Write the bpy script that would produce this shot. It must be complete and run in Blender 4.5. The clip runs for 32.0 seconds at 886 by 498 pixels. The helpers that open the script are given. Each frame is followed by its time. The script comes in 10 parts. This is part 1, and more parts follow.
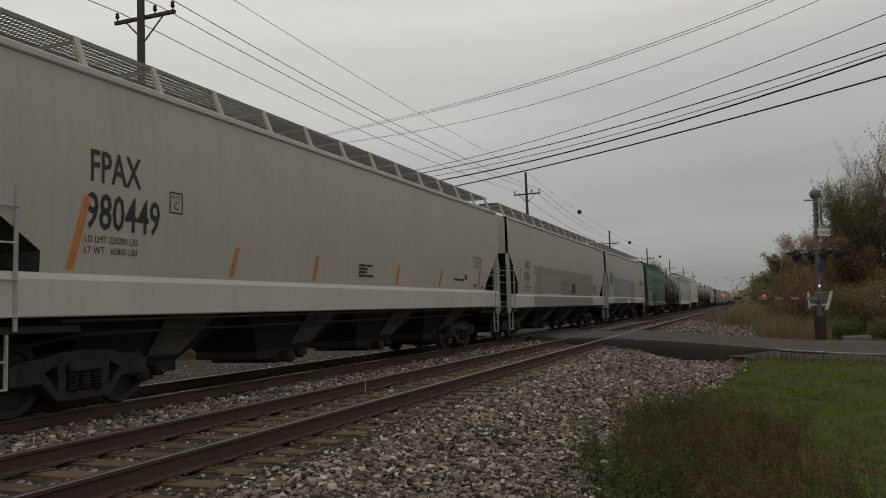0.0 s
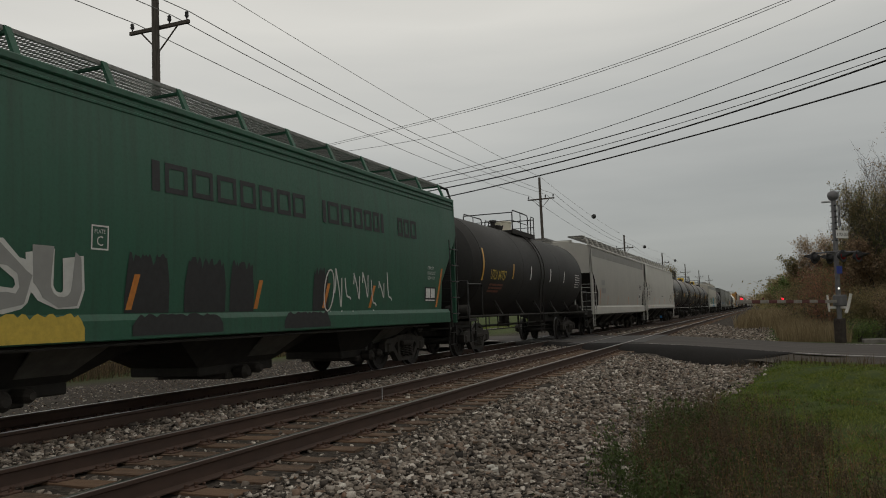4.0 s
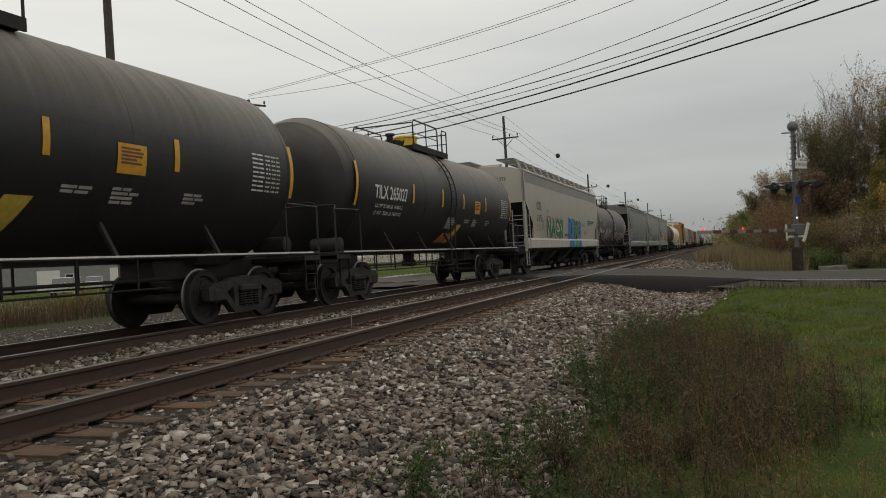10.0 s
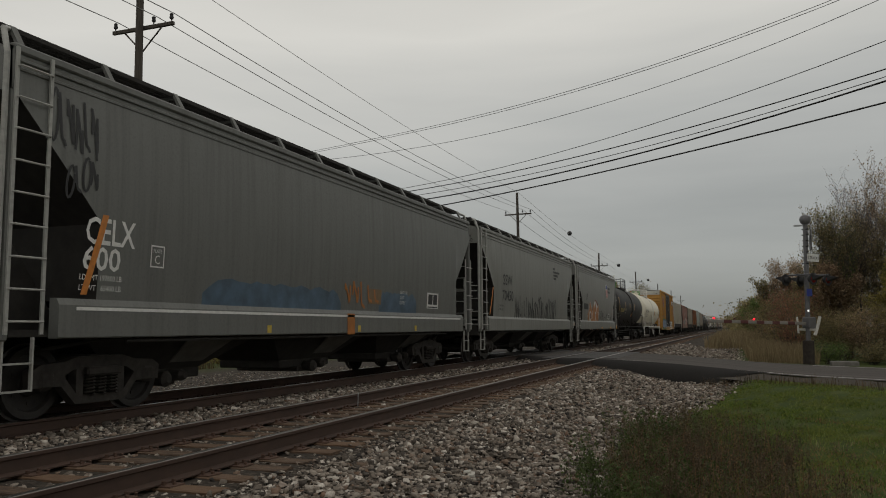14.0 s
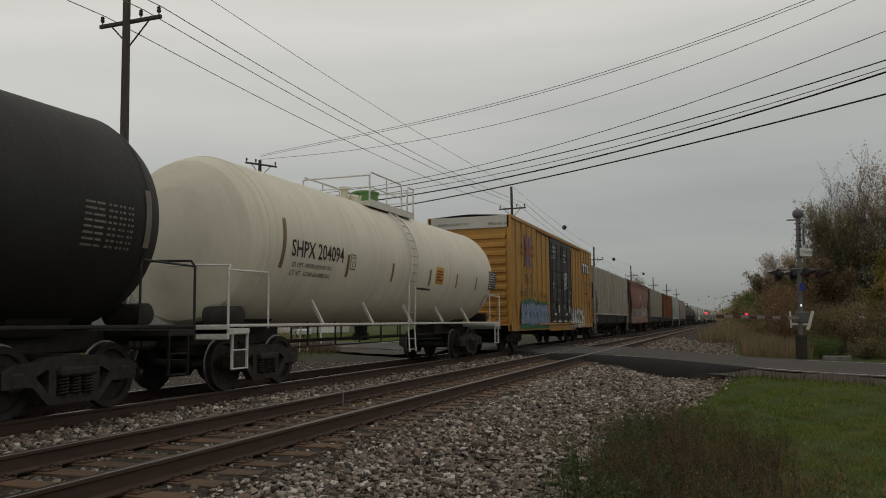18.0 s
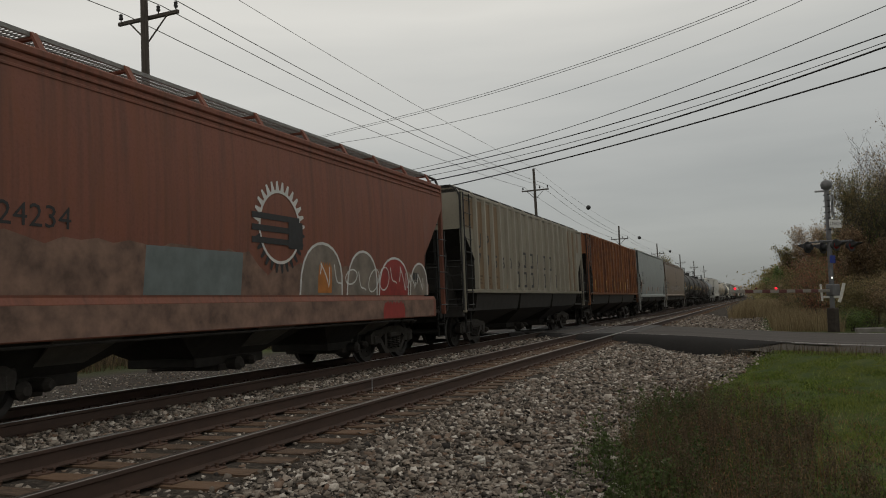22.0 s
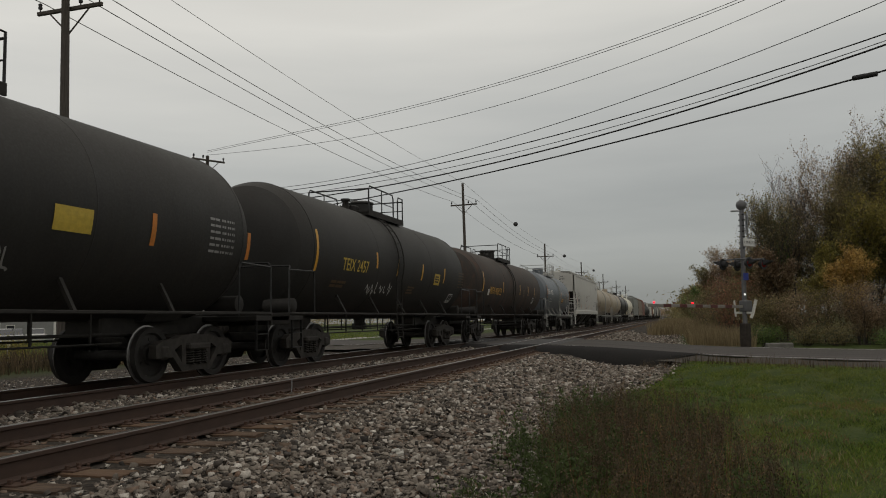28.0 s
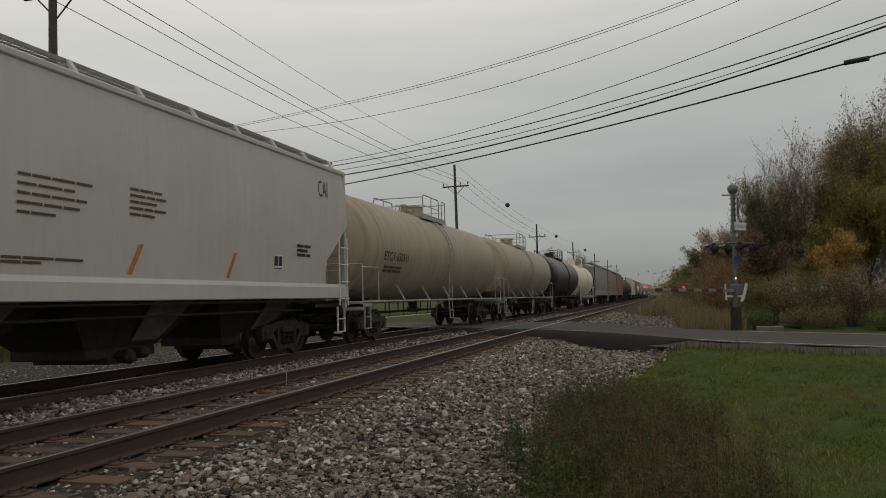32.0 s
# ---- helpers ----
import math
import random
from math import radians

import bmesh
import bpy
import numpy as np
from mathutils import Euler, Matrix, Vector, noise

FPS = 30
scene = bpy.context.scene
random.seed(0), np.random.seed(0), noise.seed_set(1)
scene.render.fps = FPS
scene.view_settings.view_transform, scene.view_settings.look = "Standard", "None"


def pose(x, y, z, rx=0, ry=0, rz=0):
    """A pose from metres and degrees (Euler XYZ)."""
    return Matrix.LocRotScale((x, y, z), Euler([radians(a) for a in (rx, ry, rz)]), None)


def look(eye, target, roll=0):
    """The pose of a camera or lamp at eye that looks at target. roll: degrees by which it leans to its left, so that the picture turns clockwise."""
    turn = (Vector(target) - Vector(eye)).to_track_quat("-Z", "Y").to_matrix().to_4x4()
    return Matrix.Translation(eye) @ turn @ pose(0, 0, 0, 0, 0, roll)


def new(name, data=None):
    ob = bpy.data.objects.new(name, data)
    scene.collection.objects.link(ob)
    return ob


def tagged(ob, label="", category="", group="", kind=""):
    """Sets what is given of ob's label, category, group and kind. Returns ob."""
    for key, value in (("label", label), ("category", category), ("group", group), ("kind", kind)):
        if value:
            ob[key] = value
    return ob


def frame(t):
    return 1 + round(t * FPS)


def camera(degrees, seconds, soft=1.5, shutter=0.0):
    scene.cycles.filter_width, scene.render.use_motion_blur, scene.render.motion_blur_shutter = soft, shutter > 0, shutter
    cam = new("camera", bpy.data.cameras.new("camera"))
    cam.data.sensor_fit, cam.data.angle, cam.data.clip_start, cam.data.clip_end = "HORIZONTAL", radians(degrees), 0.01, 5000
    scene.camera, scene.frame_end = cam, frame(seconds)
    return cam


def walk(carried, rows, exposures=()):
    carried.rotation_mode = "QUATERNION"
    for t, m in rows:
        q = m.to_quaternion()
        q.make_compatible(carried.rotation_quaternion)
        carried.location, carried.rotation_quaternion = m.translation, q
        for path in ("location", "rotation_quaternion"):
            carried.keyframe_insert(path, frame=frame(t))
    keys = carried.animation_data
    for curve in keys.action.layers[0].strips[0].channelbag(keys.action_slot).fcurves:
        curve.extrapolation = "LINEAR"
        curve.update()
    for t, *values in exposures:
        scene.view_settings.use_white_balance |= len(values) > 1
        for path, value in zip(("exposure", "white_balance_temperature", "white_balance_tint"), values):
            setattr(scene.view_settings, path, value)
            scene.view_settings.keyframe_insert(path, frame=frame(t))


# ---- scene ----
cam = camera(58.64, 32.0, 1.0)
PATH = [
    (0, 4.640, -0.082, 1.162, 94.38, 1.61, 21.03),
    (0.5, 4.612, -0.050, 1.158, 94.50, 1.23, 20.56),
    (1, 4.612, -0.074, 1.173, 94.73, 1.68, 20.17),
    (1.5, 4.593, -0.118, 1.178, 95.03, 1.70, 19.83),
    (2, 4.600, -0.037, 1.165, 95.00, 1.71, 19.74),
    (2.5, 4.607, -0.044, 1.158, 94.75, 2.41, 20.15),
    (3, 4.575, -0.031, 1.163, 95.41, 2.03, 20.01),
    (3.5, 4.582, -0.064, 1.176, 95.52, 2.02, 20.95),
    (4, 4.594, -0.046, 1.159, 94.86, 2.08, 22.08),
    (4.5, 4.593, -0.038, 1.148, 94.78, 2.31, 21.55),
    (6.5, 4.524, -0.085, 1.072, 94.84, 2.90, 26.83),
    (7, 4.559, -0.200, 1.121, 95.60, 0.94, 23.56),
    (7.5, 4.577, -0.208, 1.124, 95.69, 0.28, 19.94),
    (8, 4.605, -0.249, 1.124, 94.56, -0.43, 18.80),
    (8.5, 4.601, -0.181, 1.096, 93.75, 0.36, 18.20),
    (9, 4.629, -0.122, 1.002, 95.11, -0.77, 17.80),
    (9.5, 4.607, -0.117, 0.869, 91.72, 2.35, 18.63),
    (10, 4.547, -0.048, 0.879, 90.68, 3.23, 19.60),
    (10.5, 4.580, -0.055, 0.865, 90.61, 3.05, 20.92),
    (11, 4.652, -0.071, 0.896, 90.33, 3.94, 18.70),
    (11.5, 4.668, -0.142, 0.874, 88.87, 3.21, 20.05),
    (12, 4.669, -0.129, 0.897, 88.28, 2.57, 20.29),
    (12.5, 4.656, -0.190, 0.966, 88.75, 1.16, 18.58),
    (13, 4.651, -0.131, 0.986, 90.12, 1.35, 18.93),
    (13.5, 4.613, -0.144, 1.008, 91.91, 1.91, 19.26),
    (14, 4.537, -0.150, 1.083, 95.76, 0.41, 20.12),
    (14.5, 4.566, -0.082, 1.024, 95.99, 0.56, 19.45),
    (16.5, 4.692, 0.050, 1.157, 97.11, 1.55, 20.59),
    (17, 4.670, -0.047, 1.153, 96.68, 1.03, 19.83),
    (17.5, 4.675, 0.062, 1.142, 95.38, 0.69, 19.67),
    (18, 4.638, 0.067, 1.141, 95.32, 0.56, 19.85),
    (18.5, 4.650, 0.087, 1.150, 95.01, 1.14, 19.91),
    (19, 4.679, 0.006, 1.114, 94.95, 1.50, 19.14),
    (19.5, 4.749, -0.060, 1.164, 95.03, 1.80, 20.93),
    (20, 4.751, -0.055, 1.147, 94.44, 1.28, 20.99),
    (20.5, 4.699, -0.059, 1.139, 93.95, 0.82, 22.30),
    (21, 4.669, 0.057, 1.128, 93.54, 0.47, 22.08),
    (21.5, 4.669, 0.064, 1.132, 94.05, 1.44, 21.82),
    (22, 4.644, 0.088, 1.133, 94.27, 2.37, 21.78),
    (22.5, 4.671, 0.018, 1.156, 95.05, 3.51, 22.34),
    (23, 4.659, 0.006, 1.117, 93.58, 2.55, 24.07),
    (23.5, 4.642, 0.051, 1.101, 91.07, 2.21, 22.73),
    (24, 4.711, 0.026, 1.151, 91.96, 1.62, 15.86),
    (24.5, 4.748, 0.010, 1.157, 92.41, 1.70, 13.50),
    (25, 4.689, 0.053, 1.155, 92.82, 1.85, 14.14),
    (25.5, 4.667, 0.085, 1.143, 93.66, 1.68, 14.69),
    (27.5, 4.700, 0.059, 1.072, 94.56, 0.42, 16.69),
    (28, 4.656, 0.159, 0.897, 95.22, 1.29, 16.45),
    (28.5, 4.609, 0.153, 0.888, 92.95, 1.09, 16.87),
    (29, 4.606, 0.245, 1.043, 92.73, -0.58, 16.62),
    (29.5, 4.627, 0.276, 1.092, 92.52, -0.59, 18.23),
    (30, 4.539, 0.265, 1.098, 93.71, -0.66, 19.52),
    (30.5, 4.492, 0.178, 1.098, 95.60, 2.37, 18.45),
    (31, 4.472, 0.129, 1.130, 95.08, 1.38, 17.29),
    (31.5, 4.517, 0.120, 1.185, 95.51, 0.09, 15.40),
    (32, 4.648, 0.104, 1.110, 93.70, 1.55, 15.87),
]
EXPOSURE = [(0, 0.0), (8.6, -0.05), (9.0, -0.03), (9.6, 0.28), (10.0, 0.36), (10.4, 0.34), (12.0, 0.58), (12.4, 0.60), (13.0, 0.36), (13.5, 0.15), (14, -0.06), (16.5, -0.12), (17.5, -0.12), (18.5, 0.0), (23.0, 0.04), (23.6, 0.22), (24.0, 0.34), (25.0, 0.05), (27.5, -0.05), (28.4, 0.05), (29.2, 0.08), (30.3, 0.06), (31, -0.12), (31.5, -0.05), (32, 0.02)]
walk(cam, [(t, pose(*p)) for t, *p in PATH], EXPOSURE)

# ---- world and light ----
SUN_EL, SUN_ROT = radians(48), radians(250)
world = bpy.data.worlds.new("overcast_sky")
scene.world = world
world.use_nodes = True
wn, wl = world.node_tree.nodes, world.node_tree.links
wn.clear()
w_out = wn.new("ShaderNodeOutputWorld")
w_bg = wn.new("ShaderNodeBackground")
w_sky = wn.new("ShaderNodeTexSky")
w_sky.sky_type, w_sky.sun_disc, w_sky.sun_elevation, w_sky.sun_rotation = "NISHITA", False, SUN_EL, SUN_ROT
w_tc = wn.new("ShaderNodeTexCoord")
w_map = wn.new("ShaderNodeMapping")
w_map.inputs["Scale"].default_value = (1.0, 1.0, 7.0)
w_noise = wn.new("ShaderNodeTexNoise")
w_noise.inputs["Scale"].default_value, w_noise.inputs["Detail"].default_value = 1.3, 5
w_noise.inputs["Roughness"].default_value = 0.5
w_sep = wn.new("ShaderNodeSeparateXYZ")
w_dot = wn.new("ShaderNodeVectorMath")
w_dot.operation = "DOT_PRODUCT"
w_dot.inputs[1].default_value = (-0.05, -0.26, 1.1)
w_add = wn.new("ShaderNodeMath")
w_add.operation = "MULTIPLY_ADD"
w_add.inputs[1].default_value = 0.34
w_ramp = wn.new("ShaderNodeValToRGB")
w_ramp.color_ramp.elements[0].color = (2.0, 2.08, 2.02, 1)
w_ramp.color_ramp.elements[1].color = (3.0, 2.86, 2.56, 1)
for w_pos, w_col in ((0.24, (3.85, 3.87, 3.66)), (0.46, (5.75, 5.6, 5.15))):
    w_ramp.color_ramp.elements.new(w_pos).color = (*w_col, 1)
w_off = wn.new("ShaderNodeMath")
w_off.inputs[1].default_value = 0.055
w_mix = wn.new("ShaderNodeMix")
w_mix.data_type = "RGBA"
w_mix.inputs[0].default_value = 0.94
wl.new(w_tc.outputs["Generated"], w_map.inputs["Vector"])
wl.new(w_map.outputs["Vector"], w_noise.inputs["Vector"])
wl.new(w_tc.outputs["Generated"], w_dot.inputs[0])
wl.new(w_noise.outputs["Fac"], w_add.inputs[0])
wl.new(w_dot.outputs["Value"], w_add.inputs[2])
wl.new(w_add.outputs[0], w_off.inputs[0])
wl.new(w_off.outputs[0], w_ramp.inputs["Fac"])
wl.new(w_sky.outputs["Color"], w_mix.inputs["A"])
wl.new(w_ramp.outputs["Color"], w_mix.inputs["B"])
wl.new(w_mix.outputs["Result"], w_bg.inputs["Color"])
w_bg.inputs["Strength"].default_value = 0.125
wl.new(w_bg.outputs["Background"], w_out.inputs["Surface"])

sun_data = bpy.data.lights.new("sun", "SUN")
sun_data.energy, sun_data.angle, sun_data.color = 0.5, radians(40), (1.0, 0.965, 0.92)
sun = new("sun", sun_data)
sun.matrix_world = look((6, -20, 60), (0, 0, 0))


# ---- materials ----
def mat_base(name):
    m = bpy.data.materials.new(name)
    m.use_nodes = True
    return m, m.node_tree.nodes, m.node_tree.links, m.node_tree.nodes["Principled BSDF"]


def tex_noise(n, l, scale, detail=4, stretch=None, coord="Object", rough=0.6):
    tc = n.new("ShaderNodeTexCoord")
    src = tc.outputs[coord]
    if stretch:
        mp = n.new("ShaderNodeMapping")
        mp.inputs["Scale"].default_value = stretch
        l.new(src, mp.inputs["Vector"])
        src = mp.outputs["Vector"]
    t = n.new("ShaderNodeTexNoise")
    t.inputs["Scale"].default_value, t.inputs["Detail"].default_value = scale, detail
    t.inputs["Roughness"].default_value = rough
    l.new(src, t.inputs["Vector"])
    return t


def ramp(n, l, src, stops):
    r = n.new("ShaderNodeValToRGB")
    e = r.color_ramp.elements
    while len(e) < len(stops):
        e.new(0.5)
    for el, (p, c) in zip(e, stops):
        el.position, el.color = p, (*c, 1) if len(c) == 3 else c
    l.new(src, r.inputs["Fac"])
    return r


def mixc(n, l, fac, a, b, mode="MIX"):
    x = n.new("ShaderNodeMix")
    x.data_type, x.blend_type = "RGBA", mode
    for sock, val in ((x.inputs[0], fac), (x.inputs["A"], a), (x.inputs["B"], b)):
        if hasattr(val, "is_linked"):
            l.new(val, sock)
        elif isinstance(val, (int, float)):
            sock.default_value = val
        else:
            sock.default_value = (*val, 1) if len(val) == 3 else val
    return x.outputs["Result"]


def bump(n, l, p, src, strength=0.3, dist=0.01):
    b = n.new("ShaderNodeBump")
    b.inputs["Strength"].default_value, b.inputs["Distance"].default_value = strength, dist
    l.new(src, b.inputs["Height"])
    l.new(b.outputs["Normal"], p.inputs["Normal"])


def paint(name, col, dirt=(0.10, 0.085, 0.065), amount=0.5, rough=0.5, streak=1.0, rust=0.0, dust_sheen=0.0, dust_sheen_col=(0.34, 0.30, 0.25)):
    """Weathered railway paint: broad fading, rain streaks down the sides, fine grime and, if asked, rust."""
    m, n, l, p = mat_base(name)
    fade = tex_noise(n, l, 0.9, 5)
    streaks = tex_noise(n, l, 2.2, 6, (0.3, 3.2, 0.16))
    fine = tex_noise(n, l, 26, 4)
    c = mixc(n, l, ramp(n, l, fade.outputs["Fac"], [(0.3, (0, 0, 0)), (0.75, (1, 1, 1))]).outputs["Color"], col, [min(1, v * 0.86 + 0.012) for v in col])
    s = ramp(n, l, streaks.outputs["Fac"], [(0.46, (0, 0, 0)), (0.80, (amount * streak,) * 3)])
    c = mixc(n, l, s.outputs["Color"], c, dirt)
    g = ramp(n, l, fine.outputs["Fac"], [(0.5, (0, 0, 0)), (0.85, (amount * 0.55,) * 3)])
    c = mixc(n, l, g.outputs["Color"], c, dirt)
    if rust:
        rn = tex_noise(n, l, 3.1, 8, (0.7, 1.6, 0.45), rough=0.7)
        rf = ramp(n, l, rn.outputs["Fac"], [(0.52 - 0.16 * rust, (0, 0, 0)), (0.66, (min(1, rust),) * 3)])
        c = mixc(n, l, rf.outputs["Color"], c, mixc(n, l, fine.outputs["Fac"], (0.15, 0.045, 0.018), (0.26, 0.10, 0.04)))
    # Upward faces: settled dust or rust, with sky sheen on black tanks painted in.
    if dust_sheen:
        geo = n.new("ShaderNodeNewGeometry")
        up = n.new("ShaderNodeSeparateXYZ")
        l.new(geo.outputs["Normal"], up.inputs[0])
        df = ramp(n, l, up.outputs["Z"], [(0.12, (0, 0, 0)), (0.75, (dust_sheen,) * 3)])
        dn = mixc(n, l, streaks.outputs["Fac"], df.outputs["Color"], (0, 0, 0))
        c = mixc(n, l, dn, c, dust_sheen_col)
    l.new(c, p.inputs["Base Color"])
    rr = ramp(n, l, fine.outputs["Fac"], [(0.3, (rough,) * 3), (0.8, (min(1, rough + 0.2),) * 3)])
    l.new(rr.outputs["Color"], p.inputs["Roughness"])
    wave = tex_noise(n, l, 1.7, 3, (1, 1, 0.5))
    bump(n, l, p, wave.outputs["Fac"], 0.22, 0.02)
    return m


def rusted(name):
    """Old brown paint rusted through: orange bloom, dark rain streaks and a few bare scars."""
    m, n, l, p = mat_base(name)
    broad = tex_noise(n, l, 0.8, 5)
    streaks = tex_noise(n, l, 3.0, 7, (0.3, 3.4, 0.13), rough=0.7)
    runs = tex_noise(n, l, 1.3, 5, (0.3, 4.5, 0.10))
    mottle = tex_noise(n, l, 4.5, 9, (1, 1.2, 0.55), rough=0.75)
    fine = tex_noise(n, l, 38, 5)
    c = mixc(n, l, ramp(n, l, broad.outputs["Fac"], [(0.35, (0, 0, 0)), (0.65, (1, 1, 1))]).outputs["Color"], (0.155, 0.066, 0.037), (0.275, 0.110, 0.044))
    c = mixc(n, l, ramp(n, l, mottle.outputs["Fac"], [(0.48, (0, 0, 0)), (0.66, (0.8, 0.8, 0.8))]).outputs["Color"], c, (0.36, 0.150, 0.050))
    c = mixc(n, l, ramp(n, l, streaks.outputs["Fac"], [(0.47, (0, 0, 0)), (0.70, (0.85, 0.85, 0.85))]).outputs["Color"], c, (0.066, 0.030, 0.022))
    c = mixc(n, l, ramp(n, l, runs.outputs["Fac"], [(0.56, (0, 0, 0)), (0.72, (0.6, 0.6, 0.6))]).outputs["Color"], c, (0.40, 0.185, 0.075))
    c = mixc(n, l, ramp(n, l, fine.outputs["Fac"], [(0.5, (0, 0, 0)), (0.8, (0.5, 0.5, 0.5))]).outputs["Color"], c, (0.060, 0.030, 0.020))
    l.new(c, p.inputs["Base Color"])
    p.inputs["Roughness"].default_value = 0.85
    bump(n, l, p, mottle.outputs["Fac"], 0.3, 0.012)
    return m


def plain(name, col, rough=0.6, metal=0.0, var=0.25, scale=12, emit=0.0):
    m, n, l, p = mat_base(name)
    t = tex_noise(n, l, scale, 5)
    c = mixc(n, l, ramp(n, l, t.outputs["Fac"], [(0.3, (0, 0, 0)), (0.72, (1, 1, 1))]).outputs["Color"], [v * (1 - var) for v in col], [min(1, v * (1 + var)) for v in col])
    l.new(c, p.inputs["Base Color"])
    p.inputs["Roughness"].default_value, p.inputs["Metallic"].default_value = rough, metal
    bump(n, l, p, t.outputs["Fac"], 0.15, 0.004)
    if emit:
        p.inputs["Emission Color"].default_value, p.inputs["Emission Strength"].default_value = (*col, 1), emit
    return m


def island(name, stops, rough=0.85, grain=60, fine=0.35):
    """Loose pieces, each with its own shade."""
    m, n, l, p = mat_base(name)
    geo = n.new("ShaderNodeNewGeometry")
    r = ramp(n, l, geo.outputs["Random Per Island"], stops)
    t = tex_noise(n, l, grain, 4)
    c = mixc(n, l, fine, r.outputs["Color"], ramp(n, l, t.outputs["Fac"], [(0.25, (0.25, 0.25, 0.25)), (0.75, (1, 1, 1))]).outputs["Color"], "MULTIPLY")
    l.new(c, p.inputs["Base Color"])
    p.inputs["Roughness"].default_value = rough
    return m


def leafy(name, stops, rough=0.7):
    m, n, l, p = mat_base(name)
    geo = n.new("ShaderNodeNewGeometry")
    r = ramp(n, l, geo.outputs["Random Per Island"], stops)
    t = tex_noise(n, l, 0.35, 3)
    c = mixc(n, l, ramp(n, l, t.outputs["Fac"], [(0.35, (0, 0, 0)), (0.7, (0.6, 0.6, 0.6))]).outputs["Color"], r.outputs["Color"], stops[-1][1])
    l.new(c, p.inputs["Base Color"])
    p.inputs["Roughness"].default_value = rough
    p.inputs["Specular IOR Level"].default_value = 0.2
    thin = n.new("ShaderNodeBsdfTranslucent")
    l.new(c, thin.inputs["Color"])
    mix = n.new("ShaderNodeMixShader")
    mix.inputs[0].default_value = 0.42
    l.new(p.outputs["BSDF"], mix.inputs[1])
    l.new(thin.outputs["BSDF"], mix.inputs[2])
    l.new(mix.outputs["Shader"], n["Material Output"].inputs["Surface"])
    return m


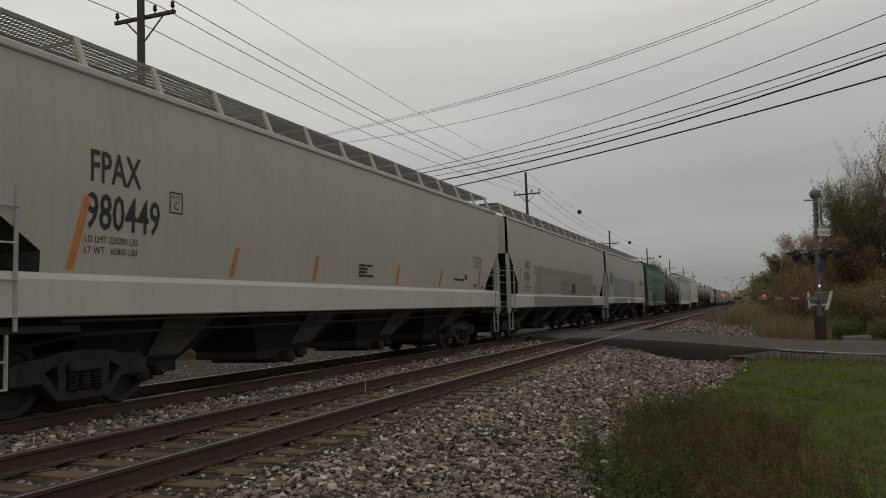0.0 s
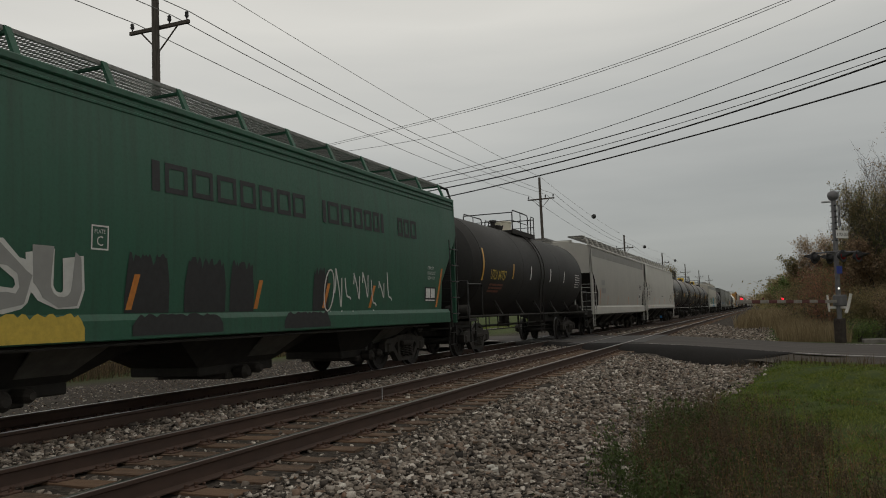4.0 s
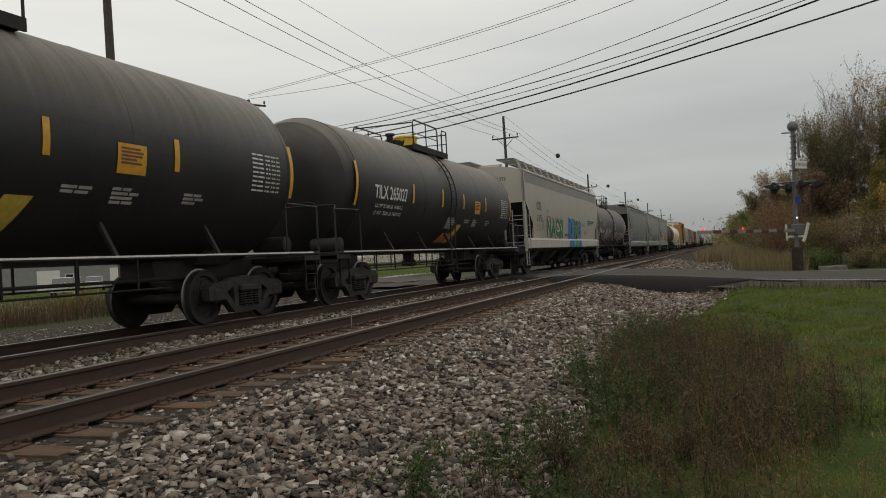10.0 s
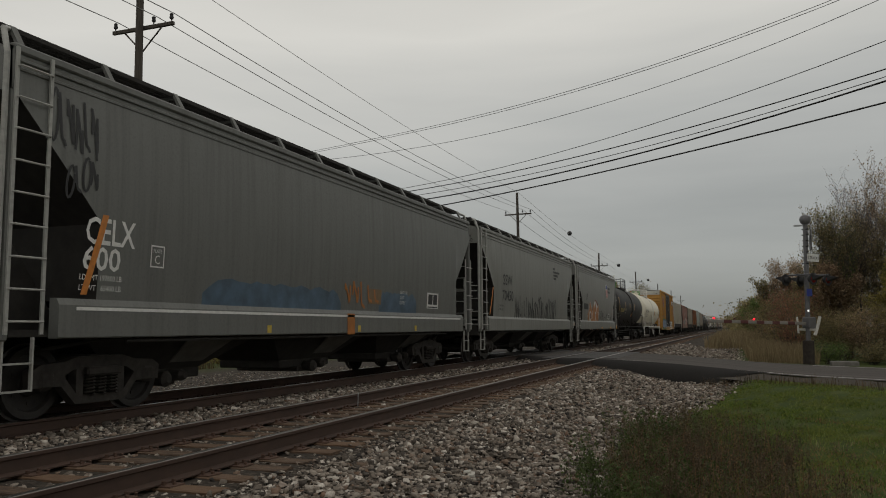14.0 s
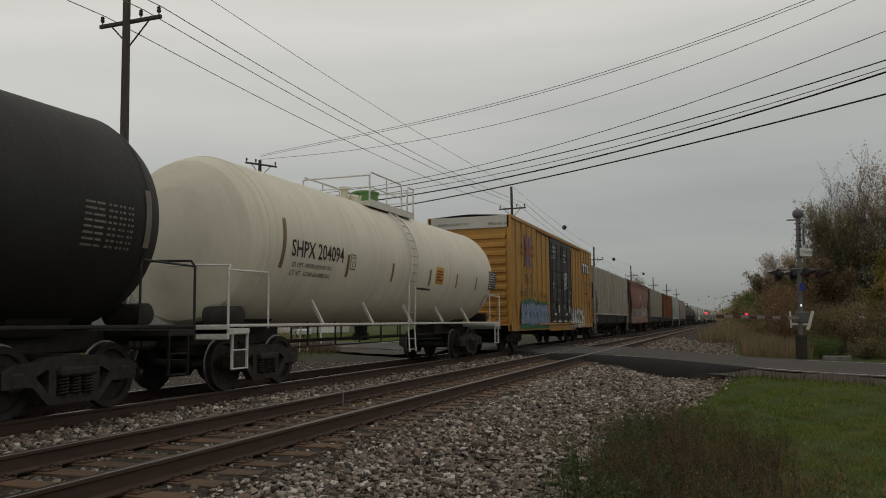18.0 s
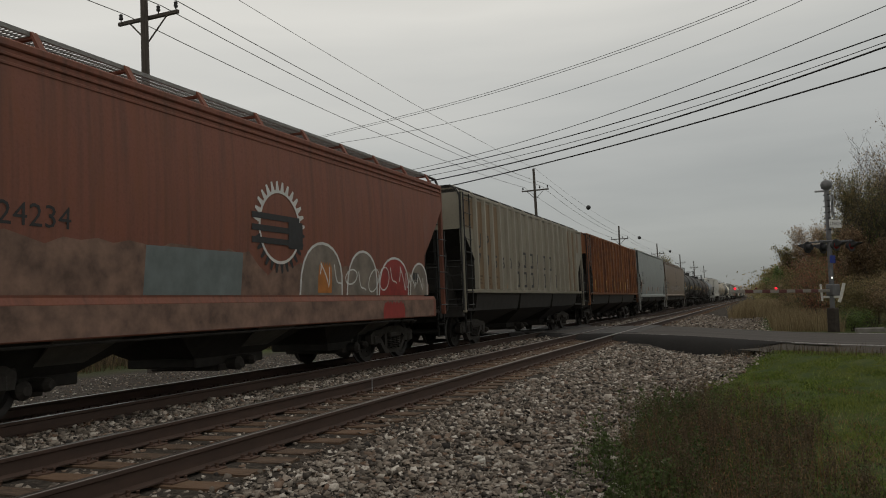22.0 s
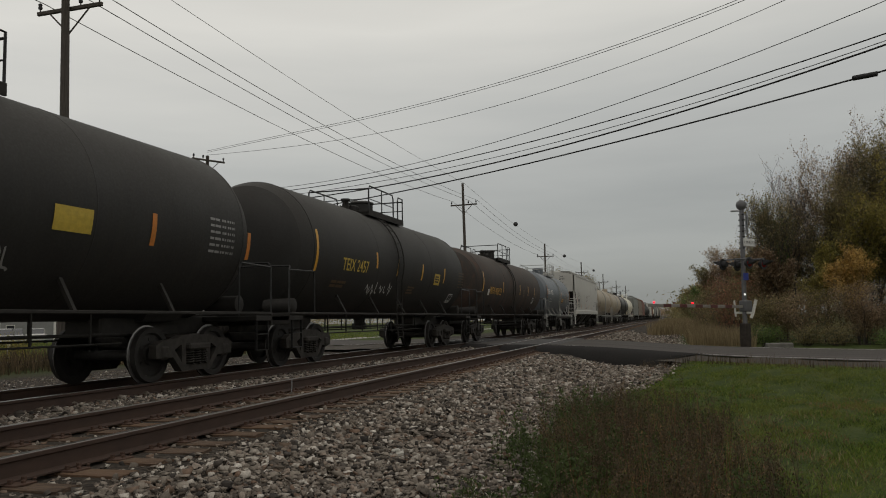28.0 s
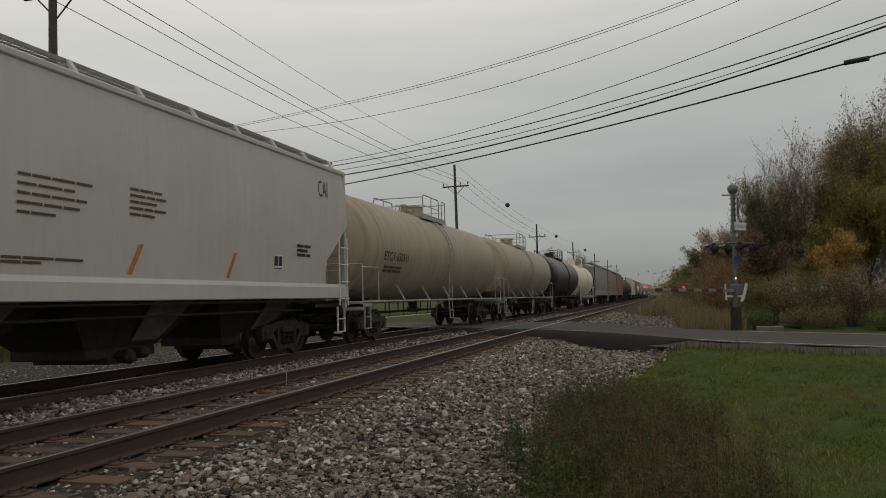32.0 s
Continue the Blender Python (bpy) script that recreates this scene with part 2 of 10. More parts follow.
MAT = dict(
    white=paint("paint_white", (0.55, 0.54, 0.50), (0.24, 0.21, 0.17), 0.16, 0.55),
    warm_grey=paint("paint_warm_grey", (0.46, 0.44, 0.385), (0.20, 0.18, 0.15), 0.18, 0.55),
    light_grey=paint("paint_light_grey", (0.43, 0.42, 0.385), (0.20, 0.18, 0.15), 0.20, 0.5),
    green=paint("paint_green", (0.018, 0.10, 0.058), (0.02, 0.03, 0.022), 0.5, 0.42),
    dark_grey=paint("paint_dark_grey", (0.15, 0.155, 0.145), (0.05, 0.045, 0.04), 0.5, 0.42),
    mid_grey=paint("paint_mid_grey", (0.23, 0.235, 0.215), (0.07, 0.06, 0.05), 0.5, 0.45),
    blue_grey=paint("paint_blue_grey", (0.29, 0.32, 0.31), (0.09, 0.08, 0.065), 0.45, 0.5),
    tan=paint("paint_tan", (0.22, 0.165, 0.12), (0.10, 0.075, 0.055), 0.6, 0.55, 1.2),
    red=paint("paint_red_brown", (0.22, 0.075, 0.046), (0.06, 0.04, 0.03), 0.6, 0.6, 1.2, 0.35),
    rust_red=rusted("paint_rusty_red"),
    old_grey=paint("paint_old_grey", (0.46, 0.435, 0.365), (0.13, 0.105, 0.075), 0.6, 0.55, 1.2),
    buff=paint("paint_buff_grey", (0.285, 0.262, 0.205), (0.12, 0.09, 0.06), 0.5, 0.55, 0.8),
    buff_post=paint("paint_buff_post", (0.36, 0.335, 0.275), (0.12, 0.09, 0.06), 0.5, 0.55, 0.8),
    stained=paint("paint_stained_buff", (0.235, 0.165, 0.095), (0.14, 0.09, 0.05), 0.7, 0.6, 1.3, 0.2),
    olive=paint("paint_olive_grey", (0.20, 0.20, 0.16), (0.08, 0.07, 0.05), 0.6, 0.55, 1.2),
    yellow=paint("paint_boxcar_yellow", (0.48, 0.25, 0.045), (0.19, 0.11, 0.04), 0.55, 0.5, 1.1, 0.08),
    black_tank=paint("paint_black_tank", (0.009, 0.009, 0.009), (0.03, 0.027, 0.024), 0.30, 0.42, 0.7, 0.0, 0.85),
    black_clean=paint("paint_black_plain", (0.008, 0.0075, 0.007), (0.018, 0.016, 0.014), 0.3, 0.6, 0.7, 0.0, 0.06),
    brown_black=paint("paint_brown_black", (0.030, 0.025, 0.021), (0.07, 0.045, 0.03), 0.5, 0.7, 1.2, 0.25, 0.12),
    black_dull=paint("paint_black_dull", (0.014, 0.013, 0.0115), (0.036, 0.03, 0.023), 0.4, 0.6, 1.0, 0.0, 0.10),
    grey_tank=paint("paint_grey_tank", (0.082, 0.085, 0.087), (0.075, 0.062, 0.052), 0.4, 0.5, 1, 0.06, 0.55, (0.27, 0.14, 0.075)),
    slate_tank=paint("paint_slate_tank", (0.128, 0.147, 0.166), (0.09, 0.085, 0.08), 0.4, 0.38),
    cream=paint("paint_cream_tank", (0.76, 0.72, 0.59), (0.28, 0.22, 0.14), 0.32, 0.45),
    tan_tank=paint("paint_tan_tank", (0.40, 0.34, 0.25), (0.17, 0.12, 0.075), 0.6, 0.5, 1.2),
    under=plain("underframe_black", (0.023, 0.0205, 0.018), 0.8, 0, 0.4, 5),
    steel_dark=plain("grimy_cast_steel", (0.036, 0.0315, 0.0275), 0.8, 0.1, 0.45, 9),
    wheel=plain("wheel_steel", (0.026, 0.0235, 0.022), 0.7, 0.2, 0.35, 8),
    tread=plain("polished_tread", (0.20, 0.195, 0.19), 0.4, 0.8, 0.1, 20),
    bar_black=plain("handrail_black", (0.016, 0.016, 0.016), 0.5, 0.2, 0.3),
    bar_white=plain("handrail_white", (0.66, 0.65, 0.61), 0.5, 0, 0.15),
    bar_grey=plain("handrail_grey", (0.36, 0.36, 0.34), 0.5, 0, 0.2),
    chute=plain("lit_chute_grey", (0.12, 0.116, 0.105), 0.7, 0, 0.35, 3),
    grating=plain("walkway_grating", (0.23, 0.23, 0.22), 0.6, 0.3, 0.2),
    mast=plain("mast_grey", (0.15, 0.15, 0.155), 0.6, 0.2, 0.2, 6),
    orange=plain("reflective_orange", (0.55, 0.20, 0.035), 0.45, 0, 0.2),
    amber=plain("reflective_amber", (0.62, 0.33, 0.03), 0.4, 0, 0.15),
    gold=plain("stencil_yellow", (0.55, 0.40, 0.06), 0.5, 0, 0.15),
    ink=plain("stencil_black", (0.022, 0.022, 0.024), 0.6, 0, 0.25),
    chalk=plain("stencil_white", (0.70, 0.70, 0.68), 0.6, 0, 0.12),
    hatch_yellow=plain("dome_yellow", (0.66, 0.44, 0.03), 0.5, 0, 0.12),
    hatch_green=plain("dome_green", (0.11, 0.24, 0.07), 0.5, 0, 0.15),
    patch_grey=plain("patch_grey", (0.30, 0.30, 0.29), 0.6, 0, 0.1, 3),
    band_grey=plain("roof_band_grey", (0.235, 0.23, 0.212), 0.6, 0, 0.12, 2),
    patch_tan=plain("patch_warm_grey", (0.27, 0.255, 0.22), 0.6, 0, 0.12, 3),
    patch_blue=plain("patch_blue_grey", (0.25, 0.265, 0.28), 0.6, 0, 0.1, 3),
    sign_red=plain("sign_red", (0.50, 0.035, 0.03), 0.5, 0, 0.12),
    sign_blue=plain("sign_blue", (0.035, 0.06, 0.30), 0.5, 0, 0.12),
    pink=plain("tag_pink", (0.60, 0.08, 0.22), 0.5, 0, 0.12),
    sp_green=plain("spray_green", (0.02, 0.16, 0.05), 0.5, 0, 0.25, 4),
    sp_lime=plain("spray_bright_green", (0.06, 0.30, 0.07), 0.5, 0, 0.2, 4),
    sp_blue=plain("spray_blue", (0.03, 0.20, 0.52), 0.5, 0, 0.2, 4),
    sp_lilac=plain("spray_grey_blue", (0.20, 0.26, 0.40), 0.5, 0, 0.3, 4),
    sp_white=plain("spray_white", (0.62, 0.62, 0.60), 0.55, 0, 0.15, 4),
    sp_orange=plain("spray_orange", (0.40, 0.15, 0.03), 0.5, 0, 0.25, 4),
    sp_red=plain("spray_red", (0.28, 0.03, 0.025), 0.5, 0, 0.25, 4),
    dark_blue=plain("spray_faded_blue", (0.075, 0.12, 0.17), 0.5, 0, 0.35, 3),
    brown_ink=plain("stencil_brown", (0.10, 0.06, 0.025), 0.6, 0, 0.2),
    bronze=plain("reflective_bronze", (0.20, 0.14, 0.05), 0.5, 0, 0.2),
    scraped=plain("scraped_paint", (0.19, 0.115, 0.085), 0.65, 0, 0.5, 3.2),
    patch_teal=plain("patch_grey_blue", (0.15, 0.18, 0.18), 0.6, 0, 0.25, 2.5),
    tag_grey=plain("spray_grey_brown", (0.20, 0.17, 0.14), 0.6, 0, 0.35, 3),
    tag_silver=plain("spray_dull_silver", (0.34, 0.335, 0.32), 0.5, 0, 0.35, 3),
    silver=plain("galvanised_steel", (0.42, 0.43, 0.44), 0.45, 0.6, 0.2, 14),
    lamp_red=plain("lit_red_lamp", (1.0, 0.012, 0.03), 0.4, 0, 0.05, 5, 2.0),
    lamp_white=plain("lit_white_lamp", (0.9, 0.88, 0.85), 0.4, 0, 0.05, 5, 0.9),
    wire=plain("wire_black", (0.012, 0.012, 0.013), 0.6, 0, 0.2),
    gate_white=plain("gate_arm_white", (0.24, 0.225, 0.20), 0.6, 0, 0.2),
    gate_red=plain("gate_arm_red", (0.10, 0.030, 0.027), 0.6, 0, 0.2),
    wire_dark=plain("wire_grey", (0.035, 0.035, 0.038), 0.6, 0, 0.2),
    wire_pale=plain("wire_pale", (0.34, 0.34, 0.33), 0.6, 0, 0.2),
    wire_thin=plain("wire_weathered", (0.22, 0.22, 0.22), 0.6, 0, 0.2),
)


# ---- mesh helpers ----
class Shape:
    """Collects vertices and faces of one mesh, with a material slot for each face."""

    def __init__(self):
        self.v, self.f, self.m = [], [], []

    def add(self, verts, faces, slot=0):
        b = len(self.v)
        self.v.extend(verts)
        for f in faces:
            self.f.append([b + i for i in f])
            self.m.append(slot)
        return self

    def box(self, x0, x1, y0, y1, z0, z1, slot=0):
        v = [(x, y, z) for z in (z0, z1) for y in (y0, y1) for x in (x0, x1)]
        return self.add(v, [(0, 2, 3, 1), (4, 5, 7, 6), (0, 1, 5, 4), (2, 6, 7, 3), (0, 4, 6, 2), (1, 3, 7, 5)], slot)

    def bevel_box(self, x0, x1, y0, y1, z0, z1, b=0.01, slot=0):
        """A box with all twelve edges chamfered."""
        v, key = [], {}
        cx, cy, cz = (x0 + x1) / 2, (y0 + y1) / 2, (z0 + z1) / 2
        hx, hy, hz = (x1 - x0) / 2, (y1 - y0) / 2, (z1 - z0) / 2
        b = min(b, hx * 0.45, hy * 0.45, hz * 0.45)
        for sx in (-1, 1):
            for sy in (-1, 1):
                for sz in (-1, 1):
                    for ax in range(3):
                        p = [hx - b, hy - b, hz - b]
                        p[ax] = (hx, hy, hz)[ax]
                        key[sx, sy, sz, ax] = len(v)
                        v.append((cx + sx * p[0], cy + sy * p[1], cz + sz * p[2]))
        f = []
        for ax in range(3):
            o = [a for a in range(3) if a != ax]
            for s in (-1, 1):
                q = []
                for a, c in ((-1, -1), (1, -1), (1, 1), (-1, 1)):
                    k = [0, 0, 0]
                    k[ax], k[o[0]], k[o[1]] = s, a, c
                    q.append(key[(*k, ax)])
                f.append(q if (s > 0) != (ax == 1) else q[::-1])
        for ax in range(3):
            o = [a for a in range(3) if a != ax]
            for a in (-1, 1):
                for c in (-1, 1):
                    k0, k1 = [0, 0, 0], [0, 0, 0]
                    k0[ax], k1[ax] = -1, 1
                    for k in (k0, k1):
                        k[o[0]], k[o[1]] = a, c
                    f.append([key[(*k0, o[0])], key[(*k1, o[0])], key[(*k1, o[1])], key[(*k0, o[1])]])
        for sx in (-1, 1):
            for sy in (-1, 1):
                for sz in (-1, 1):
                    f.append([key[sx, sy, sz, a] for a in range(3)])
        return self.add(v, f, slot)

    def prism(self, poly, axis, a, b, slot=0):
        """A polygon of two coordinates drawn out along an axis from a to b."""
        n = len(poly)
        put = {"x": lambda p, t: (t, p[0], p[1]), "y": lambda p, t: (p[0], t, p[1]), "z": lambda p, t: (p[0], p[1], t)}[axis]
        v = [put(p, a) for p in poly] + [put(p, b) for p in poly]
        f = [tuple(range(n))[::-1], tuple(range(n, 2 * n))] + [(i, (i + 1) % n, n + (i + 1) % n, n + i) for i in range(n)]
        return self.add(v, f, slot)

    def tube(self, pts, r, n=6, slot=0, r1=None):
        pts = [Vector(p) for p in pts]
        rings, up = [], None
        for i, p in enumerate(pts):
            d = (pts[min(i + 1, len(pts) - 1)] - pts[max(i - 1, 0)]).normalized()
            side = d.cross(Vector((0, 0, 1)) if abs(d.z) < 0.9 else Vector((1, 0, 0))).normalized()
            if up is not None and side.dot(up) < 0:
                side = -side
            up = side
            oth = d.cross(side)
            rr = r if r1 is None else r + (r1 - r) * i / max(1, len(pts) - 1)
            rings.append([p + rr * (math.cos(2 * math.pi * k / n) * side + math.sin(2 * math.pi * k / n) * oth) for k in range(n)])
        v = [tuple(q) for ring in rings for q in ring]
        f = [(i * n + k, i * n + (k + 1) % n, (i + 1) * n + (k + 1) % n, (i + 1) * n + k) for i in range(len(pts) - 1) for k in range(n)]
        f += [tuple(range(n))[::-1], tuple(range((len(pts) - 1) * n, len(pts) * n))]
        return self.add(v, f, slot)

    def lathe(self, prof, axis="y", n=24, slot=0, origin=(0, 0, 0), slots=None):
        """Rings of (distance along the axis, radius) about an axis through the origin."""
        ox, oy, oz = origin
        v, f = [], []
        for a, r in prof:
            for k in range(n):
                c, s = math.cos(2 * math.pi * k / n) * r, math.sin(2 * math.pi * k / n) * r
                v.append({"y": (ox + c, oy + a, oz + s), "x": (ox + a, oy + c, oz + s), "z": (ox + c, oy + s, oz + a)}[axis])
        b = len(self.v)
        self.v.extend(v)
        for i in range(len(prof) - 1):
            for k in range(n):
                self.f.append([b + i * n + k, b + i * n + (k + 1) % n, b + (i + 1) * n + (k + 1) % n, b + (i + 1) * n + k])
                self.m.append(slots[i] if slots else slot)
        self.f.append([b + k for k in range(n)][::-1])
        self.f.append([b + (len(prof) - 1) * n + k for k in range(n)])
        self.m += [slots[0] if slots else slot, slots[-1] if slots else slot]
        return self

    def grid(self, rows, slot=0):
        """A sheet through rows of points."""
        n = len(rows[0])
        return self.add([p for r in rows for p in r], [(i * n + j, i * n + j + 1, (i + 1) * n + j + 1, (i + 1) * n + j) for i in range(len(rows) - 1) for j in range(n - 1)], slot)

    def mesh(self, name, mats, smooth=None):
        me = bpy.data.meshes.new(name)
        me.from_pydata(self.v, [], self.f)
        for m in mats:
            me.materials.append(m)
        me.polygons.foreach_set("material_index", self.m)
        bm = bmesh.new()
        bm.from_mesh(me)
        bmesh.ops.recalc_face_normals(bm, faces=bm.faces)
        bm.to_mesh(me)
        bm.free()
        if smooth:
            me.polygons.foreach_set("use_smooth", [True] * len(me.polygons))
            me.set_sharp_from_angle(angle=radians(smooth))
        me.update()
        return me


def part(name, shape, mats, parent=None, label="", smooth=None, at=None):
    """One mesh object, under a thing or under a part."""
    me = shape if isinstance(shape, bpy.types.Mesh) else shape.mesh(name, mats if isinstance(mats, (list, tuple)) else [mats], smooth)
    ob = new(name, me)
    if parent:
        ob.parent = parent
    if at is not None:
        ob.matrix_basis = at
    if label:
        ob["label"] = label
    return ob


def thing(name, label, category, group="", kind="", at=None):
    ob = new(name)
    ob.empty_display_size = 0.2
    if at is not None:
        ob.matrix_basis = at
    return tagged(ob, label, category, group, kind)


def stuff_mesh(name, verts, faces, mats, smooth=False, idx=None):
    """A mesh from arrays, for what comes in thousands."""
    me = bpy.data.meshes.new(name)
    nv, nf, k = len(verts), len(faces), faces.shape[1]
    me.vertices.add(nv)
    me.vertices.foreach_set("co", np.asarray(verts, np.float32).ravel())
    me.loops.add(nf * k)
    me.loops.foreach_set("vertex_index", np.asarray(faces, np.int32).ravel())
    me.polygons.add(nf)
    me.polygons.foreach_set("loop_start", np.arange(nf, dtype=np.int32) * k)
    me.polygons.foreach_set("loop_total", np.full(nf, k, np.int32))
    for m in mats:
        me.materials.append(m)
    if idx is not None:
        me.polygons.foreach_set("material_index", np.asarray(idx, np.int32))
    me.update(calc_edges=True)
    if smooth:
        me.polygons.foreach_set("use_smooth", [True] * nf)
    return me


GLYPHS = {}


def lettering(text, size, cut=0.09, spread=1.0, bold=0.0):
    """A flat mesh of a line of text, in a plane of (u, v), split into bands so that it can lie on a curved side."""
    key = (text, size, cut, spread, bold)
    if key not in GLYPHS:
        cu = bpy.data.curves.new("text", "FONT")
        cu.body, cu.size, cu.space_character, cu.offset = text, size, spread, bold
        cu.resolution_u = 2
        ob = bpy.data.objects.new("text", cu)
        me = bpy.data.meshes.new_from_object(ob)
        bm = bmesh.new()
        bm.from_mesh(me)
        zs = [v.co.y for v in bm.verts] or [0]
        z = min(zs) + cut
        while z < max(zs):
            bmesh.ops.bisect_plane(bm, geom=bm.verts[:] + bm.edges[:] + bm.faces[:], plane_co=(0, z, 0), plane_no=(0, 1, 0))
            z += cut
        bmesh.ops.triangulate(bm, faces=bm.faces)
        bm.verts.index_update()
        GLYPHS[key] = ([(v.co.x, v.co.y) for v in bm.verts], [tuple(v.index for v in f.verts) for f in bm.faces])
        bm.free()
        bpy.data.objects.remove(ob)
    return GLYPHS[key]


def on_side(shape, uv, faces, y, z, side, slot=0, lift=0.006, slant=0.0):
    """Lays (u, v) on the side of a car: u runs along the car, v up; side(z) gives the half width there."""
    return shape.add([(side(z + v) + lift, y + u + slant * v, z + v) for u, v in uv], faces, slot)


def patch(shape, y0, y1, z0, z1, side, slot=0, lift=0.005, slant=0.0, skew=0.0):
    """A painted or stuck-on rectangle that follows the side."""
    n = max(1, int((z1 - z0) / 0.09))
    rows = [[(side(z) + lift, y + slant * (z - z0), z) for y, z in ((y0, z0 + (z1 - z0) * k / n), (y1, z0 + (z1 - z0) * k / n + skew))] for k in range(n + 1)]
    return shape.grid(rows, slot)


# ---- the ground, the tracks and the road ----
XN, XF = 0.0, -1.51  # rails of the open track
TX = -4.405  # centre line of the train's track
ROAD_P, ROAD_D = Vector((5.0, 27.3, 0)), Vector((0.762, -0.648, 0))
ROAD_N = Vector((0.648, 0.762, 0))
RNG = np.random.default_rng(7)


def smooth_step(a, b, x):
    t = np.clip((x - a) / (b - a), 0, 1)
    return t * t * (3 - 2 * t)


def ground_z(x, y):
    """Height of the ground: the stone bed of the tracks, its shoulders, and the level land on both sides."""
    x, y = np.asarray(x, float), np.asarray(y, float)
    bed = -0.215
    right = bed - 0.02 * smooth_step(0.4, 1.0, x) - 0.30 * smooth_step(1.0, 3.0, x)
    right = right + 0.10 * smooth_step(3.6, 7.5, x) * smooth_step(9, 20, y)
    right = right + 0.06 * np.sin(x * 0.9 + 1.3) * np.sin(y * 0.7) * smooth_step(3.0, 5.0, x)
    left = bed - 0.28 * smooth_step(6.0, 8.2, -x) + 0.04 * np.sin(x * 0.6) * np.sin(y * 0.35) * smooth_step(9, 14, -x)
    s0 = (x - ROAD_P.x) * ROAD_N.x + (y - ROAD_P.y) * ROAD_N.y
    near_road = smooth_step(3.8, 5.2, x) * smooth_step(9.0, 4.0, np.abs(s0))
    right = right * (1 - near_road) - 0.31 * near_road
    z = np.where(x > -2.6, right, left)
    z = z - 0.05 * smooth_step(-2.2, -1.85, x) * smooth_step(-1.2, -1.5, x) * 0
    s = (x - ROAD_P.x) * ROAD_N.x + (y - ROAD_P.y) * ROAD_N.y
    sink = 0.22 * (1 - smooth_step(2.4, 3.6, np.abs(s)))
    return z - np.where((x > 0.6) | (x < -6.2), sink, 0.05 * (np.abs(s) < 3.2))


def graded(lo, hi, near, step, grow=1.12):
    """Coordinates that lie close together round `near` and spread outwards."""
    out, a, d = [near], near, step
    while a < hi:
        a += d
        d *= grow
        out.append(min(a, hi))
    a, d = near, step
    while a > lo:
        a -= d
        d *= grow
        out.insert(0, max(a, lo))
    return np.array(out)


def make_ground():
    xs = np.concatenate([graded(-1900, -9, -9, 0.6, 1.16)[:-1], np.arange(-9, 9.01, 0.24), graded(9, 1900, 9, 0.5, 1.16)[1:]])
    ys = np.concatenate([graded(-500, -6, -6, 0.8, 1.3)[:-1], np.arange(-6, 46, 0.45), graded(46, 3200, 46, 0.8, 1.16)[1:]])
    gx, gy = np.meshgrid(xs, ys)
    gz = ground_z(gx, gy)
    gz += RNG.normal(0, 0.008, gz.shape) * (np.abs(gx) < 12)
    n = len(xs)
    i = (np.arange(len(ys) - 1)[:, None] * n + np.arange(n - 1)[None]).ravel()
    faces = np.stack([i, i + 1, i + n + 1, i + n], 1)
    m, nd, l, p = mat_base("ground_earth_and_grass")
    tc = nd.new("ShaderNodeTexCoord")
    sep = nd.new("ShaderNodeSeparateXYZ")
    l.new(tc.outputs["Object"], sep.inputs[0])
    big, med, fine = tex_noise(nd, l, 0.25, 5), tex_noise(nd, l, 1.6, 6), tex_noise(nd, l, 24, 6, rough=0.7)
    grass = mixc(nd, l, ramp(nd, l, med.outputs["Fac"], [(0.3, (0, 0, 0)), (0.75, (1, 1, 1))]).outputs["Color"], (0.034, 0.058, 0.013), (0.080, 0.094, 0.026))
    grass = mixc(nd, l, ramp(nd, l, big.outputs["Fac"], [(0.5, (0, 0, 0)), (0.85, (0.35, 0.35, 0.35))]).outputs["Color"], grass, (0.10, 0.085, 0.04))
    vor = nd.new("ShaderNodeTexVoronoi")
    vor.inputs["Scale"].default_value = 17
    l.new(tc.outputs["Object"], vor.inputs["Vector"])
    stone = mixc(nd, l, ramp(nd, l, fine.outputs["Fac"], [(0.3, (0, 0, 0)), (0.7, (1, 1, 1))]).outputs["Color"], (0.020, 0.017, 0.015), (0.10, 0.085, 0.070))
    stone = mixc(nd, l, 0.6, stone, ramp(nd, l, vor.outputs["Color"], [(0.1, (0.45, 0.45, 0.45)), (0.9, (1.25, 1.22, 1.18))]).outputs["Color"], "MULTIPLY")
    wob = nd.new("ShaderNodeMath")
    wob.operation = "MULTIPLY_ADD"
    l.new(med.outputs["Fac"], wob.inputs[0])
    wob.inputs[1].default_value = 1.6
    l.new(sep.outputs["X"], wob.inputs[2])
    edge = nd.new("ShaderNodeMapRange")
    edge.inputs["From Min"].default_value, edge.inputs["From Max"].default_value = 3.6, 4.3
    l.new(wob.outputs[0], edge.inputs["Value"])
    edge2 = nd.new("ShaderNodeMapRange")
    edge2.inputs["From Min"].default_value, edge2.inputs["From Max"].default_value = -13.0, -16.0
    l.new(wob.outputs[0], edge2.inputs["Value"])
    both = nd.new("ShaderNodeMath")
    both.operation = "MAXIMUM"
    l.new(edge.outputs["Result"], both.inputs[0])
    l.new(edge2.outputs["Result"], both.inputs[1])
    l.new(mixc(nd, l, both.outputs[0], stone, grass), p.inputs["Base Color"])
    p.inputs["Roughness"].default_value = 0.95
    p.inputs["Specular IOR Level"].default_value = 0.15
    bump(nd, l, p, vor.outputs["Distance"], 0.5, 0.03)
    me = stuff_mesh("ground", np.stack([gx, gy, gz], -1).reshape(-1, 3), faces, [m], True)
    tagged(new("ground", me), "level ground with a gravel track bed and rough autumn grass", "ground", kind="structure")


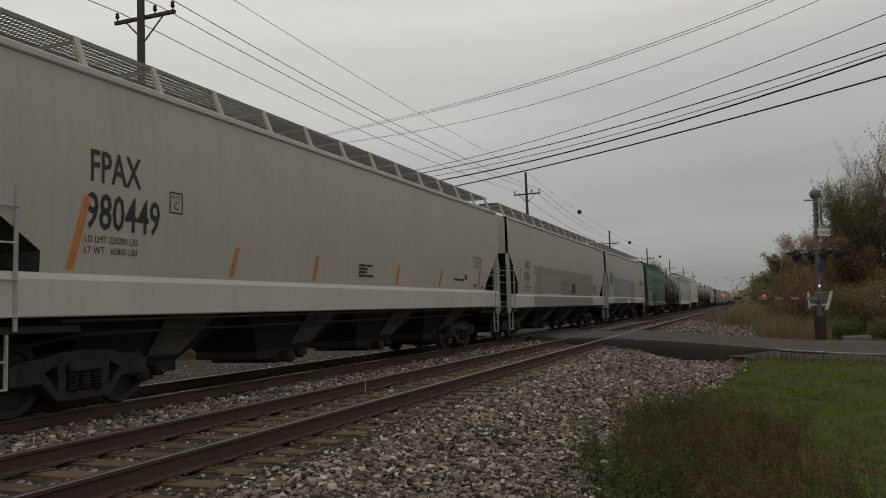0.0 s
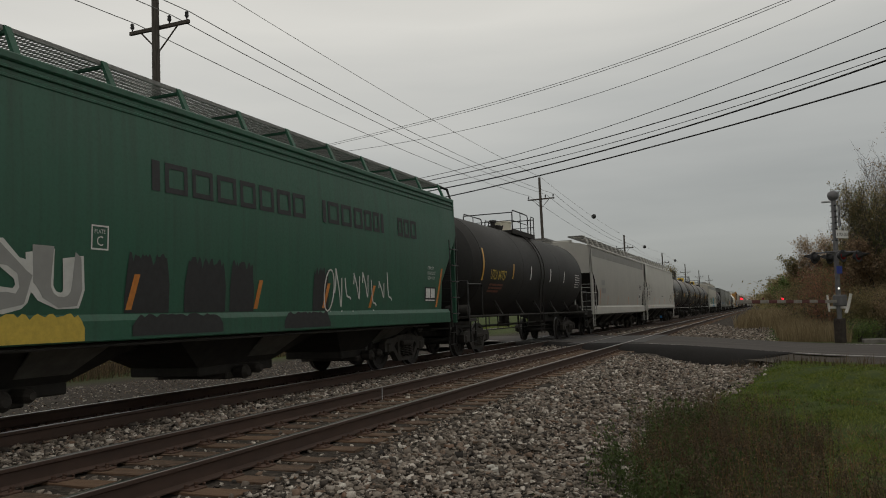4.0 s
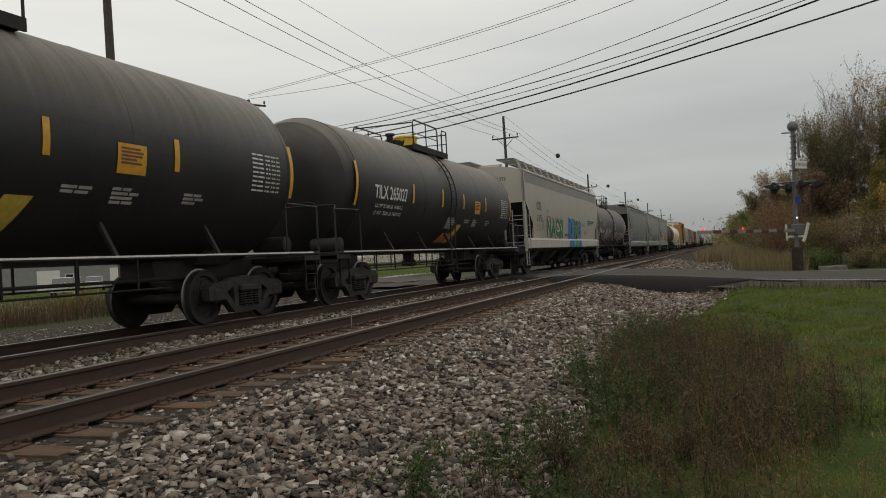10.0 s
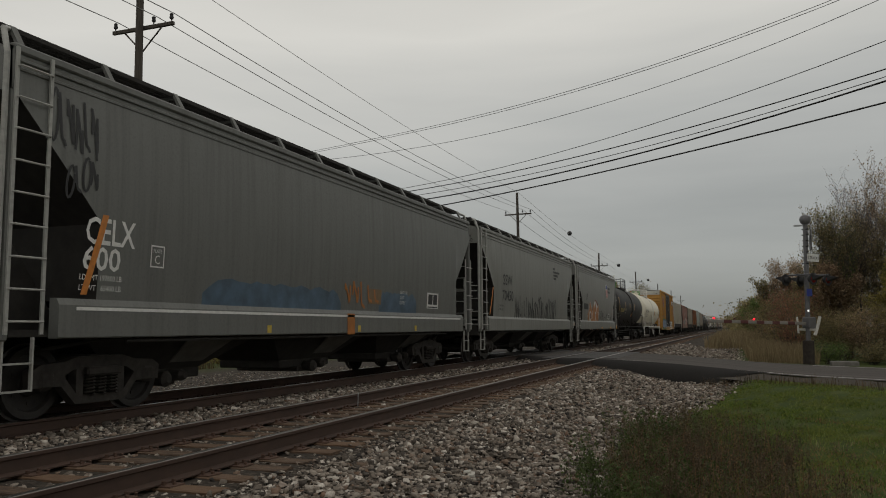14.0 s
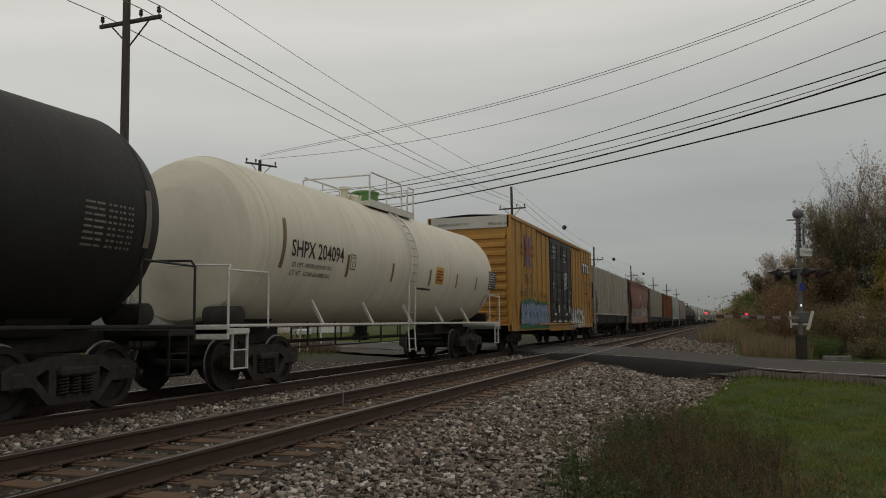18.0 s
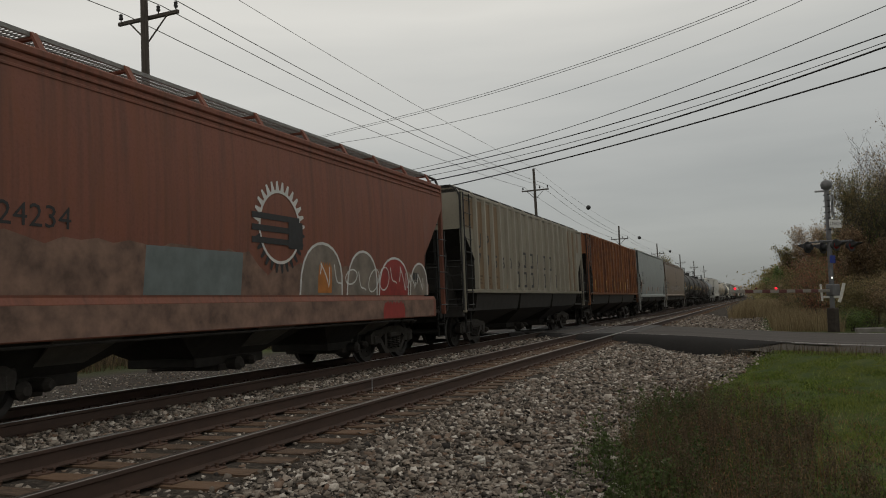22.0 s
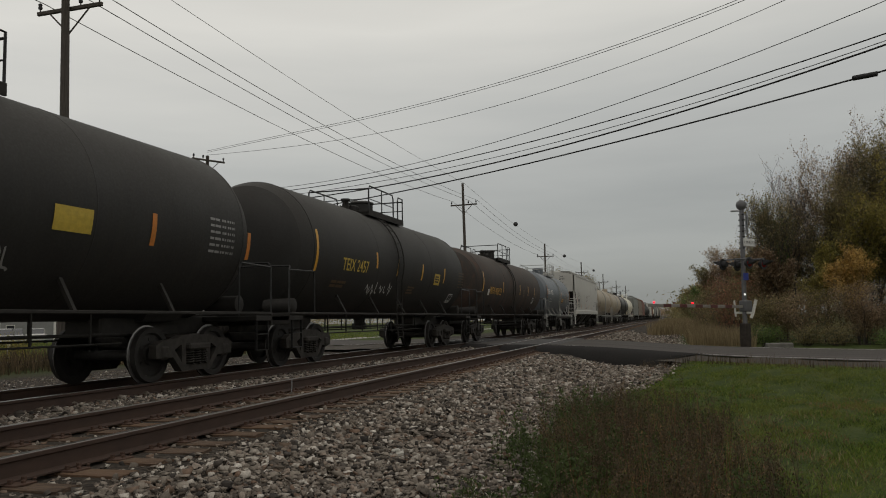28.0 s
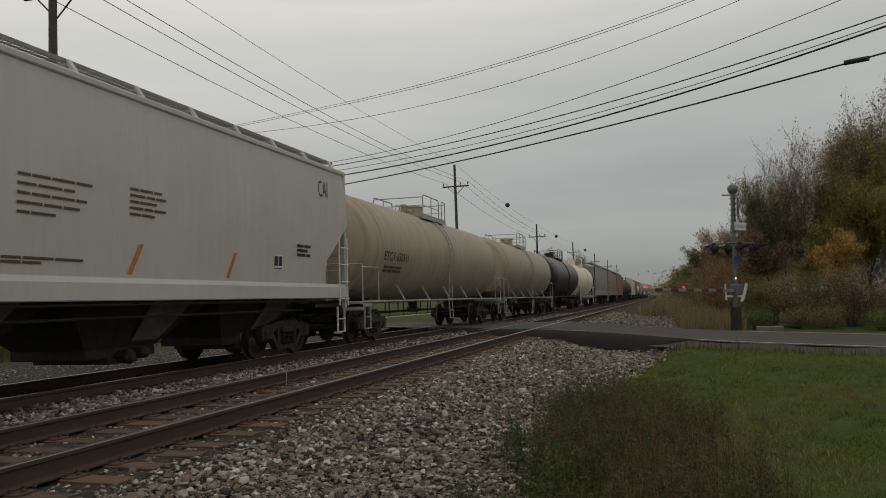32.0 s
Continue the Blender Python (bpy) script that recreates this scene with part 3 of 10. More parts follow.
RAIL = [(-0.075, -0.180), (0.075, -0.180), (0.075, -0.168), (0.012, -0.150), (0.009, -0.050), (0.036, -0.036), (0.037, -0.008), (0.030, 0.0), (-0.030, 0.0), (-0.037, -0.008), (-0.036, -0.036), (-0.009, -0.050), (-0.012, -0.150), (-0.075, -0.168)]


def rail_material():
    m, n, l, p = mat_base("rail_steel")
    geo = n.new("ShaderNodeNewGeometry")
    sep = n.new("ShaderNodeSeparateXYZ")
    l.new(geo.outputs["Normal"], sep.inputs[0])
    t = tex_noise(n, l, 9, 6, (1, 0.3, 1))
    rusty = mixc(n, l, t.outputs["Fac"], (0.028, 0.018, 0.0145), (0.088, 0.050, 0.035))
    tc = n.new("ShaderNodeTexCoord")
    s2 = n.new("ShaderNodeSeparateXYZ")
    l.new(tc.outputs["Object"], s2.inputs[0])
    up = n.new("ShaderNodeMapRange")
    up.inputs["From Min"].default_value, up.inputs["From Max"].default_value = -0.006, -0.002
    l.new(s2.outputs["Z"], up.inputs["Value"])
    l.new(mixc(n, l, up.outputs["Result"], rusty, (0.30, 0.285, 0.27)), p.inputs["Base Color"])
    l.new(up.outputs["Result"], p.inputs["Metallic"])
    r = n.new("ShaderNodeMapRange")
    r.inputs["To Min"].default_value, r.inputs["To Max"].default_value = 0.8, 0.34
    l.new(up.outputs["Result"], r.inputs["Value"])
    l.new(r.outputs["Result"], p.inputs["Roughness"])
    bump(n, l, p, t.outputs["Fac"], 0.3, 0.004)
    return m


def tie_material():
    m, n, l, p = mat_base("tie_timber")
    grain = tex_noise(n, l, 7, 8, (0.7, 7, 7), rough=0.7)
    inf = n.new("ShaderNodeObjectInfo")
    c = mixc(n, l, ramp(n, l, grain.outputs["Fac"], [(0.3, (0, 0, 0)), (0.7, (1, 1, 1))]).outputs["Color"], (0.026, 0.018, 0.013), (0.165, 0.108, 0.070))
    c = mixc(n, l, ramp(n, l, inf.outputs["Random"], [(0, (0.0, 0.0, 0.0)), (0.6, (0.25, 0.25, 0.25)), (1, (0.6, 0.6, 0.6))]).outputs["Color"], c, (0.175, 0.102, 0.057))
    l.new(c, p.inputs["Base Color"])
    p.inputs["Roughness"].default_value = 0.9
    bump(n, l, p, grain.outputs["Fac"], 0.7, 0.012)
    return m


def make_tracks():
    rail_m, tie_m = rail_material(), tie_material()
    plate_m = plain("rusty_tie_plate", (0.072, 0.040, 0.027), 0.9, 0.0, 0.4, 18)
    tie_meshes, plate = [], Shape()
    for k in range(5):
        s, r = Shape(), random.Random(k)
        n = 9
        xs = [-1.33 + 2.66 * i / n for i in range(n + 1)]
        rows = [[(x, -0.115 + r.uniform(-0.008, 0.008), -0.30), (x, -0.115 + r.uniform(-0.010, 0.008), -0.012), (x, -0.09, r.uniform(-0.010, 0.0)), (x, r.uniform(-0.02, 0.02), r.uniform(-0.014, 0.0)), (x, 0.09, r.uniform(-0.010, 0.0)), (x, 0.115 + r.uniform(-0.008, 0.010), -0.012), (x, 0.115, -0.30)] for x in xs]
        s.grid(rows)
        s.add(rows[0], [tuple(range(7))]).add(rows[-1], [tuple(range(7))[::-1]])
        tie_meshes.append(s.mesh("tie", [tie_m]))
    plate.bevel_box(-0.19, 0.19, -0.095, 0.095, 0.0, 0.018, 0.005)
    for sx in (-1, 1):
        for y in (-0.06, 0.06):
            plate.bevel_box(sx * 0.098 - 0.016, sx * 0.098 + 0.016, y - 0.016, y + 0.016, 0.01, 0.052, 0.005)
        plate.bevel_box(sx * 0.155 - 0.014, sx * 0.155 + 0.014, -0.014, 0.014, 0.01, 0.04, 0.005)
    plate_me = plate.mesh("tie_plate", [plate_m])
    anchor = Shape()
    anchor.tube([(-0.10, 0, -0.02), (-0.04, 0, -0.035), (0.04, 0, -0.035), (0.10, 0, -0.01), (0.11, 0, 0.02)], 0.014, 5)
    anchor_me = anchor.mesh("rail_anchor", [plate_m])
    for name, xc, label in (("track_near", -0.755, "open railway track with rusty rails on worn timber ties"), ("track_far", TX, "railway track under the passing freight train")):
        tr = thing(name, label, "railway track", kind="structure")
        for sx in (-1, 1):
            for y0, y1 in ((-40, 60), (60, 260), (260, 1500)):
                part("rail", Shape().prism([(xc + sx * 0.755 + a, b) for a, b in RAIL], "y", y0 + (0.004 if y0 > 0 else 0), y1), rail_m, tr)
        far = Shape()
        r = random.Random(3 if name == "track_near" else 4)
        y, k = -6.0, 0
        while y < 190:
            jy, jx, turn = y + r.uniform(-0.05, 0.05), xc + r.uniform(-0.05, 0.05), r.uniform(-1.6, 1.6)
            in_road = abs((jx - ROAD_P.x) * ROAD_N.x + (jy - ROAD_P.y) * ROAD_N.y) < 2.9
            if y < (46 if name == "track_near" else 30) and not in_road:
                t = part("tie", tie_meshes[k % 5], None, tr, at=pose(jx, jy, -0.190, 0, 0, turn))
                for sx in (-1, 1):
                    part("tie_plate", plate_me, None, t, at=pose(xc + sx * 0.755 - jx, 0, -0.008))
                    if name == "track_near" and y < 22:
                        part("rail_anchor", anchor_me, None, t, at=pose(xc + sx * 0.755 - jx, 0.15, 0.0))
            elif not in_road:
                far.box(jx - 1.32, jx + 1.32, jy - 0.11, jy + 0.11, -0.34, -0.198)
            y, k = y + 0.515, k + 1
        part("far_tie", far, tie_m, tr)["kind"] = "stuff"
    post = Shape().tube([(-1.40, 11.9, -0.22), (-1.395, 11.9, 0.03)], 0.007, 6)
    tagged(part("marker_stake", post, MAT["silver"]), "thin metal stake beside the rail", "stake")


def rocks(name, x, y, z, size, mats, label, flat=0.75):
    """Crushed stones: cubes with every corner pushed about, each with its own turn."""
    n = len(x)
    c = np.array([(a, b, d) for d in (-1, 1) for b in (-1, 1) for a in (-1, 1)], float)
    v = c[None] * RNG.uniform(0.15, 1.15, (n, 8, 3)) * RNG.uniform(0.45, 1.0, (n, 1, 3)) * np.array((1.15, 0.85, 0.7))
    a, b = RNG.uniform(0, 6.28, n), RNG.uniform(-0.9, 0.9, n)
    ca, sa, cb, sb = np.cos(a)[:, None], np.sin(a)[:, None], np.cos(b)[:, None], np.sin(b)[:, None]
    X, Y, Z = v[..., 0], v[..., 1], v[..., 2] * flat
    Y, Z = Y * cb - Z * sb, Y * sb + Z * cb
    X, Y = X * ca - Y * sa, X * sa + Y * ca
    v = np.stack([X, Y, Z], -1) * size[:, None, None] + np.stack([x, y, z], -1)[:, None]
    f = np.array([(4, 5, 7), (4, 7, 6), (0, 1, 5), (0, 5, 4), (2, 6, 7), (2, 7, 3), (0, 4, 6), (0, 6, 2), (1, 3, 7), (1, 7, 5)])
    faces = (np.arange(n)[:, None, None] * 8 + f[None]).reshape(-1, 3)
    return tagged(new(name, stuff_mesh(name, v.reshape(-1, 3), faces, mats)), label, "gravel", kind="stuff")


def make_ballast():
    grey = island("crushed_stone", [(0, (0.034, 0.029, 0.025)), (0.16, (0.115, 0.096, 0.079)), (0.42, (0.25, 0.210, 0.170)), (0.66, (0.39, 0.338, 0.278)), (0.76, (0.22, 0.138, 0.092)), (0.88, (0.50, 0.445, 0.38)), (1, (0.80, 0.735, 0.65))], 0.9, 90, 0.55)
    X, Y, S = [], [], []
    for x0, x1, y0, y1, dens, lo, hi in ((0.9, 3.5, 2.5, 8, 1350, 0.016, 0.043), (0.9, 3.7, 8, 15, 900, 0.019, 0.046), (0.5, 5.0, 15, 24, 520, 0.024, 0.048),
                                         (-0.05, 0.9, -1, 14, 330, 0.018, 0.036), (-1.45, -0.05, -1, 14, 330, 0.016, 0.034), (-1.6, 0.6, 14, 26, 200, 0.022, 0.040),
                                         (-3.55, -1.55, 2, 16, 640, 0.022, 0.046), (-3.6, -1.6, 16, 30, 220, 0.028, 0.05), (-8.6, -5.2, 2, 22, 150, 0.022, 0.045), (-5.2, -3.6, 4, 20, 160, 0.02, 0.038),
                                         (-13.5, -8.6, 8, 30, 45, 0.015, 0.035), (0.6, 5.6, 31, 62, 110, 0.035, 0.065), (-3.6, 0.6, 34, 60, 60, 0.04, 0.065)):
        n = int((x1 - x0) * (y1 - y0) * dens)
        X.append(RNG.uniform(x0, x1, n)), Y.append(RNG.uniform(y0, y1, n)), S.append(RNG.uniform(lo, hi, n) * RNG.choice([0.8, 1, 1, 1.3], n))
    x, y, s = np.concatenate(X), np.concatenate(Y), np.concatenate(S)
    side = (x - ROAD_P.x) * ROAD_N.x + (y - ROAD_P.y) * ROAD_N.y
    on_road = (np.abs(side) < 2.9) | ((side > -3.9) & (side < 0) & (x > 0.1) & (x < 4.2))
    edge = 2.95 + 0.12 * np.clip(y - 14, 0, 10)
    thin = (x > edge) & (RNG.uniform(0, 1, len(x)) < (x - edge) / 0.9)
    rail_near = np.min([np.abs(x - q) for q in (XN, XF, TX - 0.755, TX + 0.755)], 0) < 0.10
    on_tie = (np.abs((y + 6.0) / 0.515 % 1 - 0.5) > 0.26) & (((x > -2.1) & (x < 0.62)) | ((x > TX - 1.35) & (x < TX + 1.35))) & (RNG.uniform(0, 1, len(x)) < 0.93)
    keep = ~on_road & ~thin & ~rail_near & ~on_tie
    x, y, s = x[keep], y[keep], s[keep]
    z = ground_z(x, y) + s * RNG.uniform(-0.3, 1.15, len(x))
    between = (x > -3.3) & (x < -1.9)
    z = z + np.where(between, 0.05, 0)
    z = z - np.where((x > -2.1) & (x < 0.62), 0.026, 0)
    rocks("ballast_stone", x, y, z, s, [grey], "grey and brown crushed stone ballast round the tracks")


def make_road():
    m, n, l, p = mat_base("worn_asphalt")
    fine, big = tex_noise(n, l, 55, 6, rough=0.75), tex_noise(n, l, 0.8, 6)
    along = tex_noise(n, l, 1.1, 4, (0.12, 2.2, 1), coord="Object")
    c = mixc(n, l, ramp(n, l, fine.outputs["Fac"], [(0.3, (0, 0, 0)), (0.72, (1, 1, 1))]).outputs["Color"], (0.048, 0.044, 0.042), (0.115, 0.104, 0.096))
    c = mixc(n, l, ramp(n, l, along.outputs["Fac"], [(0.4, (0, 0, 0)), (0.7, (0.5, 0.5, 0.5))]).outputs["Color"], c, (0.155, 0.138, 0.127))
    c = mixc(n, l, ramp(n, l, big.outputs["Fac"], [(0.55, (0, 0, 0)), (0.75, (0.45, 0.45, 0.45))]).outputs["Color"], c, (0.068, 0.064, 0.062))
    l.new(c, p.inputs["Base Color"])
    p.inputs["Roughness"].default_value = 0.95
    p.inputs["Specular IOR Level"].default_value = 0.2
    bump(n, l, p, fine.outputs["Fac"], 0.4, 0.006)
    fresh = plain("fresh_black_asphalt", (0.026, 0.0245, 0.0235), 0.95, 0, 0.35, 40)
    fresh.node_tree.nodes["Principled BSDF"].inputs["Specular IOR Level"].default_value = 0.08
    white = plain("worn_white_line", (0.48, 0.47, 0.45), 0.8, 0, 0.3, 30)
    road = thing("road", "two-lane asphalt road that crosses the tracks at a slant", "road", kind="structure")
    ang = math.atan2(ROAD_D.y, ROAD_D.x)
    road.matrix_basis = Matrix.Translation(ROAD_P) @ Matrix.Rotation(ang, 4, "Z")

    def top(u, w):
        q = ROAD_P + ROAD_D * u + ROAD_N * w
        d = max(0.0, q.x - 0.4, -6.0 - q.x)
        return -0.012 - 0.20 * float(smooth_step(0.3, 6.5, d)) - 0.015 * abs(w) / 2.8

    def strip(us, w0, w1, lift=0.0, nw=5):
        return [[(u, w0 + (w1 - w0) * k / nw, top(u, w0 + (w1 - w0) * k / nw) + lift) for k in range(nw + 1)] for u in us]

    # The surface of each side and of the crossing is laid up to the rails.
    us = [-140, -90, -60, -40, -28] + [-20 + 0.8 * k for k in range(48)] + [20, 25, 32, 45, 70, 110]
    cut = Shape().grid(strip(us, -2.85, 2.85, nw=8))
    part("carriageway", cut, m, road)
    berm = Shape()
    rows = []
    for k in range(41):
        u = -8.6 + 11.3 * k / 40
        e = min(1.0, 5.0 * math.sin(math.pi * k / 40)) ** 0.6
        z = top(u, -2.85)
        wig = 0.10 * math.sin(k * 1.3) + 0.06 * math.sin(k * 2.9)
        rows.append([(u, -2.55, z + 0.004), (u, -2.85, z + 0.010), (u, -2.86 - 0.35 * e, z - 0.012 * e), (u, -2.87 - 0.75 * e + wig * 0.3, z - 0.07 * e), (u, -2.88 - 1.05 * e + wig * 0.6, z - 0.20 * e - 0.03), (u, -2.90 - 1.20 * e + wig * 0.8, z - 0.36 * e - 0.05), (u, -2.92 - 1.28 * e + wig, z - 0.75)])
    berm.grid(rows)
    part("asphalt_berm", berm, fresh, road, "black asphalt shoulder ramped down to the stones", 50)
    for w, u0, u1 in ((-2.5, -3.2, 60), (2.45, 0.5, 60), (-2.5, -60, -13)):
        seg = [u0 + (u1 - u0) * k / 60 for k in range(61)]
        part("edge_line", Shape().grid(strip(seg, w - 0.055, w + 0.055, 0.004, 1)), white, road, "worn white edge line")
    shoulder = Shape()
    for w0, w1, ua, ub in ((-4.2, -2.86, 2.3, 60), (2.86, 4.0, -3, 60), (-4.2, -2.86, -60, -14), (2.86, 4, -60, -14)):
        shoulder.grid([[(u, w, top(u, w) - (0.02 if abs(w) < 3 else 0.16) + 0.02 * math.sin(u * 2.1 + w)) for w in (w0, (w0 + w1) / 2, w1)] for u in [ua + (ub - ua) * k / 70 for k in range(71)]])
    part("gravel_shoulder", shoulder, plain("shoulder_gravel", (0.062, 0.052, 0.040), 0.95, 0, 0.45, 30), road, "strip of fine gravel beside the asphalt")
    # Timber and rubber panels between the rails.
    panel_m = plain("crossing_panel", (0.06, 0.057, 0.055), 0.8, 0, 0.35, 14)
    for xc in (-0.755, TX):
        for x0, x1 in ((-0.64, -0.02), (0.02, 0.64), (-1.38, -0.83), (0.83, 1.38)):
            for k in range(4):
                y0 = 27.3 - 0.85 * (xc - 5.0) - 3.7 + k * 1.85
                s = Shape().bevel_box(xc + x0, xc + x1, y0 + 0.01, y0 + 1.84, -0.15, -0.006, 0.012)
                pn = part("crossing_panel", s, panel_m, road, "dark crossing panel beside the rail")
                pn.matrix_basis = road.matrix_basis.inverted()


make_ground()
make_tracks()
make_ballast()
make_road()


# ---- the freight train ----
SPEED = 15.3
WHEEL_R = 0.457
CARS = []


def wheelset_mesh():
    s = Shape()
    for sx in (-1, 1):
        prof = [(sx * 0.815, 0.12), (sx * 0.815, 0.165), (sx * 0.775, 0.175), (sx * 0.770, 0.34), (sx * 0.815, 0.36), (sx * 0.825, 0.445), (sx * 0.74, WHEEL_R), (sx * 0.715, WHEEL_R + 0.003), (sx * 0.705, WHEEL_R + 0.027), (sx * 0.690, WHEEL_R + 0.027), (sx * 0.683, 0.44), (sx * 0.69, 0.36), (sx * 0.745, 0.33), (sx * 0.745, 0.17), (sx * 0.66, 0.16), (sx * 0.66, 0.10)]
        s.lathe(prof, "x", 22, slots=[0, 0, 0, 0, 0, 0, 1, 1, 0, 0, 0, 0, 0, 0, 0])
        for k in range(6):
            a = math.pi * k / 3
            s.lathe([(sx * 0.765, 0.035), (sx * 0.782, 0.035), (sx * 0.782, 0.0)], "x", 6, 0, (0, 0.25 * math.cos(a), 0.25 * math.sin(a)))
        s.lathe([(sx * 0.8, 0.11), (sx * 1.02, 0.11), (sx * 1.04, 0.08)], "x", 14)
        for k in range(3):
            a = 2 * math.pi * k / 3
            s.lathe([(sx * 1.035, 0.018), (sx * 1.055, 0.018)], "x", 6, 1, (0, 0.055 * math.cos(a), 0.055 * math.sin(a)))
    s.lathe([(-0.7, 0.085), (0, 0.078), (0.7, 0.085)], "x", 12)
    return s.mesh("wheelset", [MAT["wheel"], MAT["tread"]], 40)


def inside(loop, c):
    """Whether a point of the (y, z) plane lies in a loop."""
    hit = False
    for (y0, z0), (y1, z1) in zip(loop, loop[1:] + loop[:1]):
        if (z0 > c.z) != (z1 > c.z) and c.y < y0 + (c.z - z0) * (y1 - y0) / (z1 - z0):
            hit = not hit
    return hit


def sideframe_mesh():
    """A cast three-piece truck side: arched top member, pedestals over the axle boxes, and the spring pocket."""
    outer = [(-1.10, 0.40), (-1.12, 0.60), (-0.98, 0.68), (-0.62, 0.70), (-0.40, 0.76), (0.40, 0.76), (0.62, 0.70), (0.98, 0.68), (1.12, 0.60), (1.10, 0.40), (0.99, 0.40), (0.97, 0.56), (0.80, 0.56), (0.78, 0.40), (0.66, 0.40), (0.42, 0.16), (-0.42, 0.16), (-0.66, 0.40), (-0.78, 0.40), (-0.80, 0.56), (-0.97, 0.56), (-0.99, 0.40)]
    holes = [[(-0.62, 0.52), (-0.46, 0.60), (-0.42, 0.60), (-0.42, 0.30)], [(0.62, 0.52), (0.46, 0.60), (0.42, 0.60), (0.42, 0.30)], [(-0.30, 0.27), (0.30, 0.27), (0.30, 0.62), (-0.30, 0.62)]]
    bm = bmesh.new()
    edges = []
    for loop in [outer] + holes:
        vs = [bm.verts.new((-0.07, y, z)) for y, z in loop]
        edges += [bm.edges.new((vs[i], vs[(i + 1) % len(vs)])) for i in range(len(vs))]
    bmesh.ops.triangle_fill(bm, edges=edges, use_beauty=True)
    bad = [f for f in bm.faces if any(min(p[0] for p in h) < f.calc_center_median().y < max(p[0] for p in h) and inside(h, f.calc_center_median()) for h in holes)]
    bmesh.ops.delete(bm, geom=bad, context="FACES_ONLY")
    ex = bmesh.ops.extrude_face_region(bm, geom=bm.faces[:])
    bmesh.ops.translate(bm, verts=[v for v in ex["geom"] if isinstance(v, bmesh.types.BMVert)], vec=(0.14, 0, 0))
    bmesh.ops.recalc_face_normals(bm, faces=bm.faces)
    me = bpy.data.meshes.new("sideframe")
    bm.to_mesh(me)
    bm.free()
    me.materials.append(MAT["steel_dark"])
    return me


def springs_mesh():
    s = Shape()
    for x in (0.07, -0.05):
        for y in (-0.2, 0.0, 0.2):
            pts = [(x + 0.07 * math.cos(a), y + 0.07 * math.sin(a), 0.265 + 0.245 * a / 37.7) for a in [k * 1.05 for k in range(37)]]
            s.tube(pts, 0.019, 3)
    s.bevel_box(-0.12, 0.16, -0.31, 0.31, 0.51, 0.62, 0.03)
    return s.mesh("spring_nest", [MAT["steel_dark"]])


WHEELSET, SIDEFRAME, SPRINGS = wheelset_mesh(), sideframe_mesh(), springs_mesh()
AXLE_BOX = Shape().bevel_box(-0.11, 0.10, -0.115, 0.115, 0.37, 0.60, 0.04).mesh("axle_box", [MAT["steel_dark"]])
BOLSTER = Shape().bevel_box(-1.05, 1.05, -0.2, 0.2, 0.52, 0.78, 0.05).bevel_box(-0.3, 0.3, -0.3, 0.3, 0.74, 0.95, 0.05).mesh("bolster", [MAT["steel_dark"]])
BRAKE_BEAM = Shape().bevel_box(-0.75, 0.75, -0.05, 0.05, 0.33, 0.42, 0.02).bevel_box(-0.85, -0.70, -0.06, 0.10, 0.3, 0.55, 0.03).bevel_box(0.70, 0.85, -0.06, 0.10, 0.3, 0.55, 0.03).mesh("brake_beam", [MAT["steel_dark"]])
COUPLER = Shape().bevel_box(-0.10, 0.10, -0.55, 0.12, 0.80, 0.98, 0.03).bevel_box(-0.17, 0.13, 0.05, 0.32, 0.74, 1.04, 0.06).bevel_box(-0.05, 0.17, 0.25, 0.40, 0.76, 1.02, 0.05).tube([(0.22, 0.1, 0.75), (0.25, 0.2, 0.5), (0.2, 0.35, 0.35), (0.1, 0.5, 0.42)], 0.028, 6).mesh("coupler", [MAT["steel_dark"]])
BRAKE_WHEEL = Shape()
BRAKE_WHEEL.tube([(0.28 * math.cos(k * math.pi / 8), 0, 0.28 * math.sin(k * math.pi / 8)) for k in range(17)], 0.014, 5)
for k in range(3):
    BRAKE_WHEEL.tube([(0, 0, 0), (0.28 * math.cos(k * 2.09 + 0.5), 0, 0.28 * math.sin(k * 2.09 + 0.5))], 0.012, 5)
BRAKE_WHEEL.lathe([(-0.05, 0.05), (0.08, 0.05)], "y", 10)
BRAKE_WHEEL = BRAKE_WHEEL.mesh("brake_wheel", [MAT["bar_grey"]])


def running_gear(car, L, truck_at, near=True):
    """Two trucks, four wheelsets and the couplers."""
    axles = []
    for sy in (-1, 1):
        tk = part("truck", BOLSTER, None, car, "cast steel three-piece truck with coil springs", at=pose(0, sy * truck_at, 0))
        for sx in (-1, 1):
            part("sideframe", SIDEFRAME, None, tk, at=pose(sx * 0.99, 0, 0))
            if near:
                part("spring_nest", SPRINGS, None, tk, at=pose(sx * 0.99, 0, 0))["kind"] = "stuff"
            for sy2 in (-1, 1):
                part("axle_box", AXLE_BOX, None, tk, at=pose(sx * 0.99, sy2 * 0.89, 0, 0, 0, 90 - 90 * sx))
            part("brake_beam", BRAKE_BEAM, None, tk, at=pose(0, sx * 0.36, 0, 0, 0, 90 - 90 * sx))
        for a in (-0.89, 0.89):
            w = part("wheelset", WHEELSET, None, car, "steel wheelset with worn bright treads", at=pose(0, sy * truck_at + a, WHEEL_R))
            axles.append((w, sy * truck_at + a))
        part("coupler", COUPLER, None, car, at=pose(0, sy * L / 2, 0, 0, 0, 0 if sy > 0 else 180))
    return axles


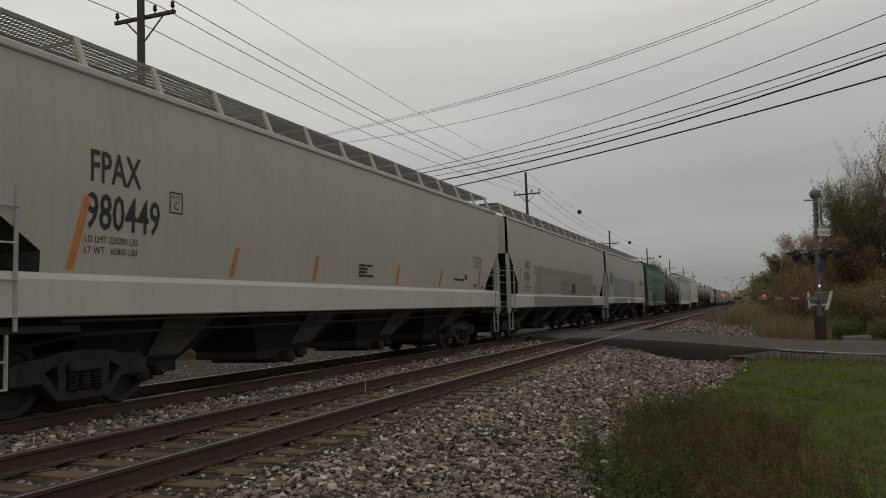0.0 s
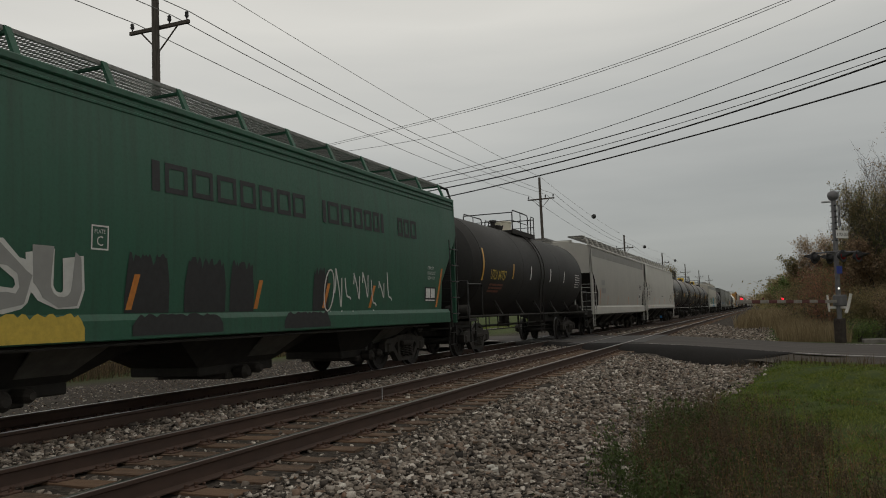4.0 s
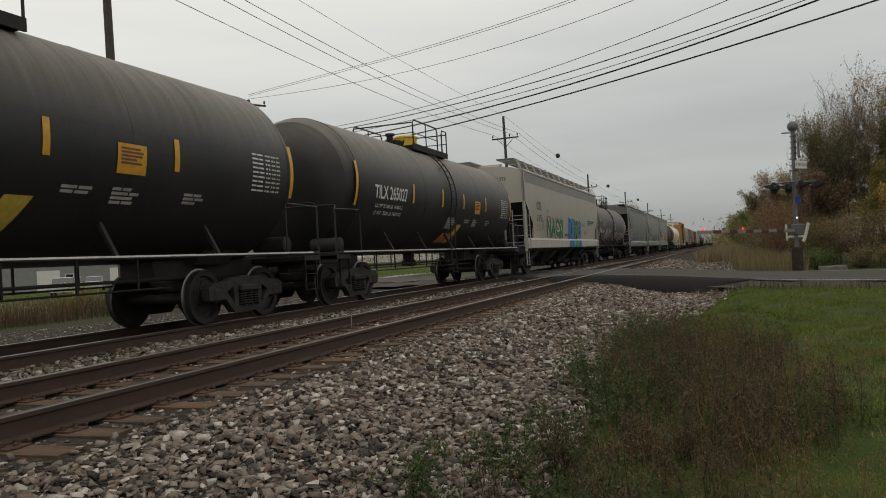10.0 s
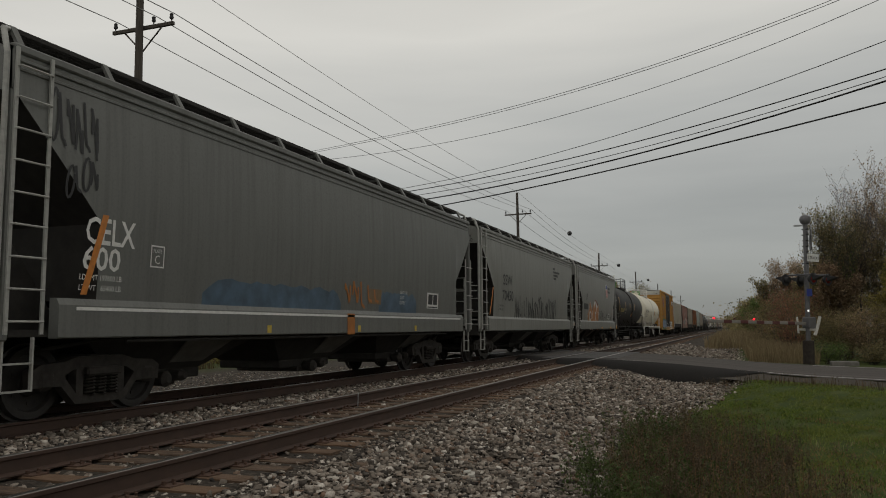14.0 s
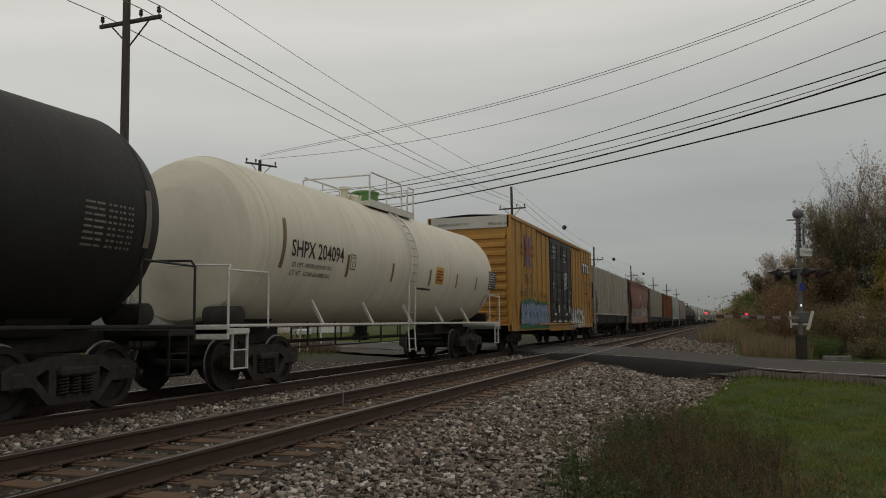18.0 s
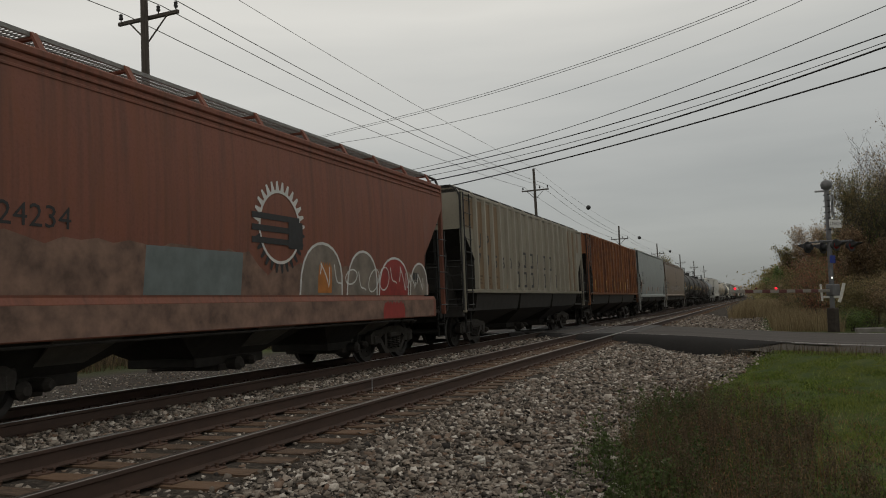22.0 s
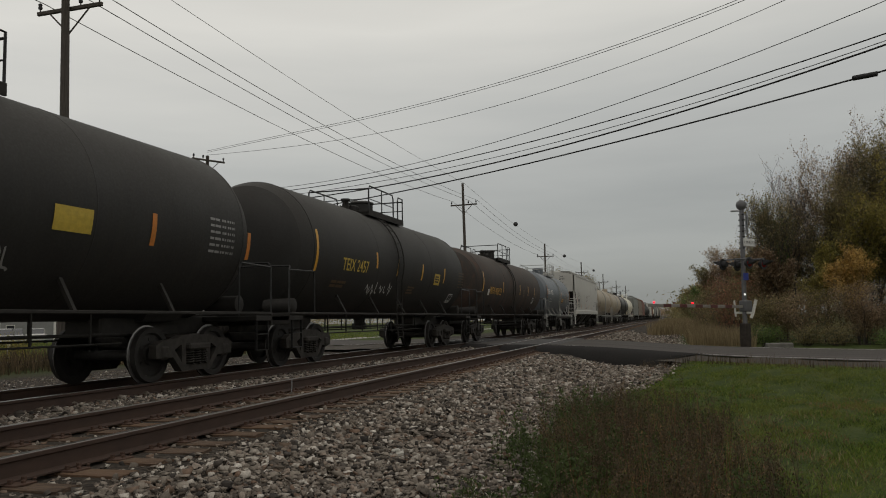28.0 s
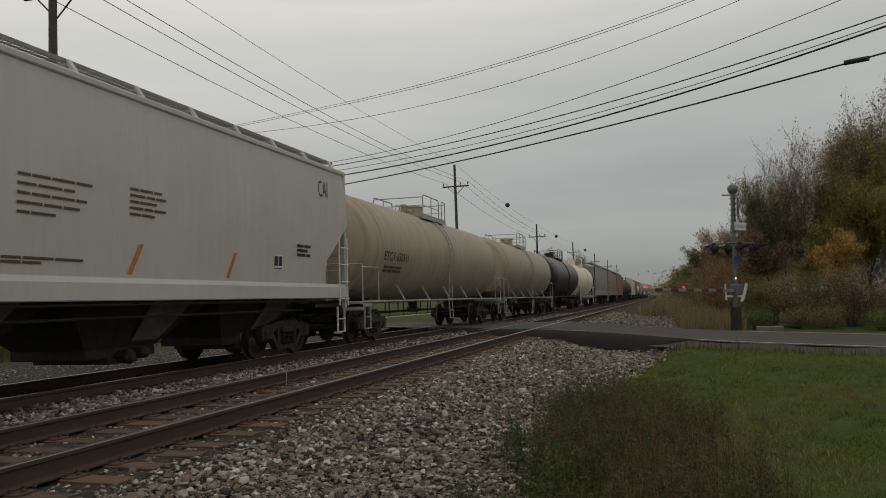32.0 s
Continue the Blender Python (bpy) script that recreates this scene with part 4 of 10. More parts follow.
def ladder_shape(s, y0, y1, z0, z1, x, rungs, r=0.013, rail=0.022, slot=0):
    """Ladder in the plane of the car's side: two stiles and rungs."""
    for y in (y0, y1):
        s.box(x - 0.012, x + 0.012, y - rail, y + rail, z0, z1, slot)
    for k in range(rungs):
        z = z0 + (z1 - z0) * (k + 0.4) / rungs
        s.tube([(x, y0, z), (x + 0.045, y0 + 0.015, z), (x + 0.045, y1 - 0.015, z), (x, y1, z)], r, 5, slot)
    return s


def end_ladder_shape(s, x0, x1, z0, z1, y, out, rungs, r=0.013, slot=0):
    for x in (x0, x1):
        s.box(x - 0.022, x + 0.022, y - 0.012, y + 0.012, z0, z1, slot)
    for k in range(rungs):
        z = z0 + (z1 - z0) * (k + 0.4) / rungs
        s.tube([(x0, y, z), (x0 + 0.015, y + out * 0.045, z), (x1 - 0.015, y + out * 0.045, z), (x1, y, z)], r, 5, slot)
    return s


def stirrup(s, x, y0, y1, z0, z1, slot=0):
    for z in (z0, (z0 + z1) / 2):
        s.box(x - 0.03, x + 0.03, y0, y1, z, z + 0.02, slot)
    for y in (y0, y1):
        s.box(x - 0.02, x + 0.02, y - 0.012, y + 0.012, z0, z1, slot)


def begin(yf, yr, name, label, category):
    c = thing(name, label, category, "cars of the freight train", at=pose(TX, (yf + yr) / 2, 0))
    return c, yr - yf


def bars(s, y, z, widths, h, gap, side, slot=0, lift=0.007):
    """Rows of lettering too small to read."""
    for k, row in enumerate(widths):
        yy = y
        for w in row:
            patch(s, yy, yy + w, z - k * (h + gap), z - k * (h + gap) + h, side, slot, lift)
            yy += w + h * 0.6


def hopper(yf, yr, paint_key, label, sill=(1.17, 1.60), chord=4.20, walk_z=4.74, bulge=0.055, gates=4, sill_key=None, belly="pods", ribs=0, opening=2.95, slope=1.2, knee=2.05, panel=0.0, walkway="grate", rail_key="bar_grey", belly_key="under", ribs_key=None, ribs_at=None, roof_flat=False, plate_sill=True, low=0.34, reflect=(), near=True, style="smooth", roof_key=None):
    """A covered hopper: body with sloped ends, side sills and roof, hatches, running boards, ladders, outlets and trucks."""
    car, L = begin(yf, yr, "covered_hopper_car", label, "railway car")
    P, SP = MAT[paint_key], MAT[sill_key or paint_key]
    UN, RL = MAT[belly_key], MAT[rail_key]
    H = L / 2
    zs0, zs1 = sill
    half = 1.60
    slopes, opens, knees = [v if isinstance(v, tuple) else (v, v) for v in (slope, opening, knee)]
    slope, opening = max(slopes), max(opens)

    def under_edge(y):
        """Lower edge of the body near an end: up the sloped sheet, and at the sill between the ends."""
        k = 0 if y < 0 else 1
        d = H - abs(y)
        return opens[k] - (opens[k] - knees[k]) * d / slopes[k] if d < slopes[k] - 0.001 else zs1

    def side(z):
        t = (z - zs1) / (chord - zs1)
        return half + bulge * math.sin(math.pi * min(1, max(0, t))) - 0.05 * max(0, t - 0.82)

    # Body: cross-sections along the car; the bottom follows the sloped end sheets.
    s = Shape()
    ys = sorted({sg * (H - sl * f) for sg, sl in zip((-1, 1), slopes) for f in (0, 0.33, 0.66, 0.995, 1.0)} | {-H + slope + (2 * H - 2 * slope) * k / 6 for k in range(7)})
    rows = []
    for y in ys:
        zb = under_edge(y)
        half_pts = [(side(zb + (chord - zb) * k / 9), zb + (chord - zb) * k / 9) for k in range(10)]
        crown = [(half - 0.10, chord + 0.05), (half * 0.72, chord + (0.05 if roof_flat else 0.16)), (half * 0.40, chord + (0.06 if roof_flat else 0.23)), (0, chord + (0.06 if roof_flat else 0.26))]
        prof = half_pts + crown
        prof = prof + [(-x, z) for x, z in prof[-2::-1]]
        rows.append([(x, y, z) for x, z in prof])
    n = len(rows[0])
    s.grid(rows)
    s.add(rows[0], [tuple(range(n))]).add(rows[-1], [tuple(range(n))[::-1]])
    s.add([r[0] for r in rows] + [r[-1] for r in rows], [(i, len(rows) + i, len(rows) + i + 1, i + 1) for i in range(len(rows) - 1)], 1)
    part("body", s, [P, UN], car, "", 35)
    # Dark sheet under the end opening, with its gusset.
    for sy in (-1, 1):
        e = Shape()
        yo = sy * (H - 0.10)
        e.box(-1.5, 1.5, min(sy * (H - 1.55), yo), max(sy * (H - 1.55), yo), 1.02, 1.10)
        e.prism([(sy * (H - 0.55), 1.10), (sy * (H - 1.5), 1.10), (sy * (H - 0.55), 2.35)], "x", 0.85, 0.90)
        e.prism([(sy * (H - 0.55), 1.10), (sy * (H - 1.5), 1.10), (sy * (H - 0.55), 2.35)], "x", -0.90, -0.85)
        e.bevel_box(-1.52, 1.52, min(sy * (H - 0.14), sy * H), max(sy * (H - 0.14), sy * H), 0.86, 1.16, 0.02)
        e.bevel_box(-0.35, 0.35, min(sy * (H - 1.2), sy * (H - 0.1)), max(sy * (H - 1.2), sy * (H - 0.1)), 0.74, 1.06, 0.03)
        part("end_platform", e, UN, car, "grimy black end platform under the sloped sheet")
        if near:
            b = Shape().lathe([(-0.45, 0.12), (-0.42, 0.17), (0.42, 0.17), (0.45, 0.12)], "x", 14, 0, (0.35 * sy, sy * (H - 0.85), 1.32))
            q = Shape().bevel_box(-0.95, -0.65, sy * (H - 0.9) - 0.15, sy * (H - 0.9) + 0.15, 1.1, 1.4, 0.03)
            part("brake_valve", q, UN, car)
            part("air_reservoir", b, UN, car, "dull black air tank", 40)
    # Side sills.
    for sx in (-1, 1):
        b = Shape()
        if plate_sill:
            x0, x1 = sx * (half - 0.10), sx * (half + 0.045)
            poly = [(x0, zs0), (x1 - sx * 0.015, zs0), (x1, zs0 + 0.015), (x1, zs1 - 0.07), (x1 - sx * 0.045, zs1 + 0.01), (x0, zs1 + 0.012)]
            e = H - 0.02 if style == "smooth" else H - slope * 0.55
            b.prism(poly, "y", -e, e)
            b.tube([(sx * (half - 0.05), -e + 1.2, zs0 - 0.05), (sx * (half - 0.05), e - 1.2, zs0 - 0.05)], 0.022, 6, 1)
        else:
            b.bevel_box(*sorted((sx * (half - 0.09), sx * (half + 0.02))), -H + 0.05, H - 0.05, zs1 - 0.10, zs1 + 0.0, 0.012)
        part("side_sill", b, [SP, UN], car)
        t = Shape()
        x0, x1 = sorted((sx * (half - 0.14), sx * (half + 0.03)))
        t.bevel_box(x0, x1, -H, H, chord - 0.03, chord + 0.075, 0.02)
        if style == "stepped":
            for k in range(3):
                q = Shape().bevel_box(*sorted((sx * (half - 0.06), sx * (half + 0.03 - 0.008 * k))), -H + 0.05, H - 0.05, chord - 0.13 - 0.10 * k, chord - 0.085 - 0.10 * k, 0.012)
                part("side_moulding", q, P, car)
        part("top_chord", t, MAT[roof_key] if roof_key else SP, car)
        for sy in (-1, 1):
            q = Shape().bevel_box(*sorted((sx * (half - 0.09), sx * (half + 0.025))), *sorted((sy * (H - 0.09), sy * H)), 0.98, chord + 0.05, 0.015)
            part("corner_post", q, SP, car)
            if panel:
                q = Shape().bevel_box(*sorted((sx * (half - 0.03), sx * (half + 0.004))), *sorted((sy * (H - 0.06), sy * (H - slopes[(sy + 1) // 2] - 0.04))), zs1 - 0.02, panel, 0.004)
                part("end_panel", q, P, car)
    for y in [a - H for a in ribs_at] if ribs_at else [-H + 1.25 + (2 * H - 2.5) * k / (ribs - 1) for k in range(ribs)]:
        for sx in (-1, 1):
            zb = under_edge(y)
            r = Shape().prism([(sx * (half - 0.02), y - 0.062), (sx * (half + 0.10), y - 0.052), (sx * (half + 0.10), y + 0.052), (sx * (half - 0.02), y + 0.062)], "z", max(zs1 - 0.02, zb), chord - 0.02)
            part("side_rib", r, MAT[ribs_key or paint_key], car)
    # Outlets below.
    bh = H - min(slope, 1.25) - 0.15
    for k in range(gates):
        y0, y1 = -bh + 2 * bh * k / gates + 0.04, -bh + 2 * bh * (k + 1) / gates - 0.04
        ym = (y0 + y1) / 2
        wide = 1.25 if belly == "pods" else 1.56
        g = Shape()
        ztop, zmid = zs1 - 0.02 if belly != "pods" else zs0 + 0.1, 0.48
        tops = [(-wide, y0, ztop), (wide, y0, ztop), (wide, y1, ztop), (-wide, y1, ztop)]
        w2, l2 = (0.66, 0.22 * (y1 - y0)) if belly == "pods" else (0.52, 0.19 * (y1 - y0))
        bots = [(-w2, ym - l2, zmid), (w2, ym - l2, zmid), (w2, ym + l2, zmid), (-w2, ym + l2, zmid)]
        if belly != "pods":
            shoulder = [(-wide * 0.93, y0 + 0.12, 1.02), (wide * 0.93, y0 + 0.12, 1.02), (wide * 0.93, y1 - 0.12, 1.02), (-wide * 0.93, y1 - 0.12, 1.02)]
            g.add(tops + shoulder, [(0, 1, 5, 4), (1, 2, 6, 5), (2, 3, 7, 6), (3, 0, 4, 7), (0, 3, 2, 1)])
            g.add(shoulder + bots, [(0, 1, 5, 4), (1, 2, 6, 5), (2, 3, 7, 6), (3, 0, 4, 7)])
        else:
            g.add(tops + bots, [(0, 1, 5, 4), (1, 2, 6, 5), (2, 3, 7, 6), (3, 0, 4, 7), (0, 3, 2, 1)])
        g.bevel_box(-w2 - 0.03, w2 + 0.03, ym - l2 - 0.03, ym + l2 + 0.03, low, zmid + 0.02, 0.02)
        hop = part("hopper_outlet", g, UN, car, "dark sloped discharge hopper")
        # Pale plates on the dark pods paint in the lit sides of the chutes.
        if belly == "pods" and near:
            for sx in (-1, 1):
                c = Shape()
                ya, yb = ym + l2 * 0.15, ym + l2 * 1.05
                c.add([(sx * 1.30, ya - 0.12, zs0 + 0.02), (sx * 1.30, yb + 0.25, zs0 + 0.02), (sx * 0.78, yb - 0.05, 0.60), (sx * 0.78, ya, 0.60), (sx * 1.26, ya - 0.12, zs0 + 0.02), (sx * 1.26, yb + 0.25, zs0 + 0.02), (sx * 0.74, yb - 0.05, 0.58), (sx * 0.74, ya, 0.58)], [(0, 1, 2, 3), (7, 6, 5, 4), (0, 4, 5, 1), (1, 5, 6, 2), (2, 6, 7, 3), (3, 7, 4, 0)])
                part("lit_chute_side", c, MAT["chute"], hop)
        gate = Shape().bevel_box(-0.72, 0.72, ym - 0.36, ym + 0.36, low - 0.09, low + 0.02, 0.02).lathe([(-1.02, 0.05), (-0.95, 0.09), (0.95, 0.09), (1.02, 0.05)], "x", 10, 0, (0, ym + 0.22, low + 0.06))
        gate.lathe([(0.72, 0.10), (0.92, 0.12), (0.98, 0.06)], "x", 12, 0, (0, ym - 0.1, low + 0.02))
        part("outlet_gate", gate, MAT["steel_dark"], hop)
    cs = Shape().bevel_box(-0.32, 0.32, -H + 0.2, H - 0.2, 0.82, 1.05, 0.02)
    part("centre_sill", cs, UN, car)
    # Roof hatch trough, running boards and their posts.
    t = Shape().bevel_box(-0.42, 0.42, -H + 0.9, H - 0.9, chord + 0.12, chord + 0.40, 0.04)
    nh = max(3, int((2 * H - 2) / 2.4))
    for k in range(nh + 1):
        y = -H + 1.0 + (2 * H - 2.0) * k / nh
        t.box(-0.50, 0.50, y - 0.02, y + 0.02, chord + 0.36, chord + 0.44)
    part("hatch_trough", t, P, car)
    for sx in (-1, 1):
        w = Shape()
        xa, xb = (0.62, 1.28) if walkway == "grate" else (0.55, 1.22)
        solid = style == "stepped" and rail_key == "bar_grey"
        for x in (xa, xa + 0.11, xa + 0.22, xa + 0.33, xa + 0.44, xa + 0.55, xb):
            outer = x in (xa, xb)
            w.box(sx * x - 0.007, sx * x + 0.007, -H - 0.02, H + 0.02, walk_z - (0.055 if outer or solid else 0.02), walk_z)
        step = 0.055 if near else 0.3
        for k in range(int(2 * H / step)):
            y = -H + k * step
            w.box(*sorted((sx * xa, sx * xb)), y - 0.006, y + 0.006, walk_z - (0.04 if solid else 0.016), walk_z - 0.004)
        part("running_board", w, MAT["under"] if solid or style == "ribbed" else MAT["grating"], car, "galvanised grating along the roof")
        npst = max(6, int(2 * H / 1.42))
        for k in range(npst + 1):
            y = -H + 0.25 + (2 * H - 0.5) * k / npst
            q = Shape().prism([(sx * 1.30, walk_z), (sx * 1.26, walk_z), (sx * (half - 0.16), chord + 0.05), (sx * (half - 0.10), chord + 0.05)], "y", y - 0.045, y + 0.045)
            q.box(*sorted((sx * 0.6, sx * 1.30)), y - 0.03, y + 0.03, walk_z - 0.085, walk_z - 0.05)
            part("board_bracket", q, P if not roof_key else MAT[roof_key], car)
    # Ladders, steps and end rails.
    for sx in (-1, 1):
        for sy in (-1, 1):
            tall = sy * sx < 0
            z1 = chord + 0.02 if (tall and style != "smooth") else 3.1 if style == "stepped" else 2.65
            lad = Shape()
            ladder_shape(lad, sy * (H - 0.03), sy * (H - 0.50), 1.05, z1, sx * (half + 0.05), 4 if z1 < 3 else 5 if z1 < 3.5 else 9)
            part("side_ladder", lad, RL, car)
            end = Shape()
            end_ladder_shape(end, sx * (half - 0.05), sx * (half - 0.52), 1.05, chord if (not tall) else 2.65, sy * (H + 0.01), sy, 9 if not tall else 4)
            part("end_ladder", end, RL, car)
            st = Shape()
            stirrup(st, sx * (half - 0.03), *sorted((sy * (H - 0.06), sy * (H - 0.46))), 0.42, 1.02)
            part("sill_step", st, RL, car)
    for sy in (-1, 1):
        g = Shape().tube([(-1.5, sy * (H + 0.03), 2.25), (1.5, sy * (H + 0.03), 2.25)], 0.015, 5).tube([(-1.5, sy * (H + 0.03), 1.35), (1.5, sy * (H + 0.03), 1.35)], 0.015, 5)
        for x in (-0.75, 0.75):
            g.box(x - 0.03, x + 0.03, sy * (H - 0.02) - 0.02, sy * (H - 0.02) + 0.02, 1.1, opens[(sy + 1) // 2])
        if style != "smooth" or walkway == "bend":
            for sx in (-1, 1):
                g.tube([(sx * 1.2, sy * (H - 0.3), walk_z), (sx * 1.45, sy * (H + 0.0), walk_z - 0.12), (sx * (half - 0.03), sy * (H + 0.04), chord - 0.05), (sx * (half - 0.03), sy * (H + 0.04), 1.1)], 0.034 if style == "stepped" else 0.022, 6)
        part("end_handrail", g, RL, car)
    part("brake_wheel", BRAKE_WHEEL, None, car, at=pose(-0.85, -H - 0.06, 2.0))
    if near:
        pipe = Shape().tube([(0.5, -H + 0.6, 0.72), (1.30, -H + 1.8, 0.98), (1.32, H - 1.8, 0.98), (0.5, H - 0.6, 0.72)], 0.025, 6)
        part("brake_pipe", pipe, UN, car)
    for y, lean, *tall in reflect:
        q = Shape()
        z0 = zs1 + 0.06
        patch(q, -H + y, -H + y + 0.10, z0, z0 + (tall[0] if tall else 0.45), side, 0, 0.008, lean)
        part("reflector_stripe", q, MAT["orange"], car, "faded orange reflector stripe")
    axles = running_gear(car, L, H - 2.05, near)
    CARS.append((car, (yf + yr) / 2, axles))
    return car, H, side


TANK_RUNG = [Shape().tube([(0, -0.21, 0), (0, 0.21, 0)], 0.013, 5).mesh("rung", [MAT[k]]) for k in ("bar_grey", "under")]


def tank(yf, yr, paint_key, label, radius=1.57, centre=2.64, rail_key="bar_black", dome_key="hatch_yellow", head=0.62, band_key=None, sill_z=1.12, ladder_side=True, sill_key="under", near=True, ladder_at=-0.45):
    """A tank car: shell with dished heads, saddles, stub sills, platform with railings, dome housing and ladder."""
    car, L = begin(yf, yr, "tank_car", label, "railway car")
    H = L / 2
    h = H - 0.42
    P, RL, UN = MAT[paint_key], MAT[rail_key], MAT[sill_key]
    prof = [(-h + a, b * radius / 1.5) for a, b in ((0, 0.05), (0.015, 0.35), (0.07, 0.75), (0.18, 1.12), (0.34, 1.36))] + [(-h + head, radius * 0.985), (-h + head + 0.12, radius)]
    mid = [(-h + head + 0.12 + (2 * (h - head - 0.12)) * k / 6, radius) for k in range(1, 6)]
    s = Shape().lathe(prof + mid + [(-a, r) for a, r in prof[::-1]], "y", 56, 0, (0, 0, centre))
    part("shell", s, P, car, "", 30)

    def side(z):
        return math.sqrt(max(0.01, radius * radius - (z - centre) ** 2))

    for y in (-h + head + 0.1, -h * 0.33, h * 0.35, h - head - 0.1):
        seams = Shape().lathe([(y - 0.012, radius + 0.001), (y, radius + 0.006), (y + 0.012, radius + 0.001)], "y", 56, 0, (0, 0, centre))
        part("weld_seam", seams, P, car, "", 60)
    for sy in (-1, 1):
        e = Shape().bevel_box(-0.35, 0.35, *sorted((sy * (H - 3.4), sy * (H - 0.05))), 0.76, 1.10, 0.03)
        e.prism([(-1.15, 1.75), (1.15, 1.75), (0.5, 1.0), (-0.5, 1.0)], "y", *sorted((sy * (H - 2.6), sy * (H - 1.6))))
        part("stub_sill", e, UN, car, "dark stub sill and saddle under the tank")
        b = Shape().bevel_box(-1.52, 1.52, *sorted((sy * (H - 0.62), sy * H)), sill_z - 0.14, sill_z - 0.04, 0.015)
        b.bevel_box(-1.52, 1.52, *sorted((sy * (H - 0.05), sy * H)), sill_z - 0.22, sill_z + 0.02, 0.01)
        part("end_platform", b, UN if rail_key == "bar_black" else RL, car)
        g = Shape()
        for sx in (-1, 1):
            g.tube([(sx * 1.50, sy * (H - 0.03), sill_z - 0.1), (sx * 1.50, sy * (H - 0.03), 2.02), (sx * 1.48, sy * (H - 0.10), 2.10), (sx * 0.9, sy * (H - 0.08), 2.12), (sx * 0.3, sy * (H - 0.08), 2.12)], 0.020, 6)
            g.tube([(sx * 1.50, sy * (H - 0.06), 2.02), (sx * 1.50, sy * (H - 1.15), 2.04), (sx * 1.50, sy * (H - 1.2), 1.95), (sx * 1.50, sy * (H - 1.2), sill_z - 0.05)], 0.018, 6)
            stirrup(g, sx * 1.49, *sorted((sy * (H - 0.16), sy * (H - 0.58))), 0.42, sill_z - 0.1)
        part("end_railing", g, RL, car)
        if near:
            v = Shape().lathe([(-0.36, 0.10), (-0.33, 0.16), (0.33, 0.16), (0.36, 0.10)], "x", 14, 0, (0.9, sy * (H - 0.75), 1.30))
            part("brake_valve", Shape().bevel_box(0.1, 0.4, sy * (H - 1.0) - 0.12, sy * (H - 1.0) + 0.12, 1.1, 1.38, 0.03), UN, car)
            part("air_reservoir", v, UN, car, "black brake air tank on the platform", 40)
    for sx in (-1, 1):
        r = Shape().bevel_box(*sorted((sx * 1.48, sx * 1.53)), -H + 0.05, H - 0.05, sill_z - 0.02, sill_z + 0.03, 0.01)
        for k in range(5):
            y = -h * 0.62 + 1.24 * h * k / 4
            r.prism([(sx * 1.47, sill_z), (sx * 1.42, sill_z), (sx * 1.12, 1.62), (sx * 1.17, 1.66)], "y", y - 0.03, y + 0.03)
        part("running_rail", r, RL if rail_key != "bar_black" else UN, car)
    # Platform round the dome.
    pl = Shape()
    top = centre + radius
    for sx in (-1, 1):
        pl.box(*sorted((sx * 0.48, sx * 0.92)), -1.45, 1.45, top - 0.13, top - 0.09)
        pl.box(*sorted((sx * 0.90, sx * 0.94)), -1.45, 1.45, top - 0.22, top - 0.05)
        pl.prism([(sx * 0.5, top - 0.1), (sx * 0.92, top - 0.1), (sx * 0.92, top - 0.2), (sx * 0.70, top - 0.2)], "y", -1.42, -1.34)
        pl.prism([(sx * 0.5, top - 0.1), (sx * 0.92, top - 0.1), (sx * 0.92, top - 0.2), (sx * 0.70, top - 0.2)], "y", 1.34, 1.42)
    part("dome_platform", pl, UN if rail_key == "bar_black" else RL, car)
    rl = Shape()
    zr = top + 0.62
    for sx in (-1, 1):
        x = sx * 0.92
        rl.tube([(x, -1.42, top - 0.12), (x, -1.42, zr - 0.1), (x, -1.34, zr), (x, 0.5, zr), (x, 0.58, zr - 0.1), (x, 0.58, top - 0.12)], 0.022, 6)
        rl.tube([(x, 0.98, top - 0.12), (x, 0.98, zr - 0.1), (x, 1.04, zr), (x, 1.42, zr), (x, 1.42, top - 0.12)], 0.022, 6)
        rl.tube([(x, -1.42, top + 0.25), (x, 0.58, top + 0.25)], 0.014, 5)
        rl.tube([(x, -0.4, top - 0.12), (x, -0.4, zr)], 0.018, 5)
    for y in (-1.42, 1.42):
        rl.tube([(-0.92, y, zr - 0.08), (0.92, y, zr - 0.08)], 0.02, 6)
        rl.tube([(-0.92, y, top + 0.25), (0.92, y, top + 0.25)], 0.014, 5)
    part("dome_railing", rl, RL, car)
    d = Shape().lathe([(top - 0.12, 0.36), (top + 0.34, 0.36), (top + 0.36, 0.39), (top + 0.40, 0.39), (top + 0.44, 0.30)], "z", 24, 0, (0, 0.25, 0))
    part("dome_housing", d, MAT[dome_key], car, "", 35)
    vlv = Shape().lathe([(top - 0.1, 0.28), (top + 0.16, 0.28), (top + 0.20, 0.22)], "z", 18, 0, (0, -0.65, 0)).lathe([(top - 0.05, 0.09), (top + 0.25, 0.09), (top + 0.27, 0.14), (top + 0.33, 0.14)], "z", 12, 0, (0.1, -1.15, 0))
    for k in range(6):
        vlv.tube([(0.28 * math.cos(k * 1.05), -0.65 + 0.28 * math.sin(k * 1.05), top + 0.05), (0.33 * math.cos(k * 1.05), -0.65 + 0.33 * math.sin(k * 1.05), top + 0.19)], 0.02, 5)
    part("manway", vlv, UN if rail_key == "bar_black" else P, car, "", 35)
